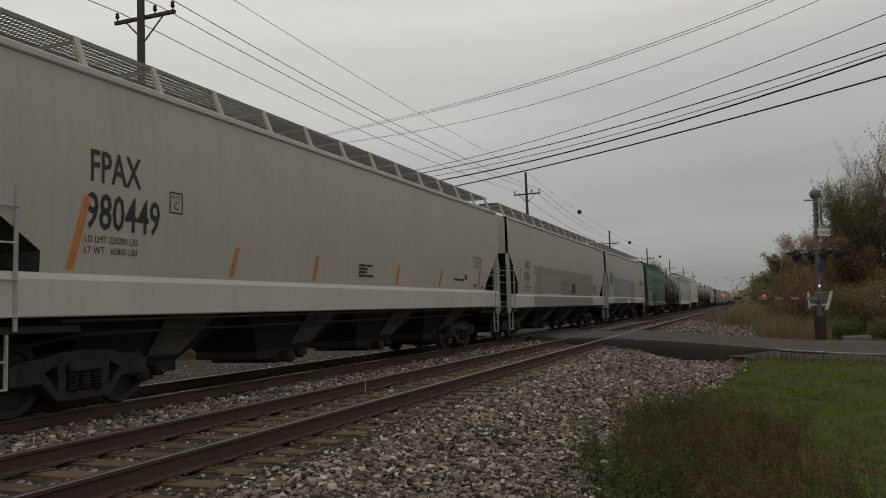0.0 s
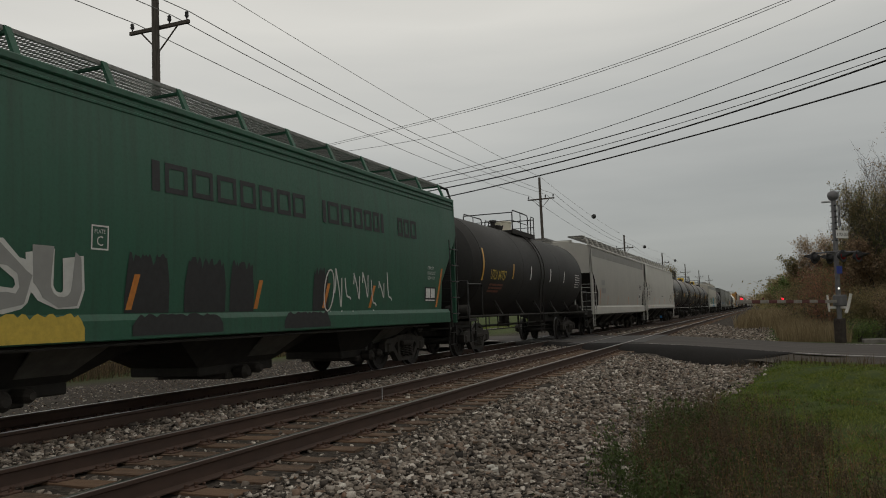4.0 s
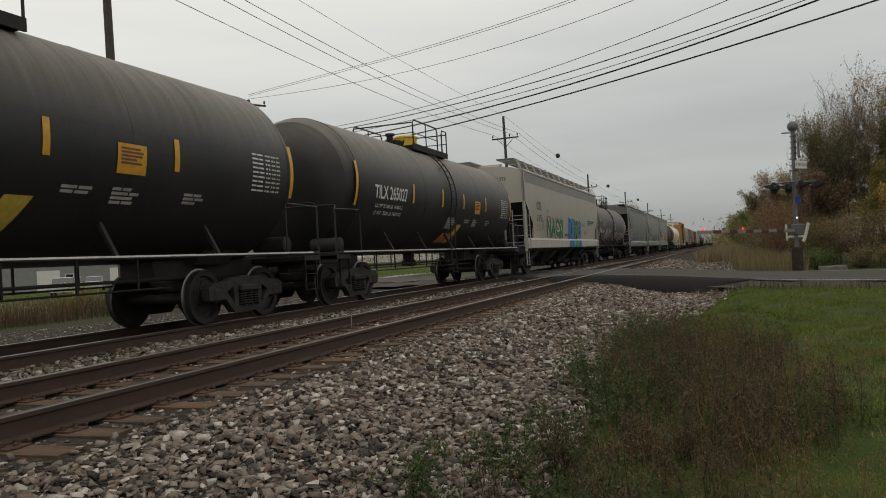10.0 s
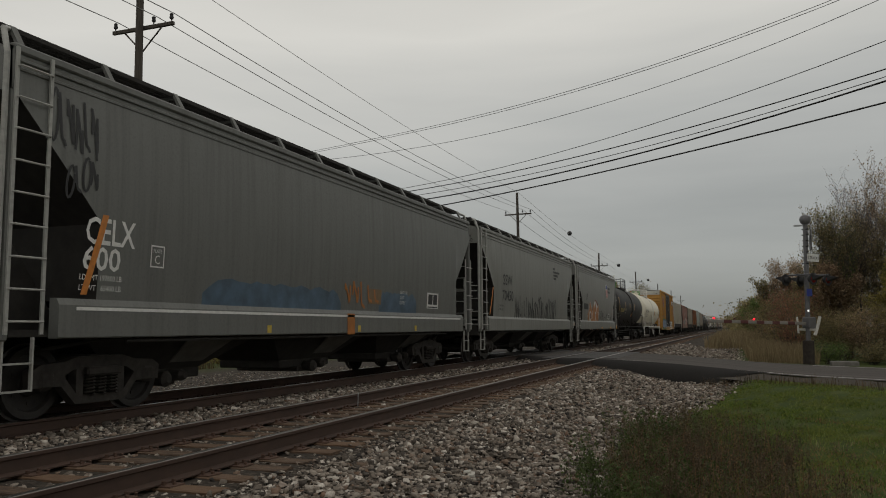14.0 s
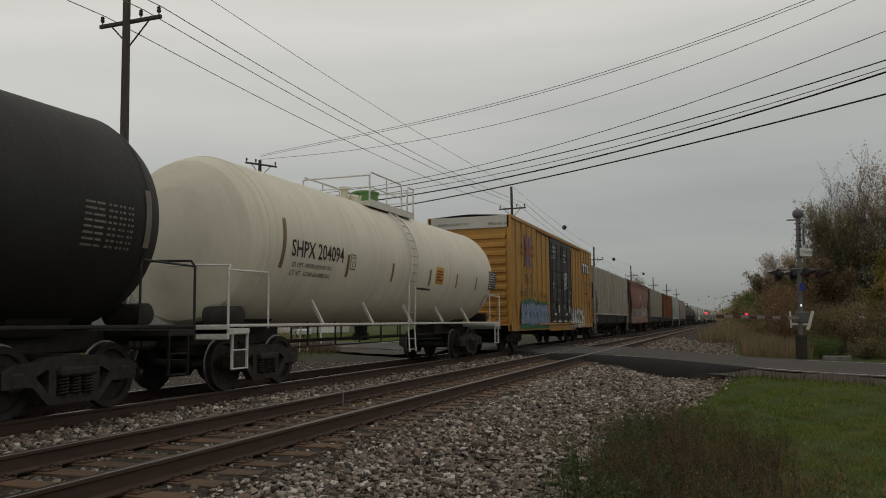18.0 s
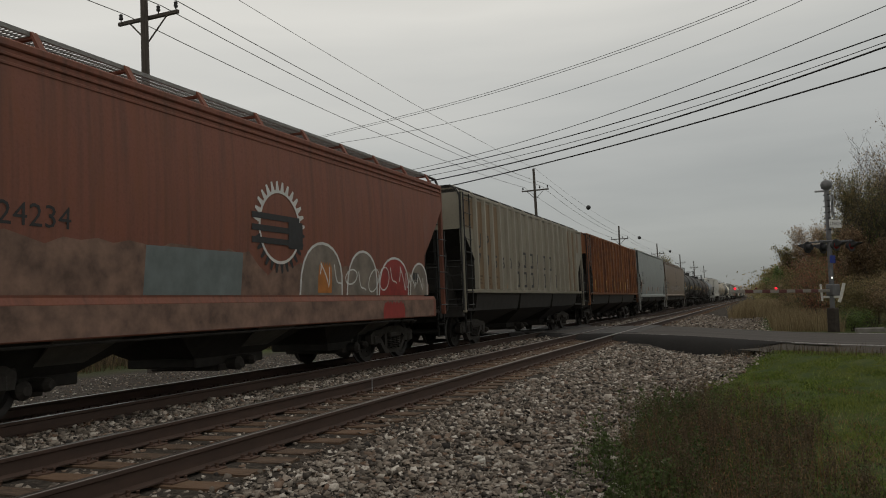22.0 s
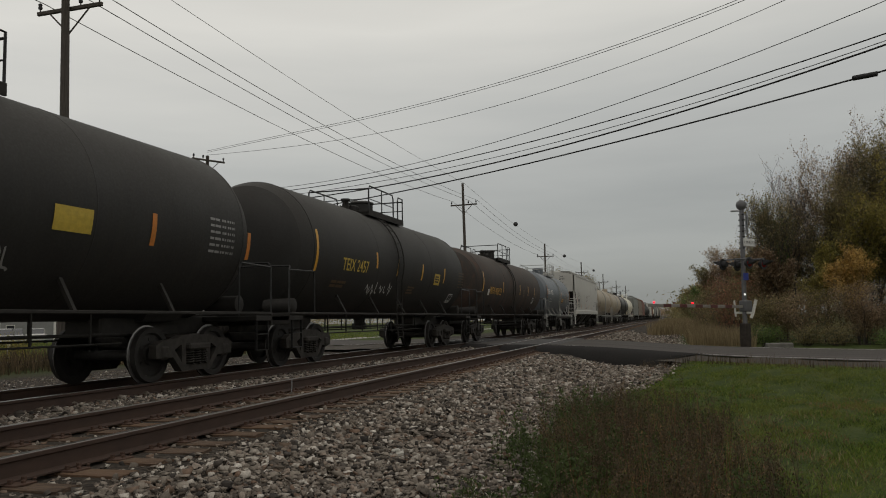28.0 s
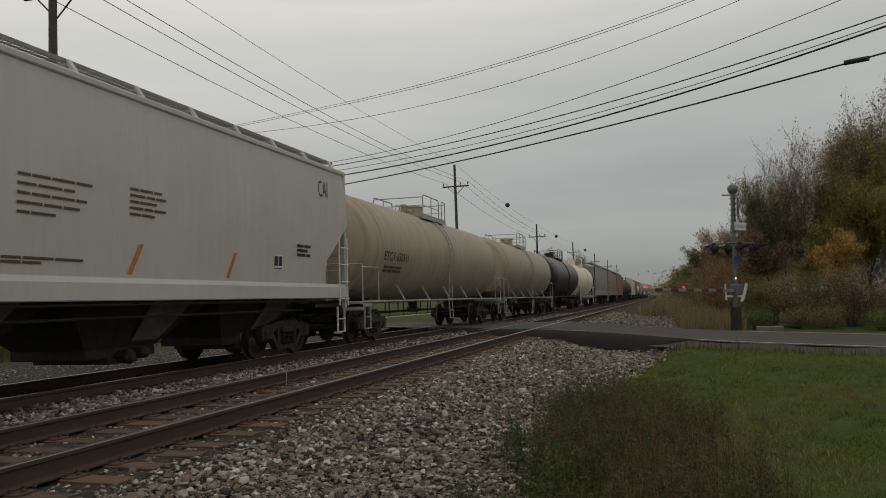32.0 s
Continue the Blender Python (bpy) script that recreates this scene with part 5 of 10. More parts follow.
    if ladder_side:
        for sx in (-1, 1):
            ld = Shape()
            arc = [(sx * (radius + 0.07) * math.sin(a), (radius + 0.07) * math.cos(a) + centre) for a in [0.66 + (math.pi / 2 + 0.3 - 0.66) * k / 9 for k in range(10)]]
            arc.append((sx * 1.52, sill_z - 0.05))
            arc.append((sx * 1.56, 0.42))
            for y in (ladder_at, ladder_at + 0.42):
                ld.tube([(x, y, z) for x, z in arc], 0.020, 5)
            ladder = part("tank_ladder", ld, RL if rail_key != "bar_black" else UN, car)
            steps = [((radius + 0.07) * math.sin(0.70 + k * 0.128), (radius + 0.07) * math.cos(0.70 + k * 0.128) + centre) for k in range(10)] + [(1.53, z) for z in (1.40, 1.15, 0.75, 0.48)]
            for x, z in steps:
                part("rung", TANK_RUNG[rail_key == "bar_black"], None, ladder, at=pose(sx * x, ladder_at + 0.21, z))
    bot = Shape().lathe([(0.72, 0.14), (1.3, 0.20)], "z", 14, 0, (0, 0, 0)).lathe([(-0.2, 0.1), (0.2, 0.1)], "x", 10, 0, (0, 0, 0.8)).bevel_box(-0.5, 0.5, -0.35, 0.35, 1.15, 1.3, 0.03)
    part("bottom_outlet", bot, UN, car, "", 35)
    if near:
        rig = Shape()
        for k in range(7):
            y = -h * 0.5 + h * k / 6
            rig.box(0.56, 0.59, y - 0.015, y + 0.015, 0.66, 1.30).box(-0.59, -0.56, y - 0.015, y + 0.015, 0.7, 1.3)
        rig.tube([(0.58, -h * 0.6, 0.66), (0.58, h * 0.6, 0.66)], 0.018, 6).tube([(0.4, -h * 0.8, 0.8), (0.4, h * 0.8, 0.8)], 0.03, 6).tube([(-0.58, -h * 0.6, 0.72), (-0.58, h * 0.6, 0.72)], 0.018, 6)
        part("brake_rigging", rig, MAT["under"], car)
    axles = running_gear(car, L, H - 1.85, near)
    CARS.append((car, (yf + yr) / 2, axles))
    return car, H, side


def boxcar(yf, yr):
    car, L = begin(yf, yr, "box_car", "tall yellow steel boxcar with black double plug doors and graffiti", "railway car")
    H, half, top, bot = L / 2, 1.60, 5.02, 0.98
    P = MAT["yellow"]
    part("body", Shape().bevel_box(-half, half, -H + 0.08, H - 0.08, bot + 0.02, top, 0.02), P, car)
    sill_y = [(-H, 0.80), (-2.6, 0.80), (-2.2, 0.72), (3.4, 0.72), (3.8, 0.80), (H, 0.80)]
    for sx in (-1, 1):
        s = Shape()
        x0, x1 = sorted((sx * (half - 0.05), sx * (half + 0.02)))
        s.add([(x, y, z) for x in (x0, x1) for y, z in sill_y] + [(x, y, 1.04) for x in (x0, x1) for y, z in sill_y], [(k, k + 1, 13 + k, 12 + k) for k in range(5)] + [(6 + k, 18 + k, 19 + k, 7 + k) for k in range(5)] + [(k, 6 + k, 7 + k, k + 1) for k in range(5)] + [(12 + k, 13 + k, 19 + k, 18 + k) for k in range(5)] + [(0, 12, 18, 6), (5, 11, 23, 17)])
        part("side_sill", s, P, car)
        q = Shape().bevel_box(*sorted((sx * (half - 0.10), sx * (half + 0.05))), -H + 0.04, H - 0.04, top - 0.06, top + 0.08, 0.02)
        part("top_chord", q, P, car)
        for y in [0.78 + 0.87 * k - H for k in range(7)] + [11.38 + 0.842 * k - H for k in range(8)]:
            r = Shape().prism([(sx * (half - 0.02), y - 0.045), (sx * (half + 0.049), y - 0.038), (sx * (half + 0.049), y + 0.038), (sx * (half - 0.02), y + 0.045)], "z", 1.02, top - 0.05)
            part("side_post", r, P, car)
        for y0 in (-2.3, 0.17):
            d = part("plug_door", Shape().bevel_box(*sorted((sx * (half - 0.02), sx * (half + 0.05))), y0, y0 + 2.42, 1.08, top - 0.12, 0.015), MAT["ink"], car, "black steel plug door with locking bars")
            b = Shape()
            for z in (1.35, 2.05, 2.75, 3.45, 4.2):
                b.bevel_box(*sorted((sx * (half + 0.04), sx * (half + 0.075))), y0 + 0.06, y0 + 2.36, z - 0.035, z + 0.035, 0.01)
            part("door_rib", b, MAT["black_dull"], d)
            b = Shape()
            for dy in (0.22, 1.2, 2.2):
                b.tube([(sx * (half + 0.085), y0 + dy, 1.15), (sx * (half + 0.085), y0 + dy, 4.7)], 0.018, 6)
            b.bevel_box(*sorted((sx * (half + 0.05), sx * (half + 0.11))), y0 + 1.05, y0 + 1.35, 1.75, 2.1, 0.02)
            part("locking_bar", b, MAT["black_dull"], d)
        tr = Shape().bevel_box(*sorted((sx * half, sx * (half + 0.10))), -4.9, 5.2, 1.0, 1.055, 0.012)
        part("door_track", tr, P, car)
        tr = Shape().bevel_box(*sorted((sx * half, sx * (half + 0.08))), -4.9, 5.2, top - 0.13, top - 0.08, 0.012)
        part("door_rail", tr, MAT["rust_red"], car)
        for sy in (-1, 1):
            st = Shape()
            ladder_shape(st, sy * (H - 0.12), sy * (H - 0.55), 1.1, 2.45, sx * (half + 0.06), 4)
            part("side_ladder", st, P, car)
            st = Shape()
            stirrup(st, sx * (half - 0.02), *sorted((sy * (H - 0.15), sy * (H - 0.55))), 0.45, 0.85)
            part("sill_step", st, MAT["under"], car)
            c = Shape().bevel_box(*sorted((sx * (half - 0.12), sx * (half + 0.03))), *sorted((sy * (H - 0.13), sy * H)), 0.80, top + 0.06, 0.015)
            part("corner_post", c, P, car)
    for sy in (-1, 1):
        e = Shape()
        zz = [1.02 + 0.315 * k for k in range(11)]
        for z in zz:
            rib = Shape().prism([(sy * (H - 0.10), z), (sy * (H - 0.01), z + 0.06), (sy * (H - 0.01), z + 0.17), (sy * (H - 0.10), z + 0.23)], "x", -1.42, 1.42)
            part("corrugation", rib, P, car)
        e.bevel_box(-1.45, 1.45, *sorted((sy * (H - 0.13), sy * (H - 0.09))), 1.0, 4.66, 0.005)
        part("end_sheet", e, P, car)
        w = Shape().bevel_box(-1.57, 1.57, *sorted((sy * (H - 0.09), sy * (H + 0.0))), 4.62, top + 0.05, 0.01)
        part("end_header", w, MAT["white"], car, "white painted band along the top of the end")
        g = Shape()
        end_ladder_shape(g, 1.5, 1.05, 1.1, 2.4, sy * (H + 0.0), sy, 4)
        g.tube([(-1.3, sy * (H + 0.08), 1.25), (1.3, sy * (H + 0.08), 1.25)], 0.016, 5)
        part("end_ladder", g, P, car)
        p = Shape().bevel_box(-1.5, 1.5, *sorted((sy * (H - 0.1), sy * (H + 0.18))), 1.0, 1.05, 0.01)
        part("end_platform", p, P, car)
    roof = Shape()
    roof.grid([[(x, y, z) for x, z in ((-half - 0.03, top + 0.05), (-0.8, top + 0.11), (0, top + 0.15), (0.8, top + 0.11), (half + 0.03, top + 0.05))] for y in (-H + 0.02, 0, H - 0.02)])
    for k in range(18):
        y = -H + 0.5 + (2 * H - 1) * k / 17
        seam = Shape().prism([(-half, top + 0.055), (0, top + 0.155), (half, top + 0.055), (half, top + 0.095), (0, top + 0.195), (-half, top + 0.095)], "y", y - 0.04, y + 0.04)
        part("roof_seam", seam, MAT["silver"], car)
    part("roof", roof, MAT["silver"], car, "galvanised ribbed roof")
    part("underframe", Shape().bevel_box(-0.4, 0.4, -H + 0.2, H - 0.2, 0.72, 1.0, 0.03).bevel_box(-1.4, 1.4, -3.2, -2.9, 0.75, 1.0, 0.02).bevel_box(-1.4, 1.4, 2.9, 3.2, 0.75, 1.0, 0.02).bevel_box(-1.1, 0.9, -1.2, -0.2, 0.55, 0.9, 0.05), MAT["under"], car)
    part("brake_wheel", BRAKE_WHEEL, None, car, at=pose(-0.9, -H - 0.1, 2.3))
    axles = running_gear(car, L, H - 2.5)
    CARS.append((car, (yf + yr) / 2, axles))

    def side(z):
        return half + 0.002
    return car, H, side


# ---- the cars, from the front of the train to its end ----
SMOOTH = dict(style="smooth", rail_key="bar_grey")
c1 = hopper(5.75, 24.3, "warm_grey", "light grey smooth-sided covered hopper with a white side sill", sill_key="white", sill=(1.20, 1.70), slope=(0.85, 1.5), opening=(2.5, 3.07), knee=(1.95, 1.74), reflect=[(1.22, .25, .9), (4.36, .3), (6.85, .3), (10.54, .3), (13.25, .3), (16.45, .23, .9)], **SMOOTH)
c2 = hopper(25.5, 44.5, "warm_grey", "light grey covered hopper with tan repainted patches", sill_key="white", sill=(1.15, 1.62), slope=(1.08, 1.4), opening=3.0, knee=(2.0, 1.8), reflect=[(1.13, .26, .85), (3.45, .3), (6.07, .3), (9.0, .3), (12.4, .3), (16.9, .3, .6)], **SMOOTH)
c3 = hopper(45.4, 63.15, "light_grey", "pale grey covered hopper with blue-grey patches and dark number boards", sill_key="white", sill=(1.24, 1.62), opening=3.05, slope=0.45, knee=2.42, panel=2.42, reflect=[(0.52, 0.36, 0.92), (5.0, 0.3), (9.9, 0.3), (15, 0.3)], **SMOOTH)
c4 = hopper(64.3, 80.35, "green", "dark green covered hopper with graffiti along its side", sill=(1.0, 1.32), chord=4.12, walk_z=4.60, gates=3, style="stepped", rail_key="bar_black", opening=3.25, slope=1.05, knee=2.0, reflect=[(1.1, 0.25, 1.0), (4.52, 0.3), (7.2, 0.3), (9.27, 0.4), (11.08, 0.45), (14.58, 0.38, 0.95)])
c5 = tank(81.5, 97.2, "black_clean", "black tank car with yellow reflector bars", dome_key="cream")
c6 = hopper(98.2, 115.4, "light_grey", "pale grey covered hopper with a dark grey roof band", sill_key="white", style="smooth", walkway="bend", sill=(0.98, 1.38), reflect=[(1.5, 0.3, 0.8), (3.6, 0.3), (6.6, 0.3), (10.2, 0.3), (13.9, 0.3)])
c7 = hopper(116.6, 134.2, "white", "clean off-white covered hopper with black lettering", sill_key="white", rail_key="bar_white", style="smooth", sill=(1.16, 1.42), walk_z=4.78, opening=3.0, slope=0.5, knee=2.4, panel=2.9, reflect=[(0.44, 0.23, 0.9), (3.69, 0.5), (6.92, 0.6), (10.11, 0.6), (13.54, 0.6)])
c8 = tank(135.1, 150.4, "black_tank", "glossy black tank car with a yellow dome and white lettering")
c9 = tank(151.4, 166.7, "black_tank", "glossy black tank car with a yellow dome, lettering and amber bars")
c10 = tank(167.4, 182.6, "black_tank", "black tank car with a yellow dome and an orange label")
c11 = hopper(183.6, 202.5, "warm_grey", "grey covered hopper with green and blue graffiti", sill_key="white", style="smooth", walkway="bend", sill=(1.09, 1.50), reflect=[(0.91, 0.37, 0.95), (3.65, 0.45), (14.6, 0.3)])
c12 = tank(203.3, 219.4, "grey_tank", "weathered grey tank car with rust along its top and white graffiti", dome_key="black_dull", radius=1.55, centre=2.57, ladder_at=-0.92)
c13 = hopper(220.35, 236.4, "dark_grey", "dark grey covered hopper with white lettering", chord=4.2, gates=3, style="stepped", opening=3.75, slope=1.35, knee=2.4, sill=(1.0, 1.46), walk_z=4.58, reflect=[(1.08, 0.28, 1.0)])
c14 = hopper(237.5, 252.4, "mid_grey", "grey covered hopper with black graffiti scrawls", chord=4.2, gates=3, style="stepped", opening=3.75, slope=1.35, knee=2.4, sill=(1.0, 1.46), walk_z=4.58, reflect=[(0.9, 0.3, 0.9)])
c15 = hopper(253.7, 267.62, "mid_grey", "grey covered hopper with a striped shield emblem and orange graffiti", chord=4.2, gates=3, style="stepped", opening=(3.75, 4.1), slope=(1.35, 1.45), knee=(2.4, 2.2), sill=(1.0, 1.46), walk_z=4.58)
c16 = tank(268.95, 285.4, "black_clean", "black tank car with yellow lettering and a green dome", dome_key="hatch_green")
c17 = tank(286.2, 302.2, "cream", "cream-white tank car with a green dome and white railings", rail_key="bar_white", dome_key="hatch_green")
c18 = boxcar(303.4, 321.5)
c19 = hopper(322.6, 338.8, "old_grey", "old light grey ribbed covered hopper with black number boards", sill=(1.45, 1.62), chord=4.3, walk_z=4.55, bulge=0.0, gates=3, belly="slopes", ribs_at=[1.25, 2.08, 2.86, 3.62, 4.34, 5.05, 5.82, 6.69, 7.58, 8.53, 9.46, 10.34, 11.18, 12.02, 12.83, 13.63, 14.35, 15.04], plate_sill=False, roof_flat=True, style="ribbed", rail_key="bar_grey", opening=3.45, slope=1.1, knee=2.5, reflect=[])
c20 = hopper(340.2, 355.5, "red", "red-brown covered hopper, scraped and tagged with white graffiti", chord=4.2, gates=3, style="stepped", rail_key="bar_black", opening=3.75, slope=1.35, knee=2.4, sill=(0.94, 1.42), walk_z=4.58)
c21 = hopper(357.0, 372.8, "buff", "buff-grey ribbed covered hopper with rust-stained panels", sill=(1.45, 1.62), chord=4.28, walk_z=4.55, bulge=0.0, gates=3, belly="slopes", ribs_at=[0.99, 1.76, 2.5, 3.25, 4.03, 4.81, 5.58, 6.47, 7.42, 8.31, 9.22, 10.1, 10.9, 11.68, 12.5, 13.3, 14.2], ribs_key="buff_post", plate_sill=False, roof_flat=True, style="ribbed", rail_key="bar_black", opening=3.3, slope=0.95, knee=2.45, reflect=[(3.94, 0.2, 0.52), (6.45, 0.2, 0.5), (9.28, 0.25, 0.5)])
c22 = hopper(374.2, 390.3, "rust_red", "rusty red ribbed covered hopper with yellow stripes", sill=(1.42, 1.58), chord=4.35, walk_z=4.5, bulge=0.0, gates=3, belly="slopes", ribs_at=[1.08, 1.73, 2.46, 3.23, 4.11, 4.95, 5.77, 6.64, 7.67, 8.62, 9.52, 10.42, 11.15, 11.99, 12.87, 13.64, 14.37, 15.02], plate_sill=False, roof_flat=True, style="ribbed", rail_key="bar_black", opening=3.45, slope=0.98, knee=2.47)
c23 = hopper(391.3, 406.8, "blue_grey", "blue-grey smooth covered hopper", sill=(1.30, 1.50), chord=4.45, walk_z=4.62, gates=3, belly="slopes", style="smooth", opening=2.95, slope=1.25, knee=2.1, reflect=[(0.82, .26, .95), (3.40, .4), (5.97, .3), (8.65, .3), (10.9, .3)])
c24 = hopper(407.7, 426.5, "tan", "faded tan covered hopper with streaks of graffiti", sill=(1.38, 1.52), chord=4.2, walk_z=4.55, gates=4, belly="slopes", style="smooth", rail_key="bar_grey", opening=3.0, slope=0.8, knee=2.3)
c25 = tank(427.7, 442.4, "black_dull", "dull black tank car with white lettering", dome_key="black_dull", radius=1.55, centre=2.57, ladder_at=-0.92)
c26 = tank(443.1, 457.8, "black_dull", "dull black tank car with yellow lettering", dome_key="black_dull", radius=1.55, centre=2.57, ladder_at=-0.92)
c27 = tank(458.9, 475.4, "brown_black", "dark brown-black tank car with orange lettering", dome_key="black_dull", radius=1.50, centre=2.46, ladder_at=-0.92)
c28 = tank(476.2, 488.6, "slate_tank", "slate blue-grey tank car with white lettering", dome_key="slate_tank", rail_key="bar_grey", radius=1.48, centre=2.46)
c29 = hopper(489.7, 507.4, "white", "off-white covered hopper with a dark sloped end and black lettering", sill_key="white", rail_key="bar_white", style="smooth", walk_z=4.54, sill=(1.22, 1.54), reflect=[(1.14, 0.32, 1.0), (4.03, 0.45), (6.89, 0.5), (9.65, 0.55), (12.3, 0.5)])
c30 = tank(508.7, 526.2, "tan_tank", "dirty cream tank car with brown streaks", rail_key="bar_grey", dome_key="tan_tank", head=0.8)
c31 = tank(527.0, 543.8, "tan_tank", "dirty tan tank car", rail_key="bar_grey", dome_key="tan_tank")
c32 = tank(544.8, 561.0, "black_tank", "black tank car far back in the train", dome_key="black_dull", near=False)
c33 = tank(561.8, 575.0, "cream", "white tank car far back in the train", rail_key="bar_white", dome_key="cream", near=False)
y_at = 576.2
for key, kind, ln in (("mid_grey", 0, 17.6), ("tan", 0, 17.2), ("red", 0, 15.6), ("black_dull", 1, 16.0), ("black_dull", 1, 16.0), ("white", 0, 18.4), ("rust_red", 0, 15.6), ("cream", 1, 15.4), ("mid_grey", 0, 17.6), ("black_dull", 1, 15.8), ("light_grey", 0, 18.0), ("tan", 0, 17.4), ("black_dull", 1, 16.0), ("old_grey", 0, 16.4), ("red", 0, 15.6)):
    if kind:
        tank(y_at, y_at + ln, key, "tank car at the far end of the train", near=False, dome_key=key, ladder_side=False)
    else:
        hopper(y_at, y_at + ln, key, "covered hopper at the far end of the train", near=False, gates=3)
    y_at += ln + 1.15


# ---- poles and wires ----
WOOD = None


def wood_material():
    m, n, l, p = mat_base("weathered_pole_wood")
    t = tex_noise(n, l, 9, 7, (3, 3, 0.25), rough=0.7)
    l.new(mixc(n, l, ramp(n, l, t.outputs["Fac"], [(0.3, (0, 0, 0)), (0.7, (1, 1, 1))]).outputs["Color"], (0.035, 0.029, 0.025), (0.11, 0.095, 0.08)), p.inputs["Base Color"])
    p.inputs["Roughness"].default_value = 0.9
    bump(n, l, p, t.outputs["Fac"], 0.5, 0.01)
    return m


WOOD = wood_material()


def utility_pole(x, y, arm_z, top_z, base=-0.55, turn=0.0, lean=(0, 0), pins=(-1.12, 0.42, 1.12), label="weathered wooden utility pole with a braced crossarm"):
    p = thing("utility_pole", label, "utility pole", "poles beside the railway", at=pose(x, y, base, lean[0], lean[1], turn))
    h = top_z - base
    part("shaft", Shape().tube([(0, 0, -0.4), (0, 0, h * 0.5), (0, 0, h)], 0.17, 12, 0, 0.11), WOOD, p)
    az = arm_z - base
    part("crossarm", Shape().bevel_box(-1.22, 1.22, 0.12, 0.22, az - 0.06, az + 0.06, 0.012), WOOD, p)
    for sx in (-1, 1):
        part("brace", Shape().tube([(sx * 0.75, 0.17, az - 0.05), (0, 0.15, az - 0.80)], 0.026, 6), WOOD, p)
    for q in pins:
        s = Shape().lathe([(az + 0.05, 0.02), (az + 0.14, 0.02), (az + 0.15, 0.055), (az + 0.20, 0.07), (az + 0.25, 0.05), (az + 0.30, 0.065), (az + 0.34, 0.03)], "z", 10, 0, (q, 0.17, 0))
        part("insulator", s, MAT["ink"], p, "dark porcelain pin insulator", 40)
    return p


def wire(name, pts, r, mat, sag=0.0, label="thin sagging overhead line wire"):
    """A wire through the given points; between each two it hangs by sag."""
    path = []
    for a, b in zip(pts, pts[1:]):
        a, b = Vector(a), Vector(b)
        for k in range(14):
            t = k / 14
            q = a.lerp(b, t)
            q.z -= 4 * sag * t * (1 - t)
            path.append(q)
    path.append(Vector(pts[-1]))
    tagged(part(name, Shape().tube(path, r, 5), mat, smooth=60), label, "wire", "overhead wires")


POLES = [(-13, -27, 11.0, 13.2), (-13, 19.7, 10.86, 13.3), (-13, 67.6, 11.2, 13.12), (-13, 111.8, 9.75, 11.56), (-13, 158, 9.9, 11.9), (-13, 206, 9.9, 12.0), (-13, 252, 10.2, 12.2), (-13, 300, 10.5, 12.45)]
for px, py, pa, pt in POLES:
    utility_pole(px, py, pa, pt, lean=(random.Random(py).uniform(-0.5, 0.5), random.Random(py + 1).uniform(-0.8, 0.4)))
for off in (-1.12, 0.42, 1.12):
    wire("line_wire", [(px + off, py + 0.17, pa + 0.34) for px, py, pa, pt in POLES], 0.015, MAT["wire_thin"], 0.55)
wire("top_wire", [(px, py, pt) for px, py, pa, pt in POLES], 0.012, MAT["wire_pale"], 0.35, "thin top wire along the pole line")
for bx, by, bz, br in ((-13.0, 91.0, 12.05, 0.27), (-13.0, 133.0, 11.35, 0.27), (-13, 182, 11.6, 0.27)):
    b = Shape().lathe([(-br, 0.03)] + [(-br * math.cos(a), br * math.sin(a)) for a in [math.pi * k / 12 for k in range(1, 12)]] + [(br, 0.03)], "y", 20, 0, (bx, by, bz))
    b.lathe([(-0.01, br + 0.004), (0.01, br + 0.004)], "y", 20, 0, (bx, by, bz))
    tagged(part("marker_ball", b, MAT["ink"], smooth=40), "dark round marker ball on the top wire", "marker ball", "marker balls")

utility_pole(6.9, 285, 9.3, 10.6, label="wooden utility pole far off beside the tracks")
# The road's own line of poles, across the tracks.
PL, PR = Vector((-25.7, 46.8, 12.2)), Vector((12.35, 27.0, 9.7))
far_pole = utility_pole(PL.x, PL.y, PL.z, PL.z + 0.35, turn=math.degrees(math.atan2(PR.y - PL.y, PR.x - PL.x)) + 90 - 180, label="wooden utility pole beside the road beyond the train")
rp = thing("utility_pole", "tall wooden road pole with a street lamp and cables", "utility pole", "poles beside the railway", at=pose(PR.x + 0.42, PR.y, -0.3, 0, -2.2, 0))
part("shaft", Shape().tube([(0, 0, -0.5), (0, 0, 6), (0, 0, 12.4)], 0.18, 14, 0, 0.13), WOOD, rp)
part("cable_guard", Shape().tube([(-0.19, -0.05, 0.2), (-0.17, -0.05, 5), (-0.15, -0.05, 9.6)], 0.035, 8), MAT["wire"], rp, "black cable run up the pole")
part("crossarm", Shape().bevel_box(-1.1, 1.1, -0.22, -0.12, 11.6, 11.72, 0.012), WOOD, rp)
for k, z in enumerate((9.9, 9.55, 9.1, 8.6)):
    part("bracket", Shape().bevel_box(-0.30, -0.08, -0.05, 0.05, z - 0.05, z + 0.05, 0.012), MAT["silver"], rp)
arm = part("lamp_arm", Shape().tube([(-0.12, 0, 8.6), (-0.16, 0, 9.1), (-0.3, 0, 9.36), (-0.45, 0.0, 9.40), (-0.58, 0, 9.25)], 0.030, 8), MAT["silver"], rp, "curved grey lamp arm", 40)
part("lamp_head", Shape().lathe([(8.78, 0.06), (8.82, 0.15), (8.93, 0.22), (9.0, 0.225), (9.08, 0.20), (9.18, 0.11), (9.3, 0.06)], "z", 18, 0, (-0.58, 0, 0)), MAT["silver"], rp, "round grey street lamp head", 40)
ID = PL - PR


def along(k, z):
    return (PR.x + ID.x * k, PR.y + ID.y * k, z)


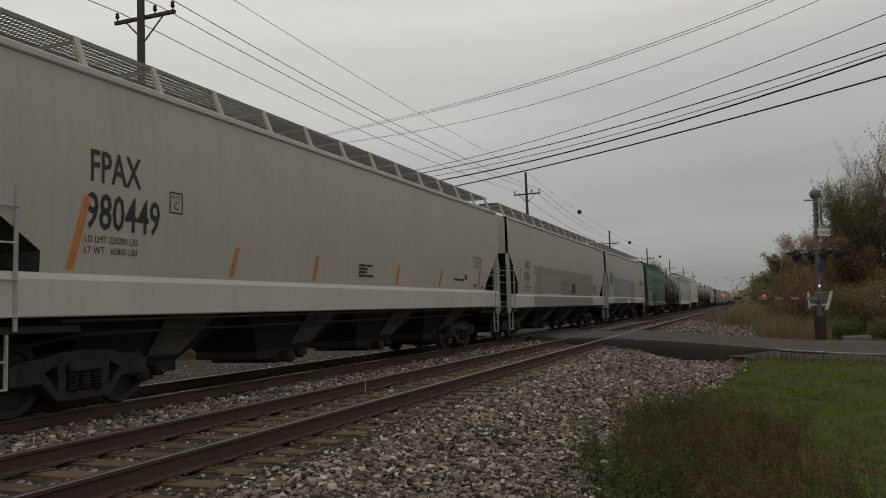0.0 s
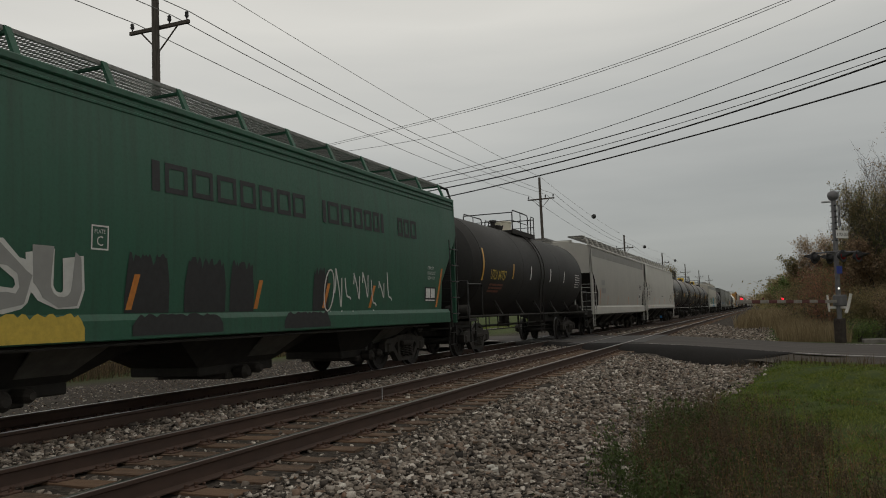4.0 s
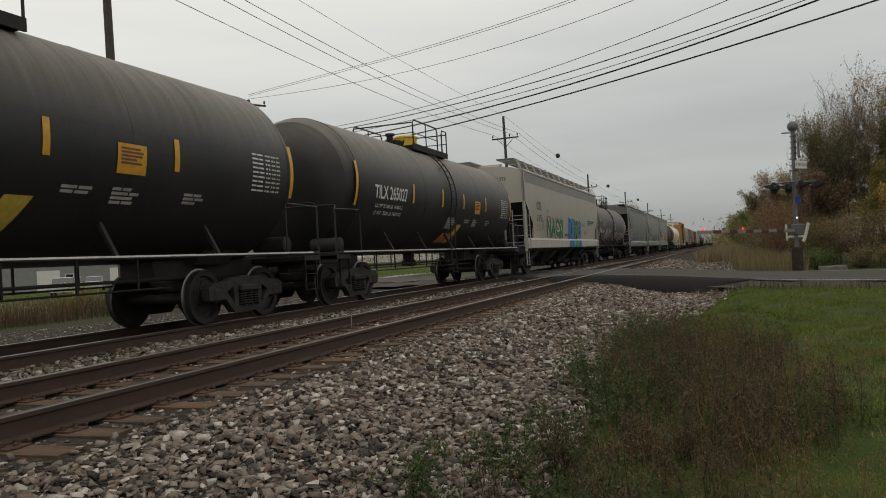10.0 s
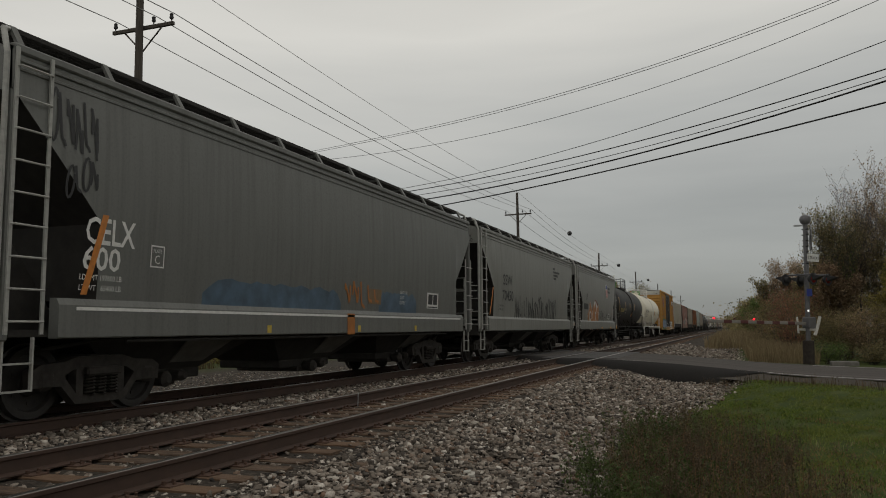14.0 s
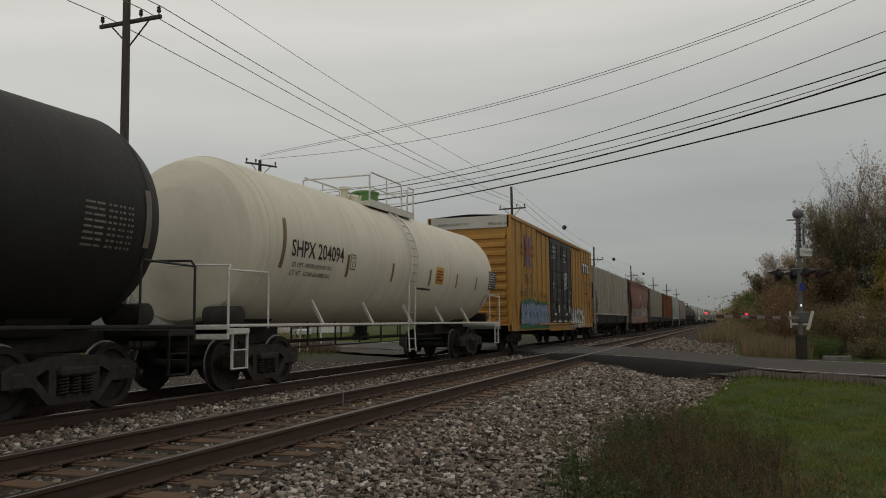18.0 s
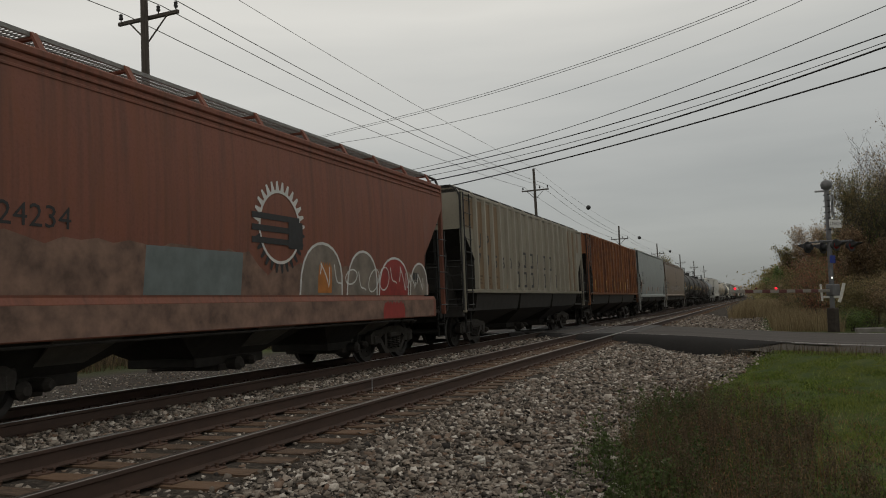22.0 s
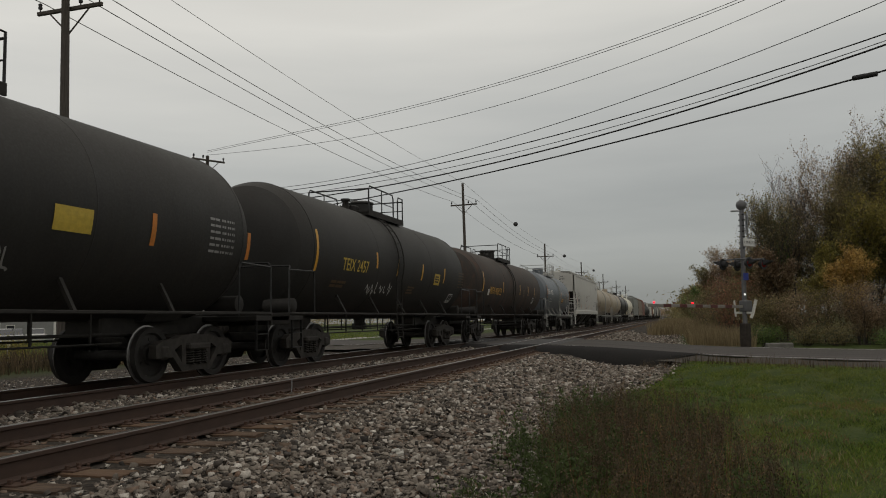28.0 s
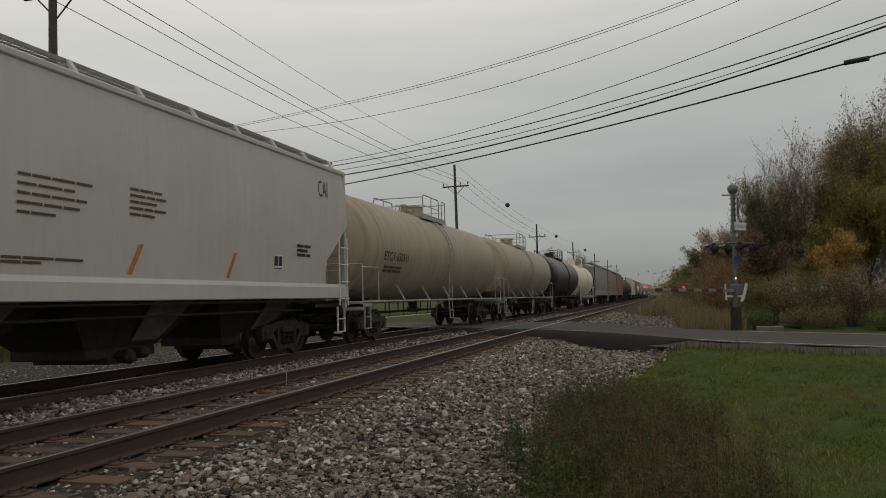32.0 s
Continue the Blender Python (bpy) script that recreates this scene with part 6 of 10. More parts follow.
HIGH_A = ((0, 12.9), (0.149, 12.14), (0.231, 11.86), (0.318, 11.76), (0.465, 11.78), (0.622, 11.98), (1, 12.9))
HIGH = (HIGH_A, tuple((k, z - 0.11) for k, z in HIGH_A), ((0, 12.4), (0.118, 11.6), (0.226, 10.95), (0.354, 10.70), (0.519, 10.74), (0.691, 11.22), (1, 12.6)))
LOW = (((0, 10.9), (0.053, 10.50), (0.173, 9.77), (0.256, 9.39), (0.354, 9.15), (0.501, 8.92), (0.69, 8.88), (1, 10.0)), ((0, 9.8), (0.054, 9.5), (0.148, 9.13), (0.287, 8.77), (0.431, 8.62), (0.69, 8.69), (1, 9.6)), ((0, 9.45), (0.054, 9.13), (0.148, 8.70), (0.274, 8.3), (0.431, 8.02), (0.69, 8.12), (1, 9.0)), ((0, 8.6), (0.045, 8.38), (0.2, 8.0), (0.355, 7.74), (0.519, 7.58), (0.69, 7.53), (1, 8.0)), ((0, 9.6), (0.05, 9.25), (0.2, 8.68), (0.43, 8.32), (0.69, 8.40), (1, 9.3)))


def hang(pts, n=26):
    """The sagging curve that best follows places along the span."""
    c = np.polyfit([k for k, z in pts], [z for k, z in pts], 3)
    lo, hi = pts[0][0], pts[-1][0]
    return [along(k, float(np.polyval(c, k))) for k in np.linspace(lo, hi, n)]


for n, pts in enumerate(HIGH):
    tagged(part("high_wire", Shape().tube(hang(pts), 0.012, 5), MAT["wire_dark"], smooth=60), "thin power wire slung across the tracks", "wire", "overhead wires")
for n, pts in enumerate(LOW):
    tagged(part("cable", Shape().tube(hang(pts), (0.014, 0.022, 0.032, 0.030, 0.014)[n], 6), MAT["wire"], smooth=60), "black cable slung across the tracks beside the road", "cable", "overhead wires")
sp = hang(LOW[3], 101)[4]
dirv = Vector((ID.x, ID.y, 0.9)).normalized()
tagged(part("splice_case", Shape().tube([Vector(sp) - dirv * 0.36, Vector(sp) - dirv * 0.33, Vector(sp) + dirv * 0.33, Vector(sp) + dirv * 0.36], 0.085, 12), MAT["wire"], smooth=40), "black splice case hung on a cable", "cable splice")


# ---- the crossing signal ----
def crossing_signal(x, y, z):
    ang = math.degrees(math.atan2(ROAD_D.y, ROAD_D.x))
    s = thing("crossing_signal", "grey level-crossing mast with crossbuck, red lamps and a lowered gate", "crossing signal", at=pose(x, y, z, 0, 1.3, 0) @ pose(0, 0, 0, 0, 0, ang))
    # In this frame +x runs along the road away from the tracks, +y across it.
    part("foundation", Shape().bevel_box(-0.15, 0.15, -0.15, 0.15, -0.4, 0.75, 0.03), plain("foundation_rust", (0.045, 0.036, 0.030), 0.9, 0.1, 0.4, 8), s, "dark stained mast base")
    part("mast", Shape().tube([(0, 0, 0.2), (0, 0, 5.05)], 0.085, 16), MAT["mast"], s, "", 40)
    bell = Shape().lathe([(4.99, 0.09), (5.06, 0.17), (5.18, 0.20), (5.28, 0.17), (5.34, 0.09), (5.36, 0.03)], "z", 20)
    part("bell", bell, MAT["mast"], s, "round grey bell housing on top of the mast", 40)
    part("bracket", Shape().tube([(0, 0, 4.96), (-0.5, 0.05, 5.0)], 0.035, 8), MAT["silver"], s)
    for k in range(7):
        part("rung", Shape().tube([(-0.11, -0.05, 3.55 + 0.21 * k), (0.15, -0.05, 3.55 + 0.21 * k)], 0.022, 6), MAT["ink"], s)
    cb = part("crossbuck", Shape().bevel_box(0.10, 0.13, 0.05, 0.13, 4.05, 4.8, 0.01), MAT["silver"], s)
    for a in (-45, 45):
        bl = Shape().bevel_box(-0.008, 0.008, -0.61, 0.61, -0.115, 0.115, 0.006)
        o = part("blade", bl, MAT["mast"], cb, "white crossbuck blade", at=pose(0.16, 0.10, 4.40, 0, 0, 32) @ Matrix.Rotation(radians(a), 4, "X"))
        t = Shape()
        uv, fs = lettering("RAILROAD" if a > 0 else "CROSSING", 0.15, 1.0, 1.05)
        w = max(u for u, v in uv)
        t.add([(0.014, u - w / 2, v - 0.055) for u, v in uv], fs)
        t.add([(-0.014, w / 2 - u, v - 0.055) for u, v in uv], fs)
        part("lettering", t, MAT["chalk"], o).matrix_basis = Matrix.Identity(4)
    pl = part("track_count_sign", Shape().bevel_box(0.15, 0.165, -0.16, 0.50, 3.62, 3.90, 0.005), MAT["chalk"], s, "white plate that counts the tracks")
    uv, fs = lettering("2 TRACKS", 0.14, 1.0)
    part("lettering", Shape().add([(0.169, u - 0.14, v + 3.71) for u, v in uv], fs).add([(0.146, 0.48 - u, v + 3.71) for u, v in uv], fs), MAT["ink"], pl)
    part("lamp_arm", Shape().tube([(0, -0.55, 3.12), (0, 0.55, 3.12)], 0.04, 10).tube([(-0.62, 0.35, 3.12), (0.62, 0.35, 3.12)], 0.03, 8).tube([(-0.62, -0.35, 3.12), (0.62, -0.35, 3.12)], 0.03, 8), MAT["mast"], s)
    for sx in (-1, 1):
        for sy in (-0.42, 0.42):
            lp = part("flasher", Shape().lathe([(sx * 0.40, 0.10), (sx * 0.45, 0.12), (sx * 0.56, 0.13)], "x", 18, 0, (0, sy, 2.95)), MAT["ink"], s, "black flasher head with hood and backing disc", 40)
            part("backing", Shape().lathe([(sx * 0.555, 0.215), (sx * 0.57, 0.22), (sx * 0.58, 0.215)], "x", 26, 0, (0, sy, 2.95)), MAT["ink"], lp, "", 40)
            part("hood", Shape().prism([(sx * 0.57, 2.88), (sx * 0.57, 3.09), (sx * 0.92, 3.05), (sx * 0.92, 3.02)], "y", sy - 0.11, sy + 0.11), MAT["ink"], lp)
            part("lens", Shape().lathe([(sx * 0.575, 0.14), (sx * 0.60, 0.12), (sx * 0.612, 0.05)], "x", 18, 0, (0, sy, 2.95)), plain("unlit_red_lens", (0.16, 0.01, 0.012), 0.2, 0, 0.1), lp, "dark red unlit lens", 40)
    part("crossing_id_plate", Shape().bevel_box(0.09, 0.105, -0.15, 0.15, 2.35, 2.62, 0.005), MAT["sign_blue"], s, "small blue information plate")
    part("mechanism", Shape().bevel_box(-0.17, 0.17, -0.12, 0.26, 1.18, 1.60, 0.04), MAT["mast"], s, "dark gate mechanism box")
    cw = Shape().tube([(0.30, -0.05, 0.95), (0.34, 0.0, 1.1), (0.46, 0.05, 1.62)], 0.055, 8).tube([(-0.36, -0.05, 1.0), (-0.44, 0.0, 1.6)], 0.035, 8).bevel_box(-0.40, 0.34, -0.03, 0.03, 1.10, 1.18, 0.01)
    part("counterweight", cw, MAT["bar_white"], s, "white counterweight arms beside the mechanism")
    part("mast_lamp", Shape().lathe([(1.78, 0.015), (1.82, 0.035), (1.86, 0.015)], "z", 12, 0, (0.12, -0.12, 0)), MAT["lamp_white"], s, "small white lit lamp", 40)
    # The gate arm reaches across the road.
    arm = part("gate_arm", Shape().bevel_box(-0.025, 0.025, -5.15, -0.1, -0.055, 0.055, 0.01), MAT["gate_white"], s, "red and white striped gate arm, lowered", at=pose(0.0, 0, 1.36) @ Matrix.Rotation(radians(-0.3), 4, "X"))
    for k in range(5):
        y0 = -0.75 - 0.82 * k
        part("stripe", Shape().bevel_box(-0.028, 0.028, y0 - 0.40, y0, -0.057, 0.057, 0.008), MAT["gate_red"], arm, "red reflective stripe")
    for y0, on in ((-4.87, True), (-3.87, False), (-2.9, True)):
        part("gate_lamp", Shape().lathe([(-0.03, 0.02), (-0.025, 0.030), (0.025, 0.030), (0.03, 0.02)], "x", 14, 0, (0, y0, 0.10)), MAT["lamp_red"] if on else plain("unlit_lamp", (0.10, 0.012, 0.012), 0.3, 0, 0.1), arm, "red gate lamp, lit" if on else "red gate lamp, unlit", 40)
    return s


crossing_signal(7.06, 31.5, -0.19)
slab = Shape().bevel_box(7.7, 8.6, 30.8, 31.2, -0.35, -0.16, 0.03)
tagged(part("concrete_slab", slab, plain("old_concrete", (0.17, 0.16, 0.145), 0.9, 0, 0.25, 6)), "low grey concrete slab on the road's verge", "slab")


# ---- plants ----
def leaf_quads(pos, size, rng, flat=0.35):
    """Small diamond leaves with their own turns at the given places."""
    n = len(pos)
    a, b = rng.uniform(0, 6.283, n), rng.uniform(-1.2, 1.2, n)
    u = np.stack([np.cos(a) * np.cos(b), np.sin(a) * np.cos(b), np.sin(b)], -1)
    w = np.stack([-np.sin(a), np.cos(a), rng.uniform(-0.6, 0.6, n)], -1)
    w /= np.linalg.norm(w, axis=1)[:, None]
    s = size[:, None]
    v = np.stack([pos - u * s, pos + w * s * 0.5, pos + u * s, pos - w * s * 0.5], 1)
    return v.reshape(-1, 3), np.arange(4 * n).reshape(n, 4)


BARK = plain("grey_brown_bark", (0.085, 0.074, 0.066), 0.95, 0, 0.4, 7)


def branching(rng, height, spread, trunk_r, levels=3, forks=5, lift=0.55):
    """Limbs of a tree as tapered tubes, and the tips where leaves can sit."""
    s, tips = Shape(), []

    def grow(p, d, length, r, level):
        pts, q, v = [p.copy()], p.copy(), d.copy()
        n = 5 if level else 3
        for k in range(n):
            v = (v + Vector((rng.uniform(-0.16, 0.16), rng.uniform(-0.16, 0.16), rng.uniform(0, 0.12)))).normalized()
            q = q + v * length / n
            pts.append(q.copy())
            if level > 0 and k >= 1:
                for _ in range(max(1, forks // 3)):
                    az, el = rng.uniform(0, 6.283), rng.uniform(0.15, 0.9)
                    side = Vector((math.cos(az) * spread, math.sin(az) * spread, el * lift * 1.6)).normalized()
                    grow(q, (v * 0.5 + side).normalized(), length * rng.uniform(0.42, 0.66), r * 0.42 * (1 - 0.1 * k), level - 1)
            if level <= 1:
                tips.append(q.copy())
            if level == 0:
                for _ in range(1 if k < 2 else 2):
                    twig = (v + Vector((rng.uniform(-0.9, 0.9), rng.uniform(-0.9, 0.9), rng.uniform(-0.1, 0.7)))).normalized() * length * rng.uniform(0.2, 0.5)
                    s.tube([q, q + twig], 0.006, 3, 0, 0.003)
                    tips.append(q + twig)
        s.tube(pts, max(r, 0.010), 8 if level == levels else 4 if level > 1 else 3, 0, max(r * 0.3, 0.006))

    grow(Vector((0, 0, -0.3)), Vector((0, 0, 1)), height * 0.72, trunk_r, levels)
    return s, tips


def tree(x, y, z, height, spread, leaf_mat, leaves, seed, label, leaf=0.11, levels=3, forks=5, trunk_r=0.13, crown_from=0.25, scatter=0.17, slim=0.68, name="tree", group="trees beyond the road"):
    rng = random.Random(seed)
    t = thing(name, label, name.replace("_", " "), group, at=pose(x, y, z, 0, 0, rng.uniform(0, 360)))
    s, tips = branching(rng, height, spread, trunk_r, levels, forks)
    k = height / max(q.z for q in tips)
    s.v = [(a * k * slim, b * k * slim, c * k) for a, b, c in s.v]
    tips = [Vector((q.x * k * slim, q.y * k * slim, q.z * k)) for q in tips]
    leaf, leaves = leaf * 0.47, int(leaves * 2.4)
    part("trunk", s, BARK, t, "", 50)
    if leaves:
        nr = np.random.default_rng(seed)
        tp = np.array([tuple(q) for q in tips if q.z > height * crown_from])
        pos = tp[nr.integers(0, len(tp), leaves)] + nr.normal(0, scatter * 0.6, (leaves, 3))
        v, f = leaf_quads(pos, nr.uniform(0.6, 1.2, leaves) * leaf, nr)
        part("crown", stuff_mesh("crown", v, f, [leaf_mat]), None, t)["kind"] = "stuff"
    return t


LEAF = dict(
    brown=leafy("leaves_dry_brown", [(0, (0.158, 0.108, 0.075)), (0.5, (0.285, 0.195, 0.128)), (1, (0.465, 0.352, 0.217))]),
    olive=leafy("leaves_olive", [(0, (0.090, 0.096, 0.050)), (0.5, (0.190, 0.176, 0.086)), (1, (0.350, 0.275, 0.135))]),
    yellow=leafy("leaves_yellow_green", [(0, (0.125, 0.140, 0.042)), (0.5, (0.260, 0.240, 0.068)), (1, (0.440, 0.345, 0.100))]),
    green=leafy("leaves_dark_green", [(0, (0.068, 0.117, 0.042)), (0.5, (0.135, 0.204, 0.066)), (1, (0.240, 0.294, 0.096))]),
    red=leafy("leaves_russet", [(0, (0.158, 0.083, 0.068)), (0.5, (0.277, 0.138, 0.099)), (1, (0.435, 0.225, 0.138))]),
    gold=leafy("leaves_gold", [(0, (0.300, 0.195, 0.068)), (0.5, (0.510, 0.330, 0.112)), (1, (0.705, 0.510, 0.180))]),
)

# Tall trees and thicket on the far side of the road.
tree(10.3, 42, -0.3, 9.2, 0.62, LEAF["brown"], 900, 1, "nearly bare tree with fine grey branches", 0.10, 3, 7, 0.12)
tree(11.4, 44, -0.3, 9.9, 0.6, LEAF["brown"], 1700, 2, "half-bare autumn tree with thin brown leaves", 0.11, 3, 7, 0.13)
tree(13.6, 42.5, -0.3, 11.5, 0.6, LEAF["olive"], 6500, 3, "tall autumn tree with olive-brown leaves", 0.13, 3, 6, 0.16)
tree(12.3, 46, -0.3, 11.7, 0.65, LEAF["brown"], 4200, 4, "tall autumn tree with browning leaves", 0.13, 3, 6, 0.15)
tree(17.0, 41, -0.3, 14.0, 0.7, LEAF["gold"], 3800, 5, "tall sparse tree with pale yellow leaves", 0.12, 3, 6, 0.17)
tree(19.5, 38, -0.3, 14.0, 0.7, LEAF["olive"], 5200, 6, "tall autumn tree with olive leaves", 0.13, 3, 6, 0.17)
tree(15.0, 46.5, -0.3, 10.2, 0.6, LEAF["olive"], 5200, 16, "autumn tree with thinning olive leaves", 0.13, 3, 6, 0.15)
tree(9.0, 43.5, -0.3, 7.0, 0.6, LEAF["green"], 4200, 27, "slender tree with dark green leaves", 0.11, 3, 6, 0.10, 0.3)
tree(9.7, 41.0, -0.3, 7.4, 0.55, LEAF["olive"], 3600, 28, "slender tree with dull olive leaves", 0.11, 3, 6, 0.10, 0.3)
tree(9.2, 46.5, -0.3, 4.6, 0.7, LEAF["olive"], 3800, 7, "small tree with dull green leaves", 0.11, 3, 5, 0.10)
tree(10.9, 38.6, -0.3, 5.4, 0.85, LEAF["yellow"], 5200, 8, "bushy young tree with yellow-green leaves", 0.12, 3, 6, 0.07, 0.1)
tree(13.1, 39.0, -0.3, 7.0, 0.8, LEAF["yellow"], 5200, 9, "leafy tree with green and yellow leaves", 0.13, 3, 6, 0.10, 0.08)
tree(14.9, 37.6, -0.3, 7.0, 0.85, LEAF["yellow"], 7200, 10, "bushy tree turning yellow-green", 0.13, 3, 6, 0.09, 0.08)
tree(17.6, 35.5, -0.3, 6.6, 0.85, LEAF["green"], 7200, 11, "leafy bushy tree with dark green leaves", 0.13, 3, 6, 0.09, 0.06)
tree(8.8, 60, -0.3, 6.2, 0.95, LEAF["brown"], 8500, 12, "rounded tree with grey-brown autumn leaves", 0.15, 3, 6, 0.12, 0.2, slim=1.05)
tree(7.9, 63, -0.3, 5.0, 0.95, LEAF["olive"], 6500, 17, "rounded tree with dull olive leaves", 0.15, 3, 6, 0.12, 0.1, slim=1.0)
tree(9.9, 57, -0.3, 5.6, 0.95, LEAF["olive"], 6500, 18, "rounded tree with dull olive leaves", 0.15, 3, 6, 0.12, 0.1, slim=1.0)
tree(10.6, 66, -0.3, 7.0, 0.9, LEAF["brown"], 5600, 13, "rounded tree with brown autumn leaves", 0.16, 3, 6, 0.12, 0.2)
tree(6.6, 78, -0.3, 4.0, 0.95, LEAF["green"], 5200, 14, "dark evergreen shrub beside the tracks", 0.15, 3, 6, 0.08, 0.02)
tree(8.6, 74, -0.3, 4.6, 0.95, LEAF["gold"], 2600, 15, "small tree with golden leaves", 0.15, 3, 6, 0.08, 0.05)
for k, (x, y, h, key, lab) in enumerate(((9.6, 47, 4.4, "brown", "thin half-bare tree in the thicket"), (11.0, 47.5, 8.2, "olive", "slim olive-leaved tree in the thicket"), (12.0, 41.0, 8.0, "olive", "slim olive-leaved tree in the thicket"), (14.3, 44.8, 11.8, "olive", "tall tree with olive-brown leaves"), (16.0, 39.0, 9.0, "yellow", "tree turning yellow-green in the thicket"), (18.2, 42.0, 13.0, "brown", "tall tree with browning leaves"), (9.3, 40.4, 4.4, "brown", "brown young tree in the thicket"), (12.0, 37.4, 4.2, "gold", "tawny young tree in the thicket"), (7.8, 53, 3.6, "olive", "small olive-leaved tree in the thicket"), (20.5, 34.0, 9.5, "olive", "tall olive-leaved tree beside the road"))):
    tree(x, y, -0.3, h, 0.75, LEAF[key], 5600, 300 + k, lab, 0.13, 3, 6, 0.10, 0.1)
# A lone tree and woods far off to the left of the line.
tree(-19, 176, -0.5, 12.3, 0.95, LEAF["olive"], 6500, 21, "rounded tree far off beyond the poles", 0.30, 3, 6, 0.2, 0.12, 0.8, group="far trees")
tree(-14.5, 188, -0.5, 11.8, 0.95, LEAF["olive"], 5000, 22, "rounded tree far off beyond the poles", 0.30, 3, 6, 0.2, 0.12, 0.8, group="far trees")
for k, (x, y, h, key, lab) in enumerate(((7.6, 92, 4.6, "olive", "dull olive tree far along the railway"), (6.9, 108, 4.0, "green", "dark evergreen shrub far along the tracks"), (8.6, 120, 6.0, "brown", "brown autumn tree far along the tracks"), (7.2, 140, 5.0, "olive", "dull olive tree far along the railway"), (9.0, 165, 6.5, "brown", "brown autumn tree far along the tracks"), (7.8, 200, 6.0, "olive", "dull olive tree far along the railway"))):
    tree(x, y, -0.4, h, 0.95, LEAF[key], 3000, 330 + k, lab, 0.30, 2, 8, 0.12, 0.05, 0.5, 1.0, group="far trees")
tree(-27.5, 43.5, -0.5, 11.3, 0.7, LEAF["gold"], 5200, 23, "yellowing tree behind the train", 0.14, 3, 6, 0.16, 0.3, group="far trees")


def shrub(x, y, z, height, width, leaf_mat, leaves, seed, label, leaf=0.08, name="shrub", group="thicket beyond the road"):
    rng = random.Random(seed)
    t = thing(name, label, name, group, at=pose(x, y, z, 0, 0, rng.uniform(0, 360)))
    s, tips = Shape(), []
    for k in range(11):
        a, lean = rng.uniform(0, 6.283), rng.uniform(0.1, 0.55) * width / height
        q, v, pts = Vector((rng.uniform(-0.15, 0.15) * width, rng.uniform(-0.15, 0.15) * width, -0.2)), Vector((math.cos(a) * lean, math.sin(a) * lean, 1)), []
        for i in range(6):
            pts.append(q.copy())
            v = (v + Vector((rng.uniform(-0.2, 0.2), rng.uniform(-0.2, 0.2), 0))).normalized()
            q = q + v * height * rng.uniform(0.7, 1.05) / 5
            if i > 0:
                tips.append(q.copy())
                for _ in range(1 + i % 2):
                    b = q + Vector((rng.uniform(-1, 1) * width * 0.25, rng.uniform(-1, 1) * width * 0.25, rng.uniform(0, 0.2) * height))
                    s.tube([q, b], 0.008, 3, 0, 0.003)
                    tips.append(b)
        s.tube(pts, 0.018, 4, 0, 0.005)
    leaf, leaves = leaf * 0.56, int(leaves * 2.1)
    part("woody_stem", s, BARK, t)["kind"] = "stuff"
    nr = np.random.default_rng(seed)
    tp = np.array([tuple(q) for q in tips])
    pos = tp[nr.integers(0, len(tp), leaves)] + nr.normal(0, 0.11 * width, (leaves, 3)) * (1, 1, 0.7)
    pos[:, 2] = np.maximum(pos[:, 2], 0.02)
    v, f = leaf_quads(pos, nr.uniform(0.6, 1.2, leaves) * leaf, nr)
    part("foliage", stuff_mesh("foliage", v, f, [leaf_mat]), None, t)["kind"] = "stuff"
    return t


r = random.Random(11)
for k in range(15):
    x = 8.3 + k * 0.85 + r.uniform(-0.3, 0.3)
    y = 37.2 - 0.42 * (x - 8) + r.uniform(-0.7, 0.7)
    kind = r.choice(["brown", "brown", "red", "olive", "brown"])
    shrub(x, y, -0.3, r.uniform(1.3, 2.2), r.uniform(1.5, 2.3), LEAF[kind], 2600, 100 + k, {"red": "russet autumn thicket on the verge", "brown": "dry brown thicket on the verge", "olive": "olive-brown autumn thicket on the verge"}[kind], 0.075)
for k in range(9):
    x = 8.1 + k * 1.25 + r.uniform(-0.3, 0.3)
    shrub(x, 34.9 - 0.70 * (x - 8.0) + r.uniform(-0.2, 0.2), -0.28, r.uniform(0.5, 0.9), r.uniform(1.1, 1.6), LEAF["olive" if k % 3 else "green"], 1500, 140 + k, "low olive-green undergrowth along the road" if k % 3 else "low dark green undergrowth along the road", 0.06)
for k in range(14):
    x, y = 6.8 + r.uniform(0, 3.5), 41 + k * 2.6 + r.uniform(-1, 1)
    shrub(x, y, -0.35, r.uniform(1.6, 3.2), r.uniform(1.8, 2.8), LEAF[r.choice(["olive", "red", "brown", "olive", "brown"])], 1700, 170 + k, "mixed autumn thicket beside the tracks", 0.10)
for k in range(10):
    x, y = 11.5 + k * 1.5 + r.uniform(-0.5, 0.5), 47.5 - 0.5 * k + r.uniform(-1, 1)
    shrub(x, y, -0.35, r.uniform(3.6, 5.6), r.uniform(2.8, 3.8), LEAF[r.choice(["olive", "brown"])], 3200, 240 + k, "tangled autumn brush behind the trees", 0.11)
for k in range(12):
    x, y = -17.5 + r.uniform(-1.5, 1.5), 6 + k * 2.9 + r.uniform(-1, 1)
    shrub(x, y, -0.5, r.uniform(0.7, 1.4), r.uniform(1.4, 2.4), LEAF["brown" if k % 3 else "yellow"], 1300, 200 + k, "low dry brush on the gravel strip behind the train", 0.07, group="brush behind the train")


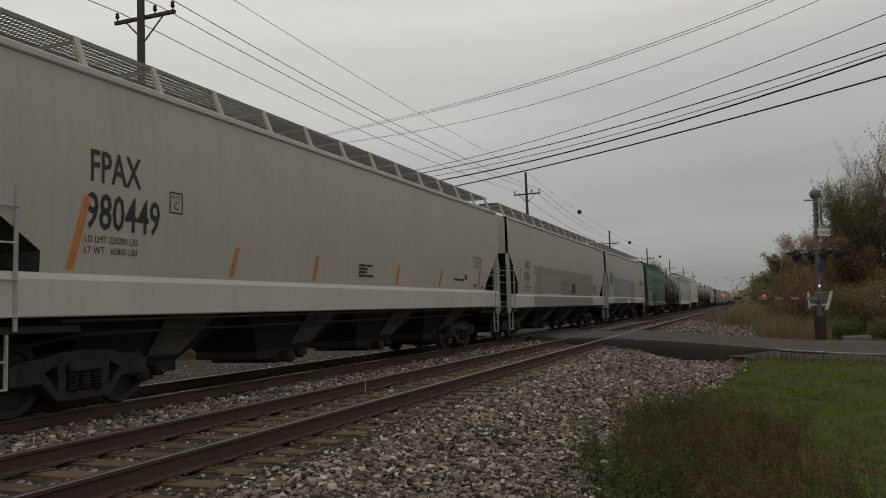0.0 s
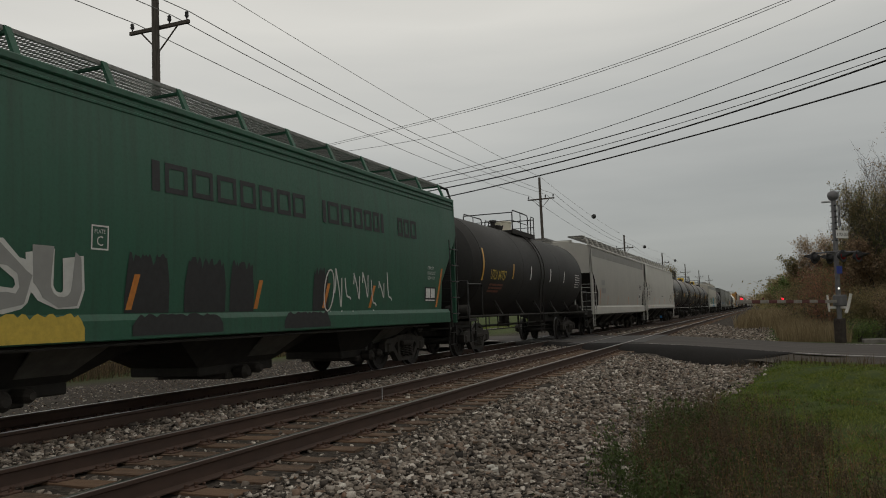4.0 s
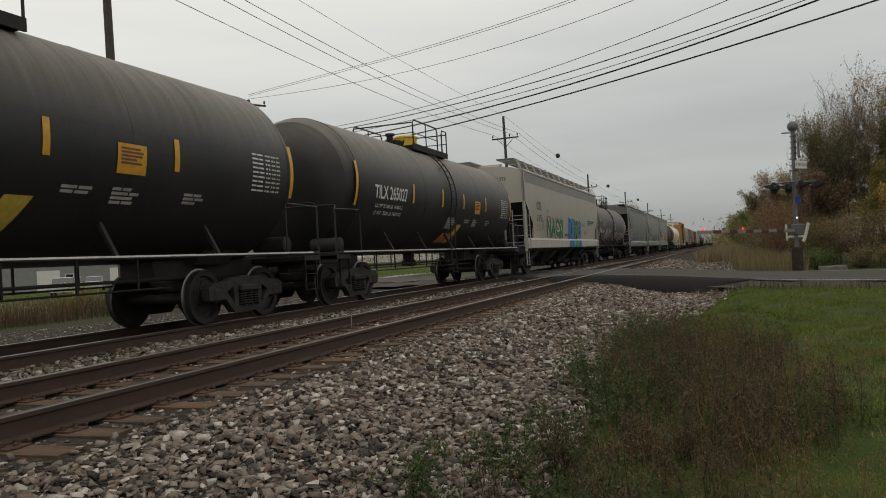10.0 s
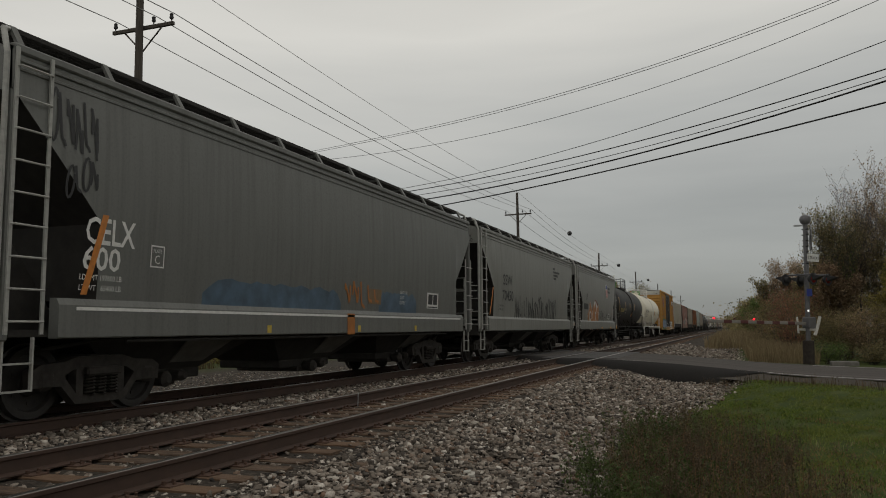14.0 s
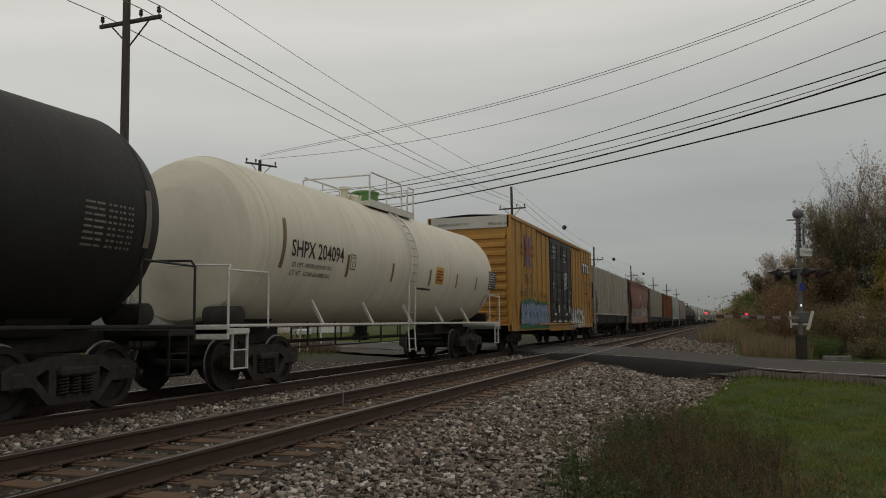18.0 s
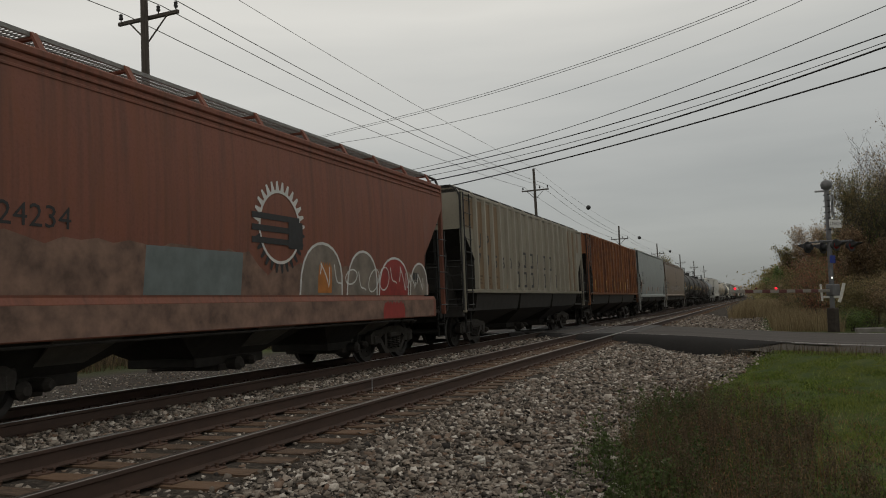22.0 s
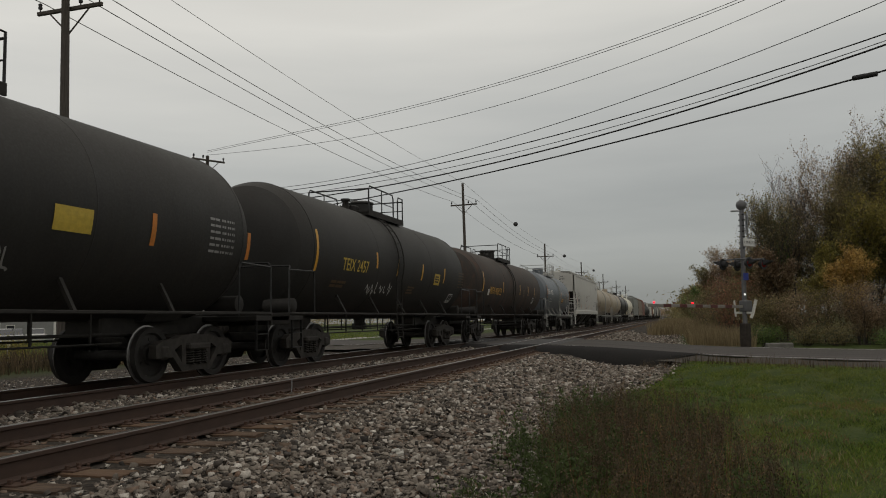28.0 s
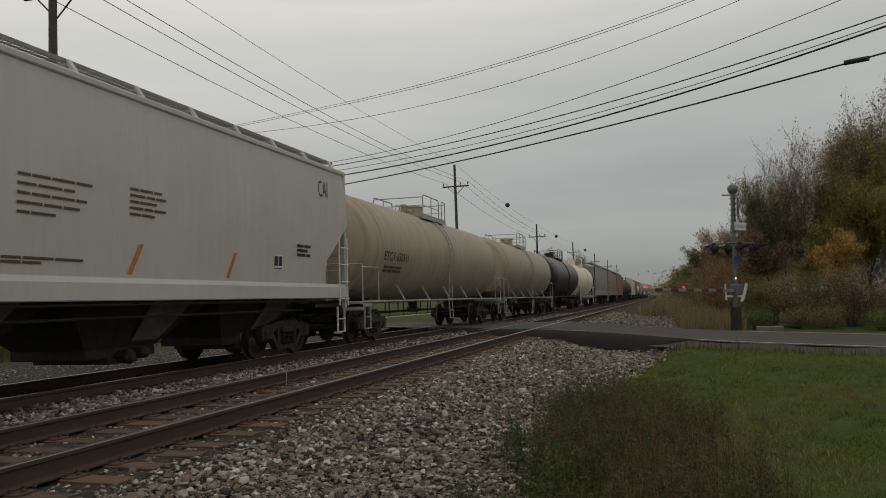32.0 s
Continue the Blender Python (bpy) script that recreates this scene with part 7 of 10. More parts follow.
def blades(name, x, y, z, height, width, mats, label, lean=0.35, idx=None, category="grass", seg=2):
    """Bent tapering blades of grass."""
    n = len(x)
    rng = np.random.default_rng(len(x))
    a = rng.uniform(0, 6.283, n)
    dx, dy = np.cos(a), np.sin(a)
    ln = height * lean * rng.uniform(0.2, 1.4, n)
    b = rng.uniform(0, 6.283, n)
    wx, wy = np.cos(b) * width, np.sin(b) * width
    p0 = np.stack([x - wx, y - wy, z], -1)
    p1 = np.stack([x + wx, y + wy, z], -1)
    m0 = np.stack([x - wx * 0.7 + dx * ln * 0.35, y - wy * 0.7 + dy * ln * 0.35, z + height * 0.6], -1)
    m1 = np.stack([x + wx * 0.7 + dx * ln * 0.35, y + wy * 0.7 + dy * ln * 0.35, z + height * 0.6], -1)
    tp = np.stack([x + dx * ln, y + dy * ln, z + height], -1)
    v = np.stack([p0, p1, m1, m0, tp], 1).reshape(-1, 3)
    k = np.arange(n)[:, None] * 5
    f = np.concatenate([k + [0, 1, 2], k + [0, 2, 3], k + [3, 2, 4]], 1).reshape(-1, 3)
    if seg == 1:
        v = np.stack([p0, p1, tp], 1).reshape(-1, 3)
        f = np.arange(3 * n).reshape(n, 3)
    return tagged(new(name, stuff_mesh(name, v, f, mats)), label, category, kind="stuff")


def scatter(n, x0, x1, y0, y1, rng, keep=None):
    x, y = rng.uniform(x0, x1, n), rng.uniform(y0, y1, n)
    s = (x - ROAD_P.x) * ROAD_N.x + (y - ROAD_P.y) * ROAD_N.y
    ok = np.abs(s) > 3.9
    if keep is not None:
        ok &= keep(x, y)
    return x[ok], y[ok]


LAWN = leafy("lawn_blades", [(0, (0.028, 0.050, 0.010)), (0.3, (0.104, 0.170, 0.026)), (0.7, (0.185, 0.255, 0.041)), (0.92, (0.25, 0.27, 0.065)), (1, (0.23, 0.225, 0.07))])
PALE = leafy("pale_grass", [(0, (0.12, 0.18, 0.05)), (0.5, (0.21, 0.29, 0.08)), (1, (0.36, 0.42, 0.16))])
STRAW = leafy("dry_straw", [(0, (0.150, 0.112, 0.063)), (0.5, (0.255, 0.195, 0.112)), (1, (0.375, 0.300, 0.180))])
WEED = leafy("dead_weed", [(0, (0.024, 0.020, 0.014)), (0.35, (0.076, 0.062, 0.040)), (0.65, (0.150, 0.110, 0.068)), (0.88, (0.225, 0.160, 0.098)), (1, (0.150, 0.105, 0.062))])
TAWNY = leafy("tawny_weed", [(0, (0.120, 0.062, 0.031)), (0.5, (0.208, 0.113, 0.055)), (1, (0.352, 0.217, 0.111))])
HERB = leafy("weed_leaf_green", [(0, (0.034, 0.056, 0.020)), (0.5, (0.070, 0.108, 0.036)), (1, (0.115, 0.150, 0.050))])
GR = np.random.default_rng(21)


def lawn_edge(x, y):
    """Where the lawn begins: past the weeds in the foreground, up to the stones further off."""
    return x > 3.1 + 0.16 * np.clip(y - 14, 0, 10) + 0.9 * GR.uniform(-0.3, 0.6, len(x)) + 0.10 * (14 - np.clip(y, 0, 14)) * 0.5


for n, x0, x1, y0, y1, h0, h1, w in ((120000, 3.4, 8.5, 6.5, 14, 0.015, 0.055, 0.005), (70000, 3.4, 11, 14, 23, 0.02, 0.06, 0.009), (52000, 4.5, 9.0, 1.5, 7, 0.015, 0.055, 0.003), (16000, 9, 22, 3, 22, 0.03, 0.07, 0.008)):
    x, y = scatter(n, x0, x1, y0, y1, GR, lawn_edge)
    blades("lawn_grass", x, y, ground_z(x, y) - 0.01, GR.uniform(h0, h1, len(x)) * (0.75 + 0.35 * np.sin(x * 3.1) * np.sin(y * 2.3)), w, [LAWN], "short green grass with yellowed patches", 1.1, seg=2 if w == 0.003 else 1)
for n, x0, x1, y0, y1, key in ((3000, 3.6, 9, 6, 15, "PALE"), (1500, 4.2, 10, 14, 22.5, "PALE"), (2600, 4.4, 8, 6, 12, "STRAWY")):
    x, y = scatter(n, x0, x1, y0, y1, GR, lambda x, y: np.sin(x * 2.3 + 1) + np.sin(y * 1.7 + x) + GR.uniform(-1, 1, len(x)) > 0.3)
    blades("lawn_tuft", x, y, ground_z(x, y) - 0.01, GR.uniform(0.03, 0.085, len(x)), 0.005, [PALE if key == "PALE" else STRAW], "pale green blades standing in the lawn" if key == "PALE" else "yellowed blades in the lawn", 0.9)
DARK_LAWN = leafy("lawn_clump", [(0, (0.020, 0.036, 0.009)), (0.5, (0.058, 0.098, 0.018)), (1, (0.120, 0.165, 0.035))])
x, y = scatter(60000, 3.8, 9.5, 4.5, 17, GR, lambda x, y: np.sin(x * 6.1 + 2 * np.sin(y * 2.1)) * np.sin(y * 5.3 + np.sin(x * 3.3)) + GR.uniform(-0.5, 0.5, len(x)) > 0.62)
blades("lawn_tuft", x, y, ground_z(x, y) - 0.01, GR.uniform(0.03, 0.095, len(x)), 0.004, [DARK_LAWN], "darker clumps of longer grass in the lawn", 0.8, seg=1)
x, y = scatter(26000, 4.2, 9, 4.5, 15, GR, lambda x, y: np.sin(x * 1.9 + 0.6) * np.sin(y * 1.1) + 0.5 * np.sin(x * 5.3 + y * 3.1) + GR.uniform(-0.5, 0.5, len(x)) > 0.42)
blades("dead_grass", x, y, ground_z(x, y) - 0.01, GR.uniform(0.02, 0.06, len(x)), 0.004, [TAWNY], "withered brown patches in the lawn", 1.2)
x, y = scatter(9000, 3.4, 7.6, 33.2, 58, GR, lambda x, y: (x > 5.3 + 0.25 * np.sin(y)) & ((x - ROAD_P.x) * ROAD_N.x + (y - ROAD_P.y) * ROAD_N.y > 3.4))
blades("tall_dry_grass", x, y, ground_z(x, y) - 0.02, GR.uniform(0.35, 1.0, len(x)), 0.012, [STRAW], "tall straw-coloured grass beside the tracks")
x, y = scatter(8000, 2.6, 8, 58, 150, GR)
blades("tall_dry_grass", x, y, ground_z(x, y) - 0.02, GR.uniform(0.4, 1.2, len(x)), 0.03, [STRAW], "tall straw-coloured grass far along the tracks")
x, y = scatter(14000, -19.5, -15.5, 4, 46, GR, lambda x, y: np.sin(y * 0.8) + np.sin(y * 0.31 + 1) + GR.uniform(-0.7, 1.2, len(x)) > 0.0)
blades("tall_dry_grass", x, y, ground_z(x, y) - 0.02, GR.uniform(0.25, 0.95, len(x)), 0.010, [WEED, STRAW], "dry weeds along the gravel strip behind the train")
x, y = scatter(26000, -60, -22, 15, 110, GR)
blades("field_grass", x, y, ground_z(x, y) - 0.02, GR.uniform(0.08, 0.2, len(x)), 0.03, [LAWN], "mown green field behind the train", seg=1)
x, y = scatter(5000, 3.6, 12, 18.5, 24.5, GR, lambda x, y: np.abs((x - ROAD_P.x) * ROAD_N.x + (y - ROAD_P.y) * ROAD_N.y + 4.3) < 0.5)
blades("verge_weeds", x, y, ground_z(x, y) - 0.02, GR.uniform(0.08, 0.32, len(x)), 0.006, [WEED], "brown weeds along the road's edge")


def weeds(name, n, region, heights, mats, label, seed, leaf=0.022, per=26, droop=0.25):
    """Wild plants: thin bent stems with small leaves and seed heads along them."""
    rng = np.random.default_rng(seed)
    x, y = region(rng, n)
    n = len(x)
    tuft = 0.42 + 0.29 * np.sin(x * 5.1 + seed) * np.sin(y * 2.9) + 0.29 * np.sin(x * 9 + y * 5.3 + seed * 2)
    keep = rng.uniform(0, 1, n) < 0.12 + 1.0 * tuft
    x, y, tuft = x[keep], y[keep], tuft[keep]
    n = len(x)
    h = rng.uniform(*heights, n) * (0.50 + 0.72 * tuft) * rng.choice([0.8, 1, 1, 1.25], n)
    z = ground_z(x, y) - 0.02
    a = rng.uniform(0, 6.283, n)
    lean = h * rng.uniform(0.02, droop, n)
    seg = 5
    V, F = [], []
    base = 0
    ts = np.linspace(0, 1, seg + 1)
    r0 = 0.0028 + 0.0022 * h
    cx = x[:, None] + np.cos(a)[:, None] * lean[:, None] * ts ** 2 + rng.normal(0, 0.008, (n, seg + 1))
    cy = y[:, None] + np.sin(a)[:, None] * lean[:, None] * ts ** 2 + rng.normal(0, 0.008, (n, seg + 1))
    cz = z[:, None] + h[:, None] * ts
    rr = r0[:, None] * (1 - 0.8 * ts)
    ring = []
    for k in range(3):
        ring.append(np.stack([cx + rr * math.cos(2.094 * k), cy + rr * math.sin(2.094 * k), cz], -1))
    stem = np.stack(ring, 2).reshape(n, -1, 3)
    idx = []
    for i in range(seg):
        for k in range(3):
            idx.append((i * 3 + k, i * 3 + (k + 1) % 3, (i + 1) * 3 + (k + 1) % 3, (i + 1) * 3 + k))
    sf = (np.arange(n)[:, None, None] * stem.shape[1] + np.array(idx)[None]).reshape(-1, 4)
    sv = stem.reshape(-1, 3)
    t = rng.uniform(0.12, 1.0, (n, per)) ** 0.8
    out = rng.uniform(0.0, 0.10, (n, per)) * (1.15 - t) + 0.012
    b = rng.uniform(0, 6.283, (n, per))
    lx = x[:, None] + np.cos(a)[:, None] * lean[:, None] * t ** 2 + np.cos(b) * out
    ly = y[:, None] + np.sin(a)[:, None] * lean[:, None] * t ** 2 + np.sin(b) * out
    lz = z[:, None] + h[:, None] * t + rng.normal(0, 0.01, (n, per))
    pos = np.stack([lx, ly, lz], -1).reshape(-1, 3)
    lv, lf = leaf_quads(pos, rng.uniform(0.5, 1.3, len(pos)) * leaf, rng)
    me = stuff_mesh(name, np.concatenate([sv, lv]), np.concatenate([sf, lf + len(sv)]), mats)
    return tagged(new(name, me), label, "weeds", kind="stuff")


def clump(cx, cy, sx, sy):
    def region(rng, n):
        x, y = rng.normal(cx, sx, n), rng.normal(cy, sy, n)
        ok = (np.hypot(x - 4.65, y) > 2.3)
        return x[ok], y[ok]
    return region


def band(x0, x1, y0, y1, soft=0.25):
    """An uneven patch between two lines along the track."""
    def region(rng, n):
        y = rng.uniform(y0, y1, n)
        e0 = x0 + soft * np.sin(y * 1.7 + x0) + 0.5 * soft * np.sin(y * 4.1)
        e1 = x1 + soft * np.sin(y * 1.3 + x1) + 0.5 * soft * np.sin(y * 3.3)
        x = e0 + (e1 - e0) * rng.beta(1.3, 1.3, n)
        ok = np.hypot(x - 4.65, y) > 1.9
        return x[ok], y[ok]
    return region


weeds("dead_weeds", 1500, band(3.5, 5.3, 5.2, 10.5), (0.18, 0.6), [WEED], "thicket of dry brown weeds in the foreground", 31, 0.012, 48)
weeds("tawny_weeds", 420, band(3.4, 5.2, 5.0, 10.5), (0.2, 0.6), [TAWNY], "tawny seed-headed weeds among the brown ones", 38, 0.009, 22)
weeds("dead_weeds", 700, band(3.0, 4.3, 8.5, 13.0), (0.15, 0.5), [WEED], "dry brown weeds at the edge of the stones", 32, 0.013, 46)
weeds("green_weeds", 520, band(2.95, 4.0, 6.4, 12.5), (0.15, 0.5), [HERB], "dark green leafy weeds among the dry ones", 33, 0.021, 40)
weeds("green_weeds", 620, band(3.4, 5.2, 5.5, 12.5), (0.12, 0.42), [HERB], "green leafy weeds under the dry stems", 41, 0.018, 38)
weeds("green_weeds", 260, band(2.9, 4.0, 3.4, 6.4), (0.10, 0.35), [HERB], "small green weeds on the stones", 34, 0.017, 46)
weeds("dead_weeds", 900, band(3.3, 5.0, 2.4, 5.4), (0.12, 0.42), [WEED], "dry brown weeds near the stones", 35, 0.010, 44)
weeds("tawny_weeds", 220, band(3.6, 5.6, 2.4, 5.6), (0.12, 0.42), [TAWNY], "tawny weeds near the stones", 39, 0.008, 30)
weeds("green_weeds", 40, clump(2.75, 4.6, 0.25, 0.4), (0.10, 0.25), [HERB], "small green weeds on the stones", 36, 0.016, 34)
weeds("dead_weeds", 260, band(3.2, 4.6, 11.5, 15.0), (0.12, 0.4), [WEED], "sparse dry weeds at the lawn's edge", 37, 0.011, 36)

# Litter on the stones.
blk = Shape().prism([(-0.085, -0.06), (0.075, -0.07), (0.09, 0.05), (0.03, 0.085), (-0.07, 0.06)], "z", -0.02, 0.12).bevel_box(-0.03, 0.05, -0.02, 0.03, 0.11, 0.15, 0.01)
tagged(part("plastic_scrap", blk, plain("dirty_white_plastic", (0.50, 0.48, 0.43), 0.6, 0, 0.15, 10), at=pose(2.0, 7.47, -0.47, 6, -8, 25)), "dirty white lump of plastic on the ballast", "litter")
for k, (x, y, a, ln) in enumerate(((3.05, 5.35, 35, 0.5), (3.2, 5.15, 120, 0.3), (3.35, 4.75, 60, 0.4), (2.9, 4.9, 10, 0.25))):
    pts = [(0, 0, 0), (ln * 0.3, 0.02, 0.03), (ln * 0.7, -0.01, 0.035), (ln, 0.04, 0.01)]
    tagged(part("dead_branch", Shape().tube(pts, 0.013, 6, 0, 0.006), plain("bleached_wood", (0.33, 0.29, 0.24), 0.9, 0, 0.2, 15), at=pose(x, y, float(ground_z(x, y)) + 0.045, 0, 0, a)), "bleached dead branch on the stones", "branch", "dead branches")


# ---- far away ----
def far_wood(name, pts, height, n, mat, seed, label, leaf=0.8):
    n, leaf = n * 2, leaf * 0.53
    rng = np.random.default_rng(seed)
    t = rng.uniform(0, 1, n)
    (x0, y0), (x1, y1) = pts
    bump_h = height * (0.55 + 0.45 * np.abs(np.sin(t * 19 + seed)) * np.abs(np.cos(t * 7.3)))
    pos = np.stack([x0 + (x1 - x0) * t + rng.normal(0, 3, n), y0 + (y1 - y0) * t + rng.normal(0, 5, n), -0.5 + bump_h * rng.uniform(0, 1, n) ** 0.7], -1)
    v, f = leaf_quads(pos, rng.uniform(0.5, 1.3, n) * leaf, rng)
    tagged(new(name, stuff_mesh(name, v, f, [mat])), label, "woods", kind="stuff")


far_wood("far_woods", ((-420, 560), (60, 640)), 9, 9000, LEAF["brown"], 51, "line of autumn woods on the horizon", 1.1)
far_wood("far_woods", ((-60, 330), (-9, 520)), 10, 6000, LEAF["brown"], 52, "brown trees far along the line", 0.8)
far_wood("far_woods", ((9, 170), (8, 640)), 7, 9000, LEAF["olive"], 58, "dull autumn trees far along the tracks", 0.7)
far_wood("far_woods", ((-40, 900), (60, 900)), 11, 6000, LEAF["brown"], 59, "low woods where the line meets the horizon", 1.2)
far_wood("far_woods", ((14, 80), (30, 420)), 8, 9000, LEAF["olive"], 53, "autumn trees along the right of way", 0.7)
far_wood("far_woods", ((-420, 200), (-160, 520)), 8, 7000, LEAF["olive"], 54, "woods beyond the fields", 1.0)
far_wood("far_woods", ((24, 44), (60, 10)), 9, 9000, LEAF["olive"], 55, "woods beyond the road", 0.45)
far_wood("far_woods", ((40, -80), (60, 10)), 9, 3000, LEAF["brown"], 56, "woods behind the lawn", 0.9)
far_wood("far_woods", ((-160, -160), (40, -120)), 9, 3000, LEAF["brown"], 57, "woods far behind the camera", 1.0)


def long_building(x, y, w, d, h, turn, wall_mat, roof_mat, label, doors=3):
    b = thing("building", label, "building", "buildings across the field", at=pose(x, y, -0.5, 0, 0, turn))
    part("wall", Shape().bevel_box(-w / 2, w / 2, -d / 2, d / 2, 0, h, 0.03), wall_mat, b)
    part("roof", Shape().prism([(-d / 2 - 0.4, h), (d / 2 + 0.4, h), (0, h + d * 0.16)], "x", -w / 2 - 0.3, w / 2 + 0.3), roof_mat, b)
    for k in range(doors):
        x0 = -w / 2 + w * (k + 0.5) / doors
        dr = part("door", Shape().bevel_box(x0 - 1.3, x0 + 1.3, -d / 2 - 0.06, -d / 2 - 0.01, 0, 2.6, 0.02), MAT["bar_white"], b, "pale roller door")
        wn_ = part("window", Shape().bevel_box(x0 + 1.9, x0 + 2.9, -d / 2 - 0.05, -d / 2 - 0.01, 1.1, 2.1, 0.02), MAT["bar_white"], b)
        part("pane", Shape().bevel_box(x0 + 1.98, x0 + 2.82, -d / 2 - 0.07, -d / 2 - 0.04, 1.18, 2.02, 0.01), plain("dark_glass", (0.02, 0.022, 0.025), 0.1, 0, 0.1), wn_)
    return b


grey_wall = plain("metal_wall_grey", (0.22, 0.22, 0.215), 0.6, 0, 0.12, 2)
white_wall = plain("metal_wall_white", (0.40, 0.395, 0.375), 0.6, 0, 0.1, 2)
dark_roof = plain("roof_dark", (0.10, 0.095, 0.09), 0.8, 0, 0.2, 3)
long_building(-78, 84, 34, 14, 4.2, 52, grey_wall, dark_roof, "low grey metal building across the field", 4)
long_building(-104, 112, 26, 12, 4.0, 52, white_wall, dark_roof, "low white building across the field", 3)
long_building(-74, 128, 24, 12, 3.8, 40, white_wall, dark_roof, "low white building far across the field", 3)


def parked_car(x, y, turn, col, label):
    c = thing("parked_car", label, "car", "vehicles parked across the field", at=pose(x, y, -0.45, 0, 0, turn))
    pm = plain("car_paint", col, 0.3, 0.1, 0.08, 3)
    glass = plain("car_glass", (0.015, 0.017, 0.02), 0.08, 0, 0.1)
    part("body", Shape().prism([(-2.2, 0.35), (2.2, 0.35), (2.25, 0.75), (1.5, 0.95), (-1.9, 1.0), (-2.25, 0.8)], "x", -0.85, 0.85), pm, c)
    part("cabin", Shape().prism([(-1.7, 0.95), (0.9, 0.93), (0.35, 1.45), (-1.2, 1.48)], "x", -0.74, 0.74), glass, c)
    part("roof", Shape().prism([(-1.22, 1.46), (0.36, 1.43), (0.30, 1.49), (-1.15, 1.52)], "x", -0.72, 0.72), pm, c)
    for sx in (-1, 1):
        for yy in (-1.4, 1.35):
            w = part("wheel", Shape().lathe([(sx * 0.70, 0.2), (sx * 0.70, 0.33), (sx * 0.88, 0.33), (sx * 0.88, 0.2)], "x", 18, 0, (0, yy, 0.33)), MAT["ink"], c, "", 40)
            part("rim", Shape().lathe([(sx * 0.86, 0.2), (sx * 0.89, 0.19), (sx * 0.89, 0.04)], "x", 14, 0, (0, yy, 0.33)), MAT["silver"], w, "", 40)
    return c


for k, (x, y, a, col, lab) in enumerate(((-46, 50, 40, (0.62, 0.62, 0.60), "white car parked across the field"), (-52, 57, 42, (0.45, 0.46, 0.47), "silver car parked across the field"), (-49, 74, 44, (0.40, 0.035, 0.03), "red car parked across the field"), (-58, 66, 40, (0.60, 0.60, 0.58), "white car parked beside the grey building"), (-62, 88, 48, (0.10, 0.11, 0.13), "dark car parked across the field"), (-44, 84, 44, (0.58, 0.58, 0.57), "white car parked far across the field"), (-66, 104, 48, (0.35, 0.05, 0.04), "red car parked far across the field"))):
    parked_car(x, y, a, col, lab)
lane = Shape().grid([[(-23.4 - 0.02 * k, -10 + 4 * k, float(ground_z(-23, -10 + 4 * k)) + 0.03), (-21.6 - 0.02 * k, -10 + 4 * k, float(ground_z(-21, -10 + 4 * k)) + 0.03)] for k in range(48)])
tagged(part("footpath", lane, plain("pale_path_concrete", (0.34, 0.32, 0.29), 0.9, 0, 0.15, 3)), "pale narrow path across the field", "path", kind="structure")
for x, y in ((-19.8, 24.5), (-20.6, 36.5), (-21.5, 48), (-19.0, 33.0)):
    tagged(part("marker_post", Shape().tube([(x, y, -0.6), (x, y, 0.55)], 0.05, 8).bevel_box(x - 0.07, x + 0.07, y - 0.07, y + 0.07, 0.5, 0.58, 0.01), MAT["bar_white"]), "short white post beside the path", "post", "posts beside the path")
cab = Shape().bevel_box(-20.9, -20.1, 34.2, 34.8, -0.6, 0.35, 0.04)
tagged(part("utility_box", cab, plain("faded_green_box", (0.13, 0.17, 0.12), 0.7, 0, 0.2, 6)), "small green utility box on the verge", "utility box")


# ---- lettering, labels and graffiti on the cars ----
def fitted(text, y0, y1, z0, z1, bold=0.0, wave=0.0, cut=0.09):
    """A line of text stretched to a rectangle, with its letters made uneven if asked."""
    size = 1.0
    uv, faces = lettering(text, size, cut / max(0.05, z1 - z0), 1.0, bold)
    us, vs = [u for u, v in uv], [v for u, v in uv]
    u0, v0 = min(us), min(vs)
    su, sv = (y1 - y0) / (max(us) - u0), (z1 - z0) / (max(vs) - v0)
    out = []
    for u, v in uv:
        a, b = (u - u0) * su, (v - v0) * sv
        if wave:
            f = a / (y1 - y0)
            b = b * (1 - wave * 0.5 * (1 + math.sin(f * 19))) + wave * 0.25 * (z1 - z0) * math.sin(f * 11 + 1)
            a += wave * 0.35 * b * math.sin(f * 23)
        out.append((a, b))
    return out, faces


def word(c, text, y0, y1, z0, z1, key, name="lettering", slant=0.0, lift=0.007, bold=0.0, label=""):
    car, H, side = c
    s = Shape()
    uv, f = fitted(text, y0, y1, z0, z1, bold)
    on_side(s, uv, f, y0 - H, z0, side, 0, lift, slant)
    return part(name, s, MAT[key], car, label)


def lines(c, rows, y, z, h, key, gap=0.6, width=0.62, slant=0.0, name="small_lettering"):
    """Short readable lines under one another."""
    car, H, side = c
    s = Shape()
    for k, text in enumerate(rows):
        uv, f = fitted(text, 0, len(text) * h * width, 0, h)
        on_side(s, uv, f, y - H, z - k * h * (1 + gap), side, 0, 0.007, slant)
    return part(name, s, MAT[key], car)


def smudge(c, y, z, widths, h, key, gap=0.6, slant=0.0, name="small_lettering"):
    """Lettering too small to read, as bars."""
    car, H, side = c
    s = Shape()
    for k, row in enumerate(widths):
        yy = y - H
        for w in row:
            zz = z - k * h * (1 + gap)
            patch(s, yy, yy + w, zz, zz + h, side, 0, 0.012, slant)
            yy += w + h * 0.7
    return part(name, s, MAT[key], car)


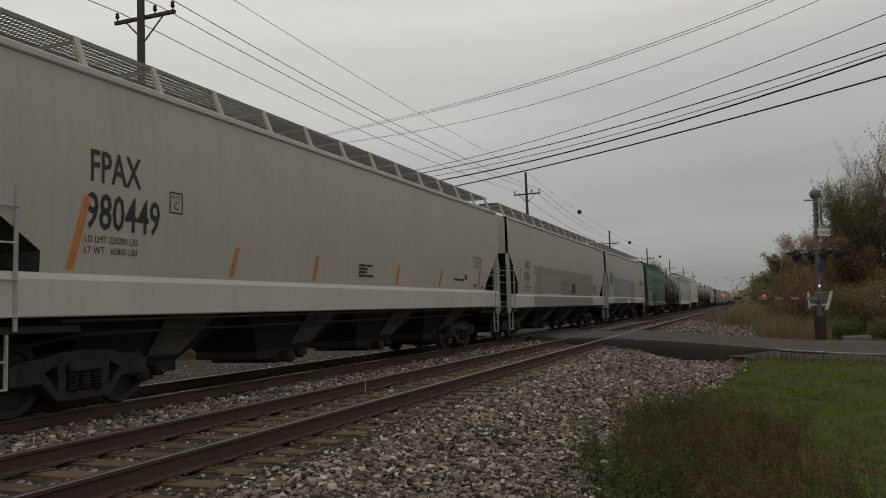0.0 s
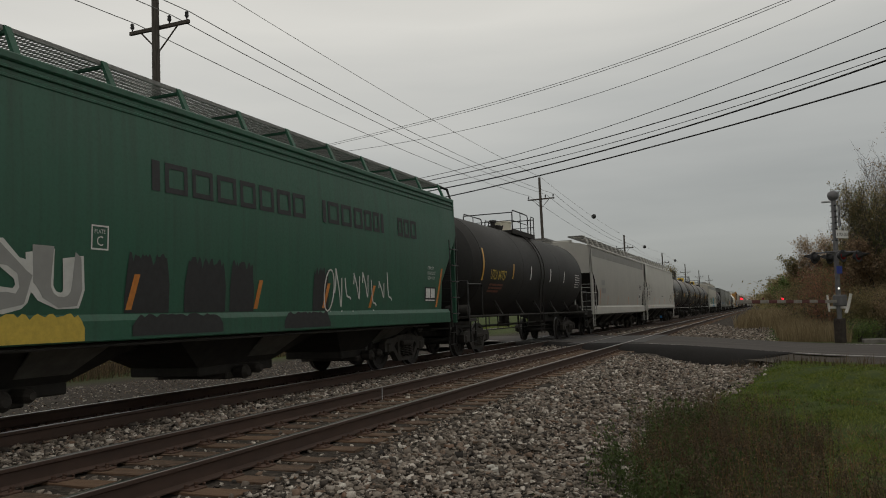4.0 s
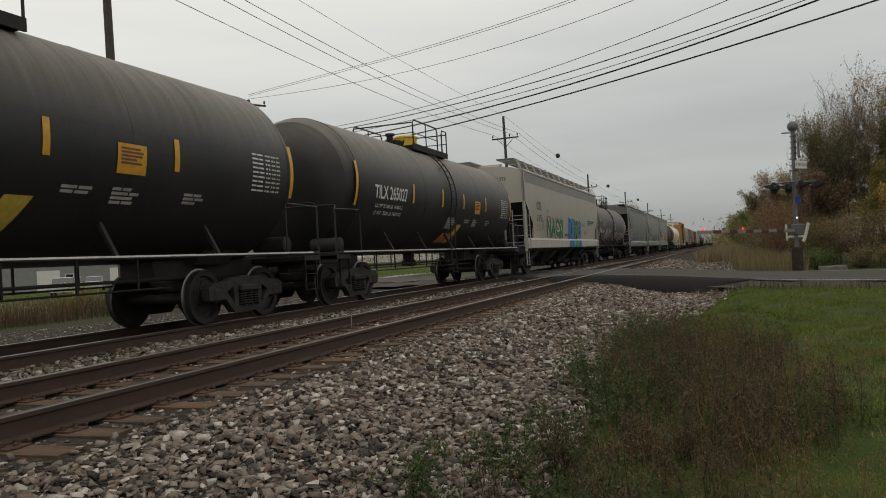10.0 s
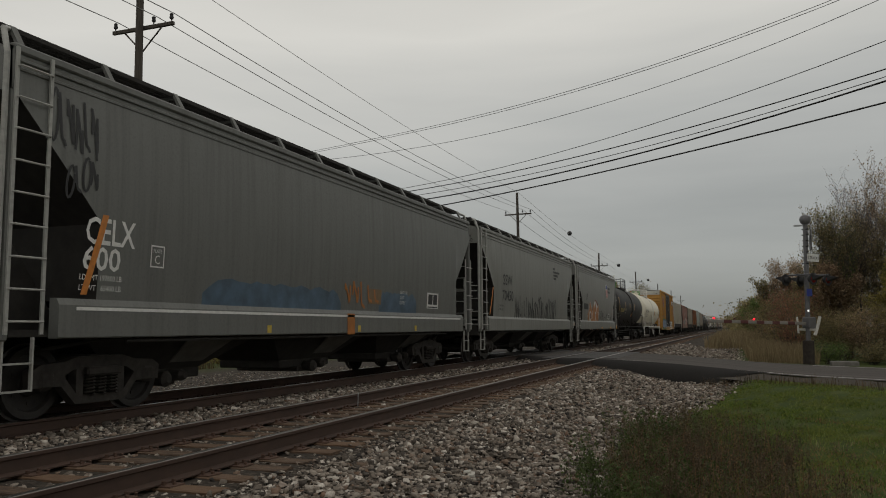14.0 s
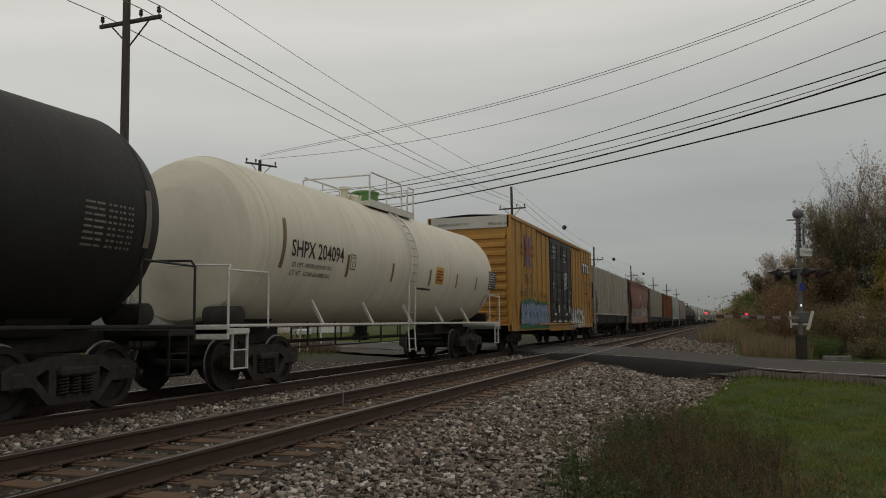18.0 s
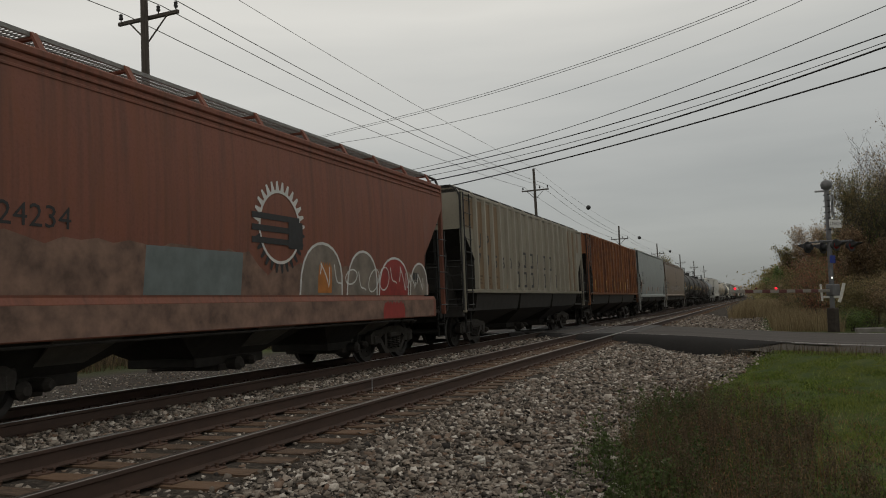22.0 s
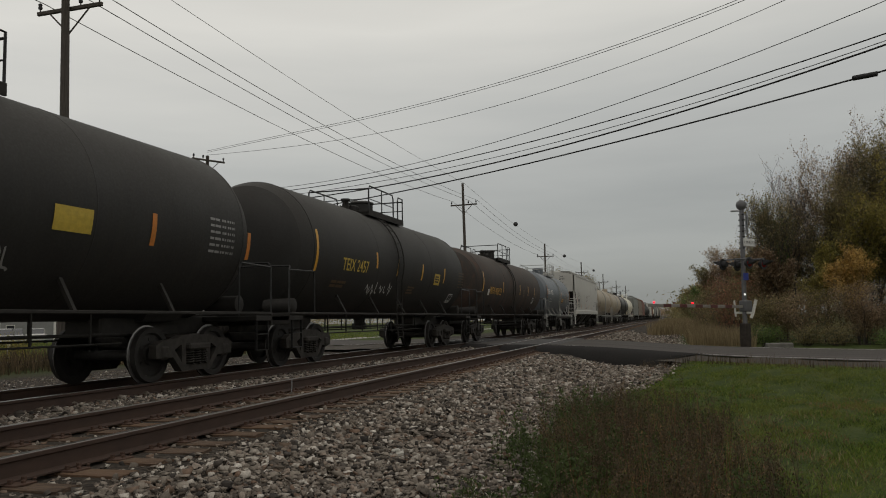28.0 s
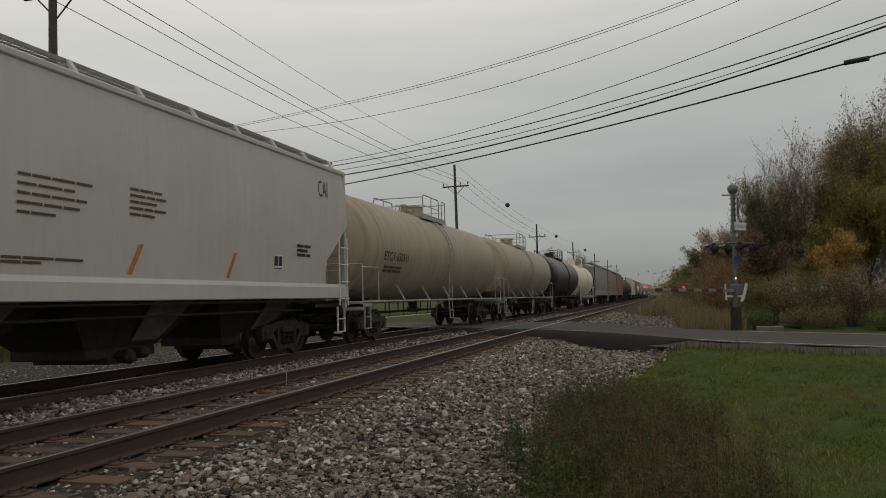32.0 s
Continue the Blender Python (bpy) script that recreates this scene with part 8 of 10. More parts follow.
def area(c, y0, y1, z0, z1, key, slant=0.0, name="paint_patch", lift=0.004, label=""):
    car, H, side = c
    return part(name, patch(Shape(), y0 - H, y1 - H, z0, z1, side, 0, lift, slant), MAT[key], car, label)


def plate_box(c, y, z, letter, key, w=0.27, h=0.30):
    car, H, side = c
    s = Shape()
    y -= H
    for a, b, d, e in ((0, w, 0, 0.02), (0, w, h - 0.02, h), (0, 0.02, 0, h), (w - 0.02, w, 0, h)):
        patch(s, y + a, y + b, z + d, z + e, side, 0, 0.007)
    uv, f = fitted("PLATE", 0, w * 0.62, 0, 0.05)
    on_side(s, uv, f, y + w * 0.19, z + h - 0.10, side)
    uv, f = fitted(letter, 0, w * 0.36, 0, 0.12)
    on_side(s, uv, f, y + w * 0.32, z + 0.05, side)
    return part("plate_mark", s, MAT[key], car, "stencilled box with the clearance plate letter")


def table(c, y0, y1, z0, z1, key, rows=7, back=None, cols=(0.0, 0.45, 0.66, 0.84)):
    """A stencilled data block: ruled lines with small entries."""
    car, H, side = c
    s = Shape()
    d = (z1 - z0) / rows
    rnd = random.Random(int(y0 * 100))
    if back:
        part("stencil_block", patch(Shape(), y0 - H - 0.03, y1 - H + 0.03, z0 - 0.03, z1 + 0.03, side, 0, 0.004), MAT[back], car)
    for k in range(rows):
        z = z0 + k * d
        for i, a in enumerate(cols):
            b = cols[i + 1] if i + 1 < len(cols) else 1.0
            e = b - 0.04 - rnd.random() * 0.12 * (b - a)
            m = y0 - H + (a + (e - a) * rnd.uniform(0.35, 0.65)) * (y1 - y0)
            for p, q in ((y0 - H + a * (y1 - y0), m - 0.012), (m + 0.012, y0 - H + e * (y1 - y0))):
                patch(s, p, q, z + d * 0.30, z + d * 0.68, side, 0, 0.008)
    return part("data_block", s, MAT[key], car, "stencilled block of small data")


def box_mark(c, y0, y1, z0, z1, key="ink", pane="chalk"):
    """The small framed inspection stencil."""
    car, H, side = c
    s = Shape()
    w, h = y1 - y0, z1 - z0
    patch(s, y0 - H, y1 - H, z0, z1, side, 0, 0.005)
    for a, b, d, e in ((0.06, 0.94, 0.05, 0.12), (0.10, 0.48, 0.25, 0.90), (0.54, 0.90, 0.25, 0.90)):
        patch(s, y0 - H + a * w, y0 - H + b * w, z0 + d * h, z0 + e * h, side, 1 if a > 0.07 else 1, 0.008)
    return part("inspection_stencil", s, [MAT[pane], MAT[key]], car)


def ribbon(s, pts, w, side, H, slot=0, lift=0.009):
    """A brush stroke: a strip of paint along points (y, z) on the side."""
    left, right = [], []
    for i, (y, z) in enumerate(pts):
        a, b = pts[max(0, i - 1)], pts[min(len(pts) - 1, i + 1)]
        d = Vector((b[0] - a[0], b[1] - a[1]))
        d = d.normalized() if d.length > 1e-6 else Vector((1, 0))
        n = Vector((-d.y, d.x)) * w / 2
        left.append((side(z + n.y) + lift, y + n.x - H, z + n.y))
        right.append((side(z - n.y) + lift, y - n.x - H, z - n.y))
    return s.grid([left, right], slot)


def scrawl(c, y0, y1, z0, z1, key, loops, w=0.035, seed=1, name="graffiti", label="sprayed graffiti scrawl"):
    """Looping handwriting of sprayed paint."""
    car, H, side = c
    rnd = random.Random(seed)
    s = Shape()
    n = loops
    for k in range(n):
        ya, yb = y0 + (y1 - y0) * k / n, y0 + (y1 - y0) * (k + 1.15) / n
        top, bot = z1 - rnd.random() * 0.3 * (z1 - z0), z0 + rnd.random() * 0.3 * (z1 - z0)
        ph, kind = rnd.random() * 2, rnd.randrange(3)
        pts = []
        for i in range(15):
            t = i / 14
            if kind == 0:
                pts.append((ya + (yb - ya) * (0.5 + 0.42 * math.sin(t * 6.2 + ph)), bot + (top - bot) * (0.5 + 0.5 * math.cos(t * 6.2 + ph * 0.7))))
            elif kind == 1:
                pts.append((ya + (yb - ya) * (t * 0.8 + 0.12 * math.sin(t * 9 + ph)), bot + (top - bot) * abs(math.sin(t * 3.6 + ph * 0.4))))
            else:
                pts.append((ya + (yb - ya) * (0.15 + 0.6 * t * t), top + (bot - top) * t + 0.12 * (top - bot) * math.sin(t * 8)))
        ribbon(s, pts, w, side, H)
    ob = part(name, s, MAT[key], car, label)
    if loops > 5:
        ob["kind"] = "stuff"
    return ob


def piece(c, text, y0, y1, z0, z1, fill, line, extra=None, wave=0.22, label="spray-painted graffiti lettering", bold=0.05, slant=0.0):
    """Large graffiti letters: a fat outline, the fill over it and, if asked, an outer glow of a third paint."""
    car, H, side = c
    s = Shape()
    g = bold
    if extra:
        uv, f = fitted(text, y0 - 0.09, y1 + 0.09, z0 - 0.05, z1 + 0.09, g * 3.4, wave)
        on_side(s, uv, f, y0 - 0.09 - H, z0 - 0.05, side, 0, 0.006, slant)
    uv, f = fitted(text, y0 - 0.04, y1 + 0.04, z0 - 0.03, z1 + 0.04, g * 2.3, wave)
    on_side(s, uv, f, y0 - 0.04 - H, z0 - 0.03, side, 1, 0.009, slant)
    uv, f = fitted(text, y0, y1, z0, z1, g, wave)
    on_side(s, uv, f, y0 - H, z0, side, 2, 0.012, slant)
    return part("graffiti", s, [MAT[extra or line], MAT[line], MAT[fill]], car, label)


def splash(c, y0, y1, z0, z1, key, seed=1, lift=0.005, label=""):
    """A sprayed area with a lumpy edge."""
    car, H, side = c
    rnd = random.Random(seed)
    cols = 26
    top = [z1 - (z1 - z0) * (0.04 + 0.20 * abs(math.sin(k * 0.8 + seed)) * rnd.random()) - (z1 - z0) * 0.5 * max(0, abs(k / (cols - 1) - 0.5) * 2 - 0.86) / 0.14 for k in range(cols)]
    rows = []
    for i in range(9):
        rows.append([(side(z0 + (top[k] - z0) * i / 8) + lift, y0 - H + (y1 - y0) * k / (cols - 1), z0 + (top[k] - z0) * i / 8) for k in range(cols)])
    return part("sprayed_patch", Shape().grid(rows), MAT[key], car, label)


def hollow(c, y0, y1, z0, z1, key="ink", w=0.085):
    """A plain upright mark: a ring of the height of a letter, or one bar when it is narrow."""
    car, H, side = c
    q = Shape()
    bars = [(y0, y1, z0, z1)] if y1 - y0 < 0.2 else [(y0, y0 + w, z0, z1), (y1 - w, y1, z0, z1), (y0 + w, y1 - w, z0, z0 + w), (y0 + w, y1 - w, z1 - w, z1)]
    for a, b, lo, hi in bars:
        q.add([(side(lo) + 0.007, a - H, lo), (side(lo) + 0.007, b - H, lo), (side(hi) + 0.007, b - H, hi), (side(hi) + 0.007, a - H, hi)], [(0, 1, 2, 3)])
    return part("company_lettering", q, MAT[key], car)


def wild(c, y0, y1, z0, z1, fill, line, n, seed, lift, label):
    """Interlocked sprayed shapes with dark outlines and inner strokes, past reading."""
    car, H, side = c
    rnd = random.Random(seed)
    w = (y1 - y0) / n
    for k in range(n):
        yc, hh = y0 + w * (k + 0.5), (z1 - z0)
        lo, hi = z0 + rnd.uniform(0, 0.12) * hh, z1 - rnd.uniform(0, 0.2) * hh
        lean = rnd.uniform(-0.25, 0.25) * w
        outline = [(-0.55, 0.0), (-0.1, 0.08), (0.45, -0.02), (0.62, 0.3), (0.35, 0.5), (0.6, 0.72), (0.5, 1.0), (0.05, 0.9), (-0.5, 1.04), (-0.66, 0.66), (-0.42, 0.42), (-0.62, 0.25)]
        outline = [(a + rnd.uniform(-0.1, 0.1), b + rnd.uniform(-0.05, 0.05)) for a, b in outline]
        q = Shape()
        for slot, grow, up in ((0, 1.0, 0.0), (1, 0.86, 0.0025)):
            mid = (side((lo + hi) / 2) + lift + up + 0.0004 * k, yc - H, (lo + hi) / 2)
            ring = [(yc - H + a * w * grow + lean * (b - 0.5), lo + (0.5 + (b - 0.5) * (1 - (1 - grow) * 0.5)) * (hi - lo)) for a, b in outline]
            q.add([mid] + [(side(z) + lift + up + 0.0004 * k, y, z) for y, z in ring], [(0, i + 1, (i + 1) % 12 + 1) for i in range(12)], slot)
        for _ in range(2):
            a0, b0 = rnd.uniform(-0.25, 0.25), rnd.uniform(0.2, 0.6)
            pts = [(yc - H + (a0 + rnd.uniform(-0.2, 0.2)) * w, lo + (b0 + 0.13 * i) * (hi - lo)) for i in range(3)]
            for (ya, za), (yb, zb) in zip(pts, pts[1:]):
                x = side(za) + lift + 0.005 + 0.0004 * k
                q.add([(x, ya - 0.018, za), (x, ya + 0.018, za), (x, yb + 0.018, zb), (x, yb - 0.018, zb)], [(0, 1, 2, 3)], 0)
        part("graffiti", q, [MAT[line], MAT[fill]], car, label)


def end_word(c, text, x0, x1, z0, z1, key, y=None, bold=0.0, name="end_lettering"):
    """Lettering on the front end of a car."""
    car, H, side = c
    s = Shape()
    uv, f = fitted(text, x0, x1, z0, z1, bold)
    yy = (lambda x, z: -H - 0.008) if y is None else y
    s.add([(x0 + u, yy(x0 + u, z0 + v), z0 + v) for u, v in uv], f)
    return part(name, s, MAT[key], car)


def dished(H, head=0.62, radius=1.57, centre=2.64):
    """The front head of a tank: depth at a point (x, z)."""
    h = H - 0.42
    prof = [(0.0, 0.0), (0.35, 0.015), (0.75, 0.07), (1.12, 0.18), (1.36, 0.34), (1.478, head), (1.5, head + 0.12)]

    def at(x, z):
        r = min(1.49, math.hypot(x, z - centre) * 1.5 / radius)
        for (r0, a0), (r1, a1) in zip(prof, prof[1:]):
            if r <= r1:
                return -h + a0 + (a1 - a0) * (r - r0) / (r1 - r0) - 0.012
        return -h
    return at


def amber_bars(c, rows, key="amber"):
    for y, z0, z1, lean in rows:
        area(c, y, y + 0.11, z0, z1, key, lean / (z1 - z0), "reflector_stripe", 0.008)


# Hoppers at the front of the train.
word(c1, "FPAX", 1.54, 2.40, 2.85, 3.25, "ink", "reporting_mark", bold=0.012)
word(c1, "980449", 1.47, 2.76, 2.26, 2.72, "ink", "car_number", bold=0.012)
lines(c1, ["LD LMT 220200 LBS", "LT WT   65800 LBS"], 1.47, 2.10, 0.085, "ink")
plate_box(c1, 2.95, 2.60, "C", "ink")
smudge(c1, 8.70, 2.10, [[0.3, 0.3], [0.4], [0.35], [0.28, 0.38]], 0.045, "ink")
box_mark(c1, 16.73, 16.91, 1.72, 1.86, "ink", "chalk")
box_mark(c1, 15.20, 15.45, 1.90, 2.18)
lines(c1, ["EXW 10-7 H 15-1", "EW    9-3 H 15-0", "CU FT 5200"], 15.95, 2.60, 0.085, "ink", 0.5, 0.55)
smudge(c1, 15.99, 1.84, [[0.12, 0.2], [0.3]], 0.03, "ink")
smudge(c1, 14.35, 1.95, [[0.5, 0.3]], 0.05, "ink")
area(c1, 6.90, 7.07, 1.30, 1.44, "gold", 0, "label_tag")

word(c2, "GACX", 1.98, 2.69, 2.54, 2.84, "ink", "reporting_mark", bold=0.012)
word(c2, "1556", 1.89, 2.63, 2.14, 2.44, "ink", "car_number", bold=0.012)
lines(c2, ["LD LMT 203100 LBS 92130 KGS", "LT WT   65800 LBS 29650 KGS"], 1.80, 1.86, 0.07, "ink")
area(c2, 2.30, 2.55, 2.0, 2.2, "patch_tan", 0, "paint_patch", 0.008)
plate_box(c2, 3.23, 2.40, "C", "ink")
area(c2, 3.55, 15.25, 1.63, 2.70, "patch_tan", 0.1, label="darker warm grey repainted band")
area(c2, 4.51, 7.85, 1.64, 2.42, "patch_grey", 0.05, lift=0.006, label="paler grey repainted patch")
area(c2, 4.55, 7.85, 1.62, 1.66, "chalk", 0, lift=0.05)
area(c2, 3.20, 15.25, 1.17, 1.56, "patch_tan", 0, lift=0.052)
area(c2, 10.15, 10.95, 1.72, 2.13, "ink", 0, lift=0.008, label="dark repainted square")
area(c2, 3.09, 3.22, 1.33, 1.44, "gold", 0, "label_tag", 0.056)
smudge(c2, 8.15, 2.12, [[0.35, 0.3, 0.35]], 0.05, "red")
smudge(c2, 15.40, 2.12, [[0.3, 0.4], [0.2, 0.2, 0.3], [0.5], [0.3, 0.3], [0.2, 0.5]], 0.055, "ink")
smudge(c2, 8.25, 1.42, [[0.5, 0.4, 0.5], [0.6, 0.6], [0.3, 0.4]], 0.045, "red")
smudge(c2, 16.25, 1.9, [[0.22], [0.22]], 0.10, "ink")

area(c3, 1.13, 2.17, 2.34, 3.10, "patch_blue", 0, "number_board", label="dark blue-grey number board")
word(c3, "IARX", 1.24, 2.04, 2.74, 3.02, "ink", "reporting_mark", bold=0.012, lift=0.011)
word(c3, "74737", 1.18, 2.06, 2.40, 2.67, "ink", "car_number", bold=0.012, lift=0.011)
plate_box(c3, 2.44, 2.60, "C", "ink")
lines(c3, ["LD LMT 195600", "LT WT   67400   NEW 7-92"], 1.10, 2.07, 0.07, "ink")
part("paint_patch", patch(Shape(), 2.47 - c3[1], 11.9 - c3[1], 1.66, 2.84, c3[2], 0, 0.005, 0.05, -0.10), MAT["patch_blue"], c3[0], "long blue-grey repainted patch")
area(c3, 5.6, 9.0, 1.68, 2.60, "patch_grey", 0.0, lift=0.008, label="paler grey worn area of the patch")
area(c3, 2.6, 11.8, 1.26, 1.58, "patch_blue", 0, "painted_sill", 0.046, "blue-grey repainted sill")
area(c3, 8.22, 9.18, 1.72, 2.10, "gold", 0, "label_tag", 0.009, "yellow instruction label")
area(c3, 8.2, 9.1, 1.25, 1.52, "chalk", 0, "label_tag", 0.05, "white label on the sill")
smudge(c3, 8.35, 1.96, [[0.5], [0.6], [0.4]], 0.04, "ink")
tri = Shape().add([(1.652, 1.70 - c3[1], 1.24), (1.652, 2.02 - c3[1], 1.24), (1.652, 1.86 - c3[1], 1.55)], [(0, 1, 2)])
part("warning_tag", tri, MAT["orange"], c3[0], "orange triangular tag")
box_mark(c3, 15.33, 15.8, 1.97, 2.30)
smudge(c3, 15.2, 2.85, [[0.4, 0.3], [0.5, 0.4], [0.4]], 0.05, "ink")
smudge(c3, 14.5, 2.7, [[0.7, 0.5, 0.6, 0.4], [0.6, 0.6, 0.7], [0.4, 0.7, 0.4]], 0.05, "ink")
area(c3, 16.75, 16.95, 1.72, 2.05, "gold", 0, "label_tag", 0.008)
smudge(c3, 1.0, 1.42, [[0.2, 0.5]], 0.04, "ink")
end_word(c3, "IARX", 0.86, 1.32, 4.08, 4.21, "ink")
end_word(c3, "74737", 0.84, 1.34, 3.94, 4.06, "ink")
part("end_board", Shape().bevel_box(0.78, 1.39, -c3[1] - 0.006, -c3[1] + 0.004, 3.90, 4.25, 0.001), MAT["patch_blue"], c3[0])

word(c4, "BRIX", 1.52, 2.26, 2.36, 2.62, "chalk", "reporting_mark", bold=0.012)
word(c4, "97146", 1.46, 2.31, 1.89, 2.15, "chalk", "car_number", bold=0.012)
lines(c4, ["LD LMT 222900", "LT WT   63100"], 1.46, 1.68, 0.075, "chalk")
plate_box(c4, 3.94, 2.10, "C", "chalk")
for k, (a, b) in enumerate(((4.95, 5.1), (5.2, 5.65), (5.75, 6.2), (6.3, 6.75), (6.85, 7.25), (7.35, 7.75), (7.85, 8.25), (8.32, 8.72), (9.3, 9.42), (9.5, 9.9), (10.0, 10.4), (10.5, 10.85), (10.93, 11.25), (11.32, 11.6), (11.68, 11.8), (12.5, 12.75), (12.82, 13.1), (13.18, 13.5))):
    hollow(c4, a, b, 2.95, 3.36, "ink", 0.075)
piece(c4, "DU", 2.45, 3.85, 1.40, 2.15, "patch_grey", "sp_white", wave=0.3)
splash(c4, 2.6, 3.85, 1.02, 1.36, "gold", 3, 0.05)
for k, (a, b) in enumerate(((4.5, 5.3), (5.6, 6.5), (6.6, 7.2), (8.95, 9.5))):
    splash(c4, a, b, 1.34, 2.15, "ink", k + 2, 0.006, "black sprayed block")
for k, (a, b) in enumerate(((4.6, 6.4), (8.0, 9.5))):
    splash(c4, a, b, 1.05, 1.34, "ink", k + 9, 0.052)
scrawl(c4, 9.3, 12.2, 1.30, 2.15, "sp_white", 8, 0.035, 4, label="white outlined graffiti")
scrawl(c4, 9.5, 12.0, 1.04, 1.34, "sp_white", 6, 0.04, 8, label="white outlined graffiti")
lines(c4, ["CAPACITY", "LOAD LIMIT", "NEW 11-79"], 14.1, 2.28, 0.075, "chalk")
box_mark(c4, 13.93, 14.6, 1.52, 1.86, "chalk", "ink")
smudge(c4, 12.0, 1.20, [[0.5, 0.3, 0.4, 0.3, 0.4, 0.6, 0.3, 0.3]], 0.05, "chalk")
smudge(c4, 2.1, 1.16, [[0.2, 0.4], [0.4]], 0.05, "chalk")
smudge(c4, 4.2, 1.14, [[0.3, 0.6, 0.3, 0.5]], 0.04, "chalk")
end_word(c4, "BRIX", 0.69, 1.0, 4.17, 4.29, "chalk")
end_word(c4, "97146", 0.67, 1.02, 4.0, 4.12, "chalk")

word(c5, "UTLX 647757", 1.95, 3.45, 2.20, 2.50, "gold", "reporting_mark", bold=0.012)
smudge(c5, 2.0, 2.02, [[0.2, 0.4, 0.6], [0.2, 0.3, 0.7], [0.5, 0.5]], 0.06, "red")
amber_bars(c5, [(1.15, 2.15, 3.10, 0.1), (4.1, 2.27, 2.76, 0.1)])
amber_bars(c5, [(6.2, 2.31, 2.77, 0.1), (8.9, 2.29, 2.78, 0.1), (11.1, 2.32, 2.76, 0.1)], "chalk")
table(c5, 13.2, 14.1, 2.15, 2.75, "chalk", 6)

for c, mark, num in ((c6, "ROIX", "58612"), (c7, "ROIX", "58597")):
    word(c, mark, 1.04, 1.73, 2.53, 2.84, "ink", "reporting_mark", bold=0.012) if c is c7 else smudge(c, 2.0, 2.4, [[0.9], [1.1]], 0.25, "patch_grey")
    if c is c7:
        word(c, num, 0.95, 1.86, 2.10, 2.40, "ink", "car_number", bold=0.012)
        lines(c, ["LD LMT 197400 LBS", "LT WT   65600"], 0.86, 1.88, 0.075, "ink")
        plate_box(c, 2.14, 2.34, "C", "ink")
smudge(c7, 8.3, 2.06, [[0.15, 0.3, 0.25, 0.15, 0.1]], 0.06, "ink")
smudge(c7, 14.45, 2.22, [[0.22, 0.16, 0.1, 0.14, 0.2, 0.2], [0.2, 0.3, 0.12, 0.25, 0.1], [0.14, 0.1, 0.2, 0.2, 0.15, 0.2], [0.25, 0.2, 0.18], [0.3, 0.28]], 0.045, "brown_ink", 0.8)
smudge(c7, 13.75, 1.9, [[0.12, 0.15, 0.1], [0.1, 0.2, 0.1], [0.15, 0.12]], 0.05, "brown_ink", 0.9)
smudge(c7, 15.5, 1.95, [[0.2, 0.25], [0.15, 0.12]], 0.04, "brown_ink", 0.9)
smudge(c7, 15.85, 2.5, [[0.15, 0.2, 0.1], [0.3, 0.1], [0.2, 0.18]], 0.035, "brown_ink", 0.9)
area(c7, 14.45, 14.95, 1.64, 1.70, "ink", 0, "label_tag")
amber_bars(c7, [(16.1, 1.55, 2.4, 0.22)], "orange")
area(c7, 15.4, 15.54, 1.26, 1.38, "pink", 0, "sprayed_tag", 0.05, "pink sprayed square")
part("outlet_cap", Shape().lathe([(0.86, 0.05), (0.90, 0.10), (1.00, 0.10), (1.03, 0.06)], "x", 14, 0, (0, 13.2 - c7[1], 0.42)), MAT["sp_blue"], c7[0], "bright blue outlet cap", 40)
for y in (0.66, 1.71):
    area(c7, y, y + 0.15, 1.26, 1.38, "pink", 0, "sprayed_tag", 0.05, "pink sprayed square")
area(c7, 3.02, 3.14, 1.26, 1.37, "gold", 0, "label_tag", 0.05)
smudge(c7, 1.1, 1.32, [[0.2, 0.3]], 0.045, "ink")
smudge(c7, 3.2, 1.33, [[0.2, 0.2], [0.3]], 0.035, "ink")
for y in (2.3, 6.6, 10.3):
    smudge(c7, y, 1.32, [[0.2], [0.25], [0.2]], 0.03, "ink")
end_word(c7, "ROIX", 0.40, 0.70, 3.86, 3.98, "ink")
end_word(c7, "58597", 0.36, 0.72, 3.68, 3.80, "ink")
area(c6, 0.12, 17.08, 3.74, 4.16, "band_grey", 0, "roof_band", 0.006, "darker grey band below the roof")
box_mark(c6, 14.6, 15.1, 1.75, 2.1)
smudge(c6, 14.8, 2.6, [[0.5, 0.4], [0.6], [0.4, 0.3]], 0.06, "ink")

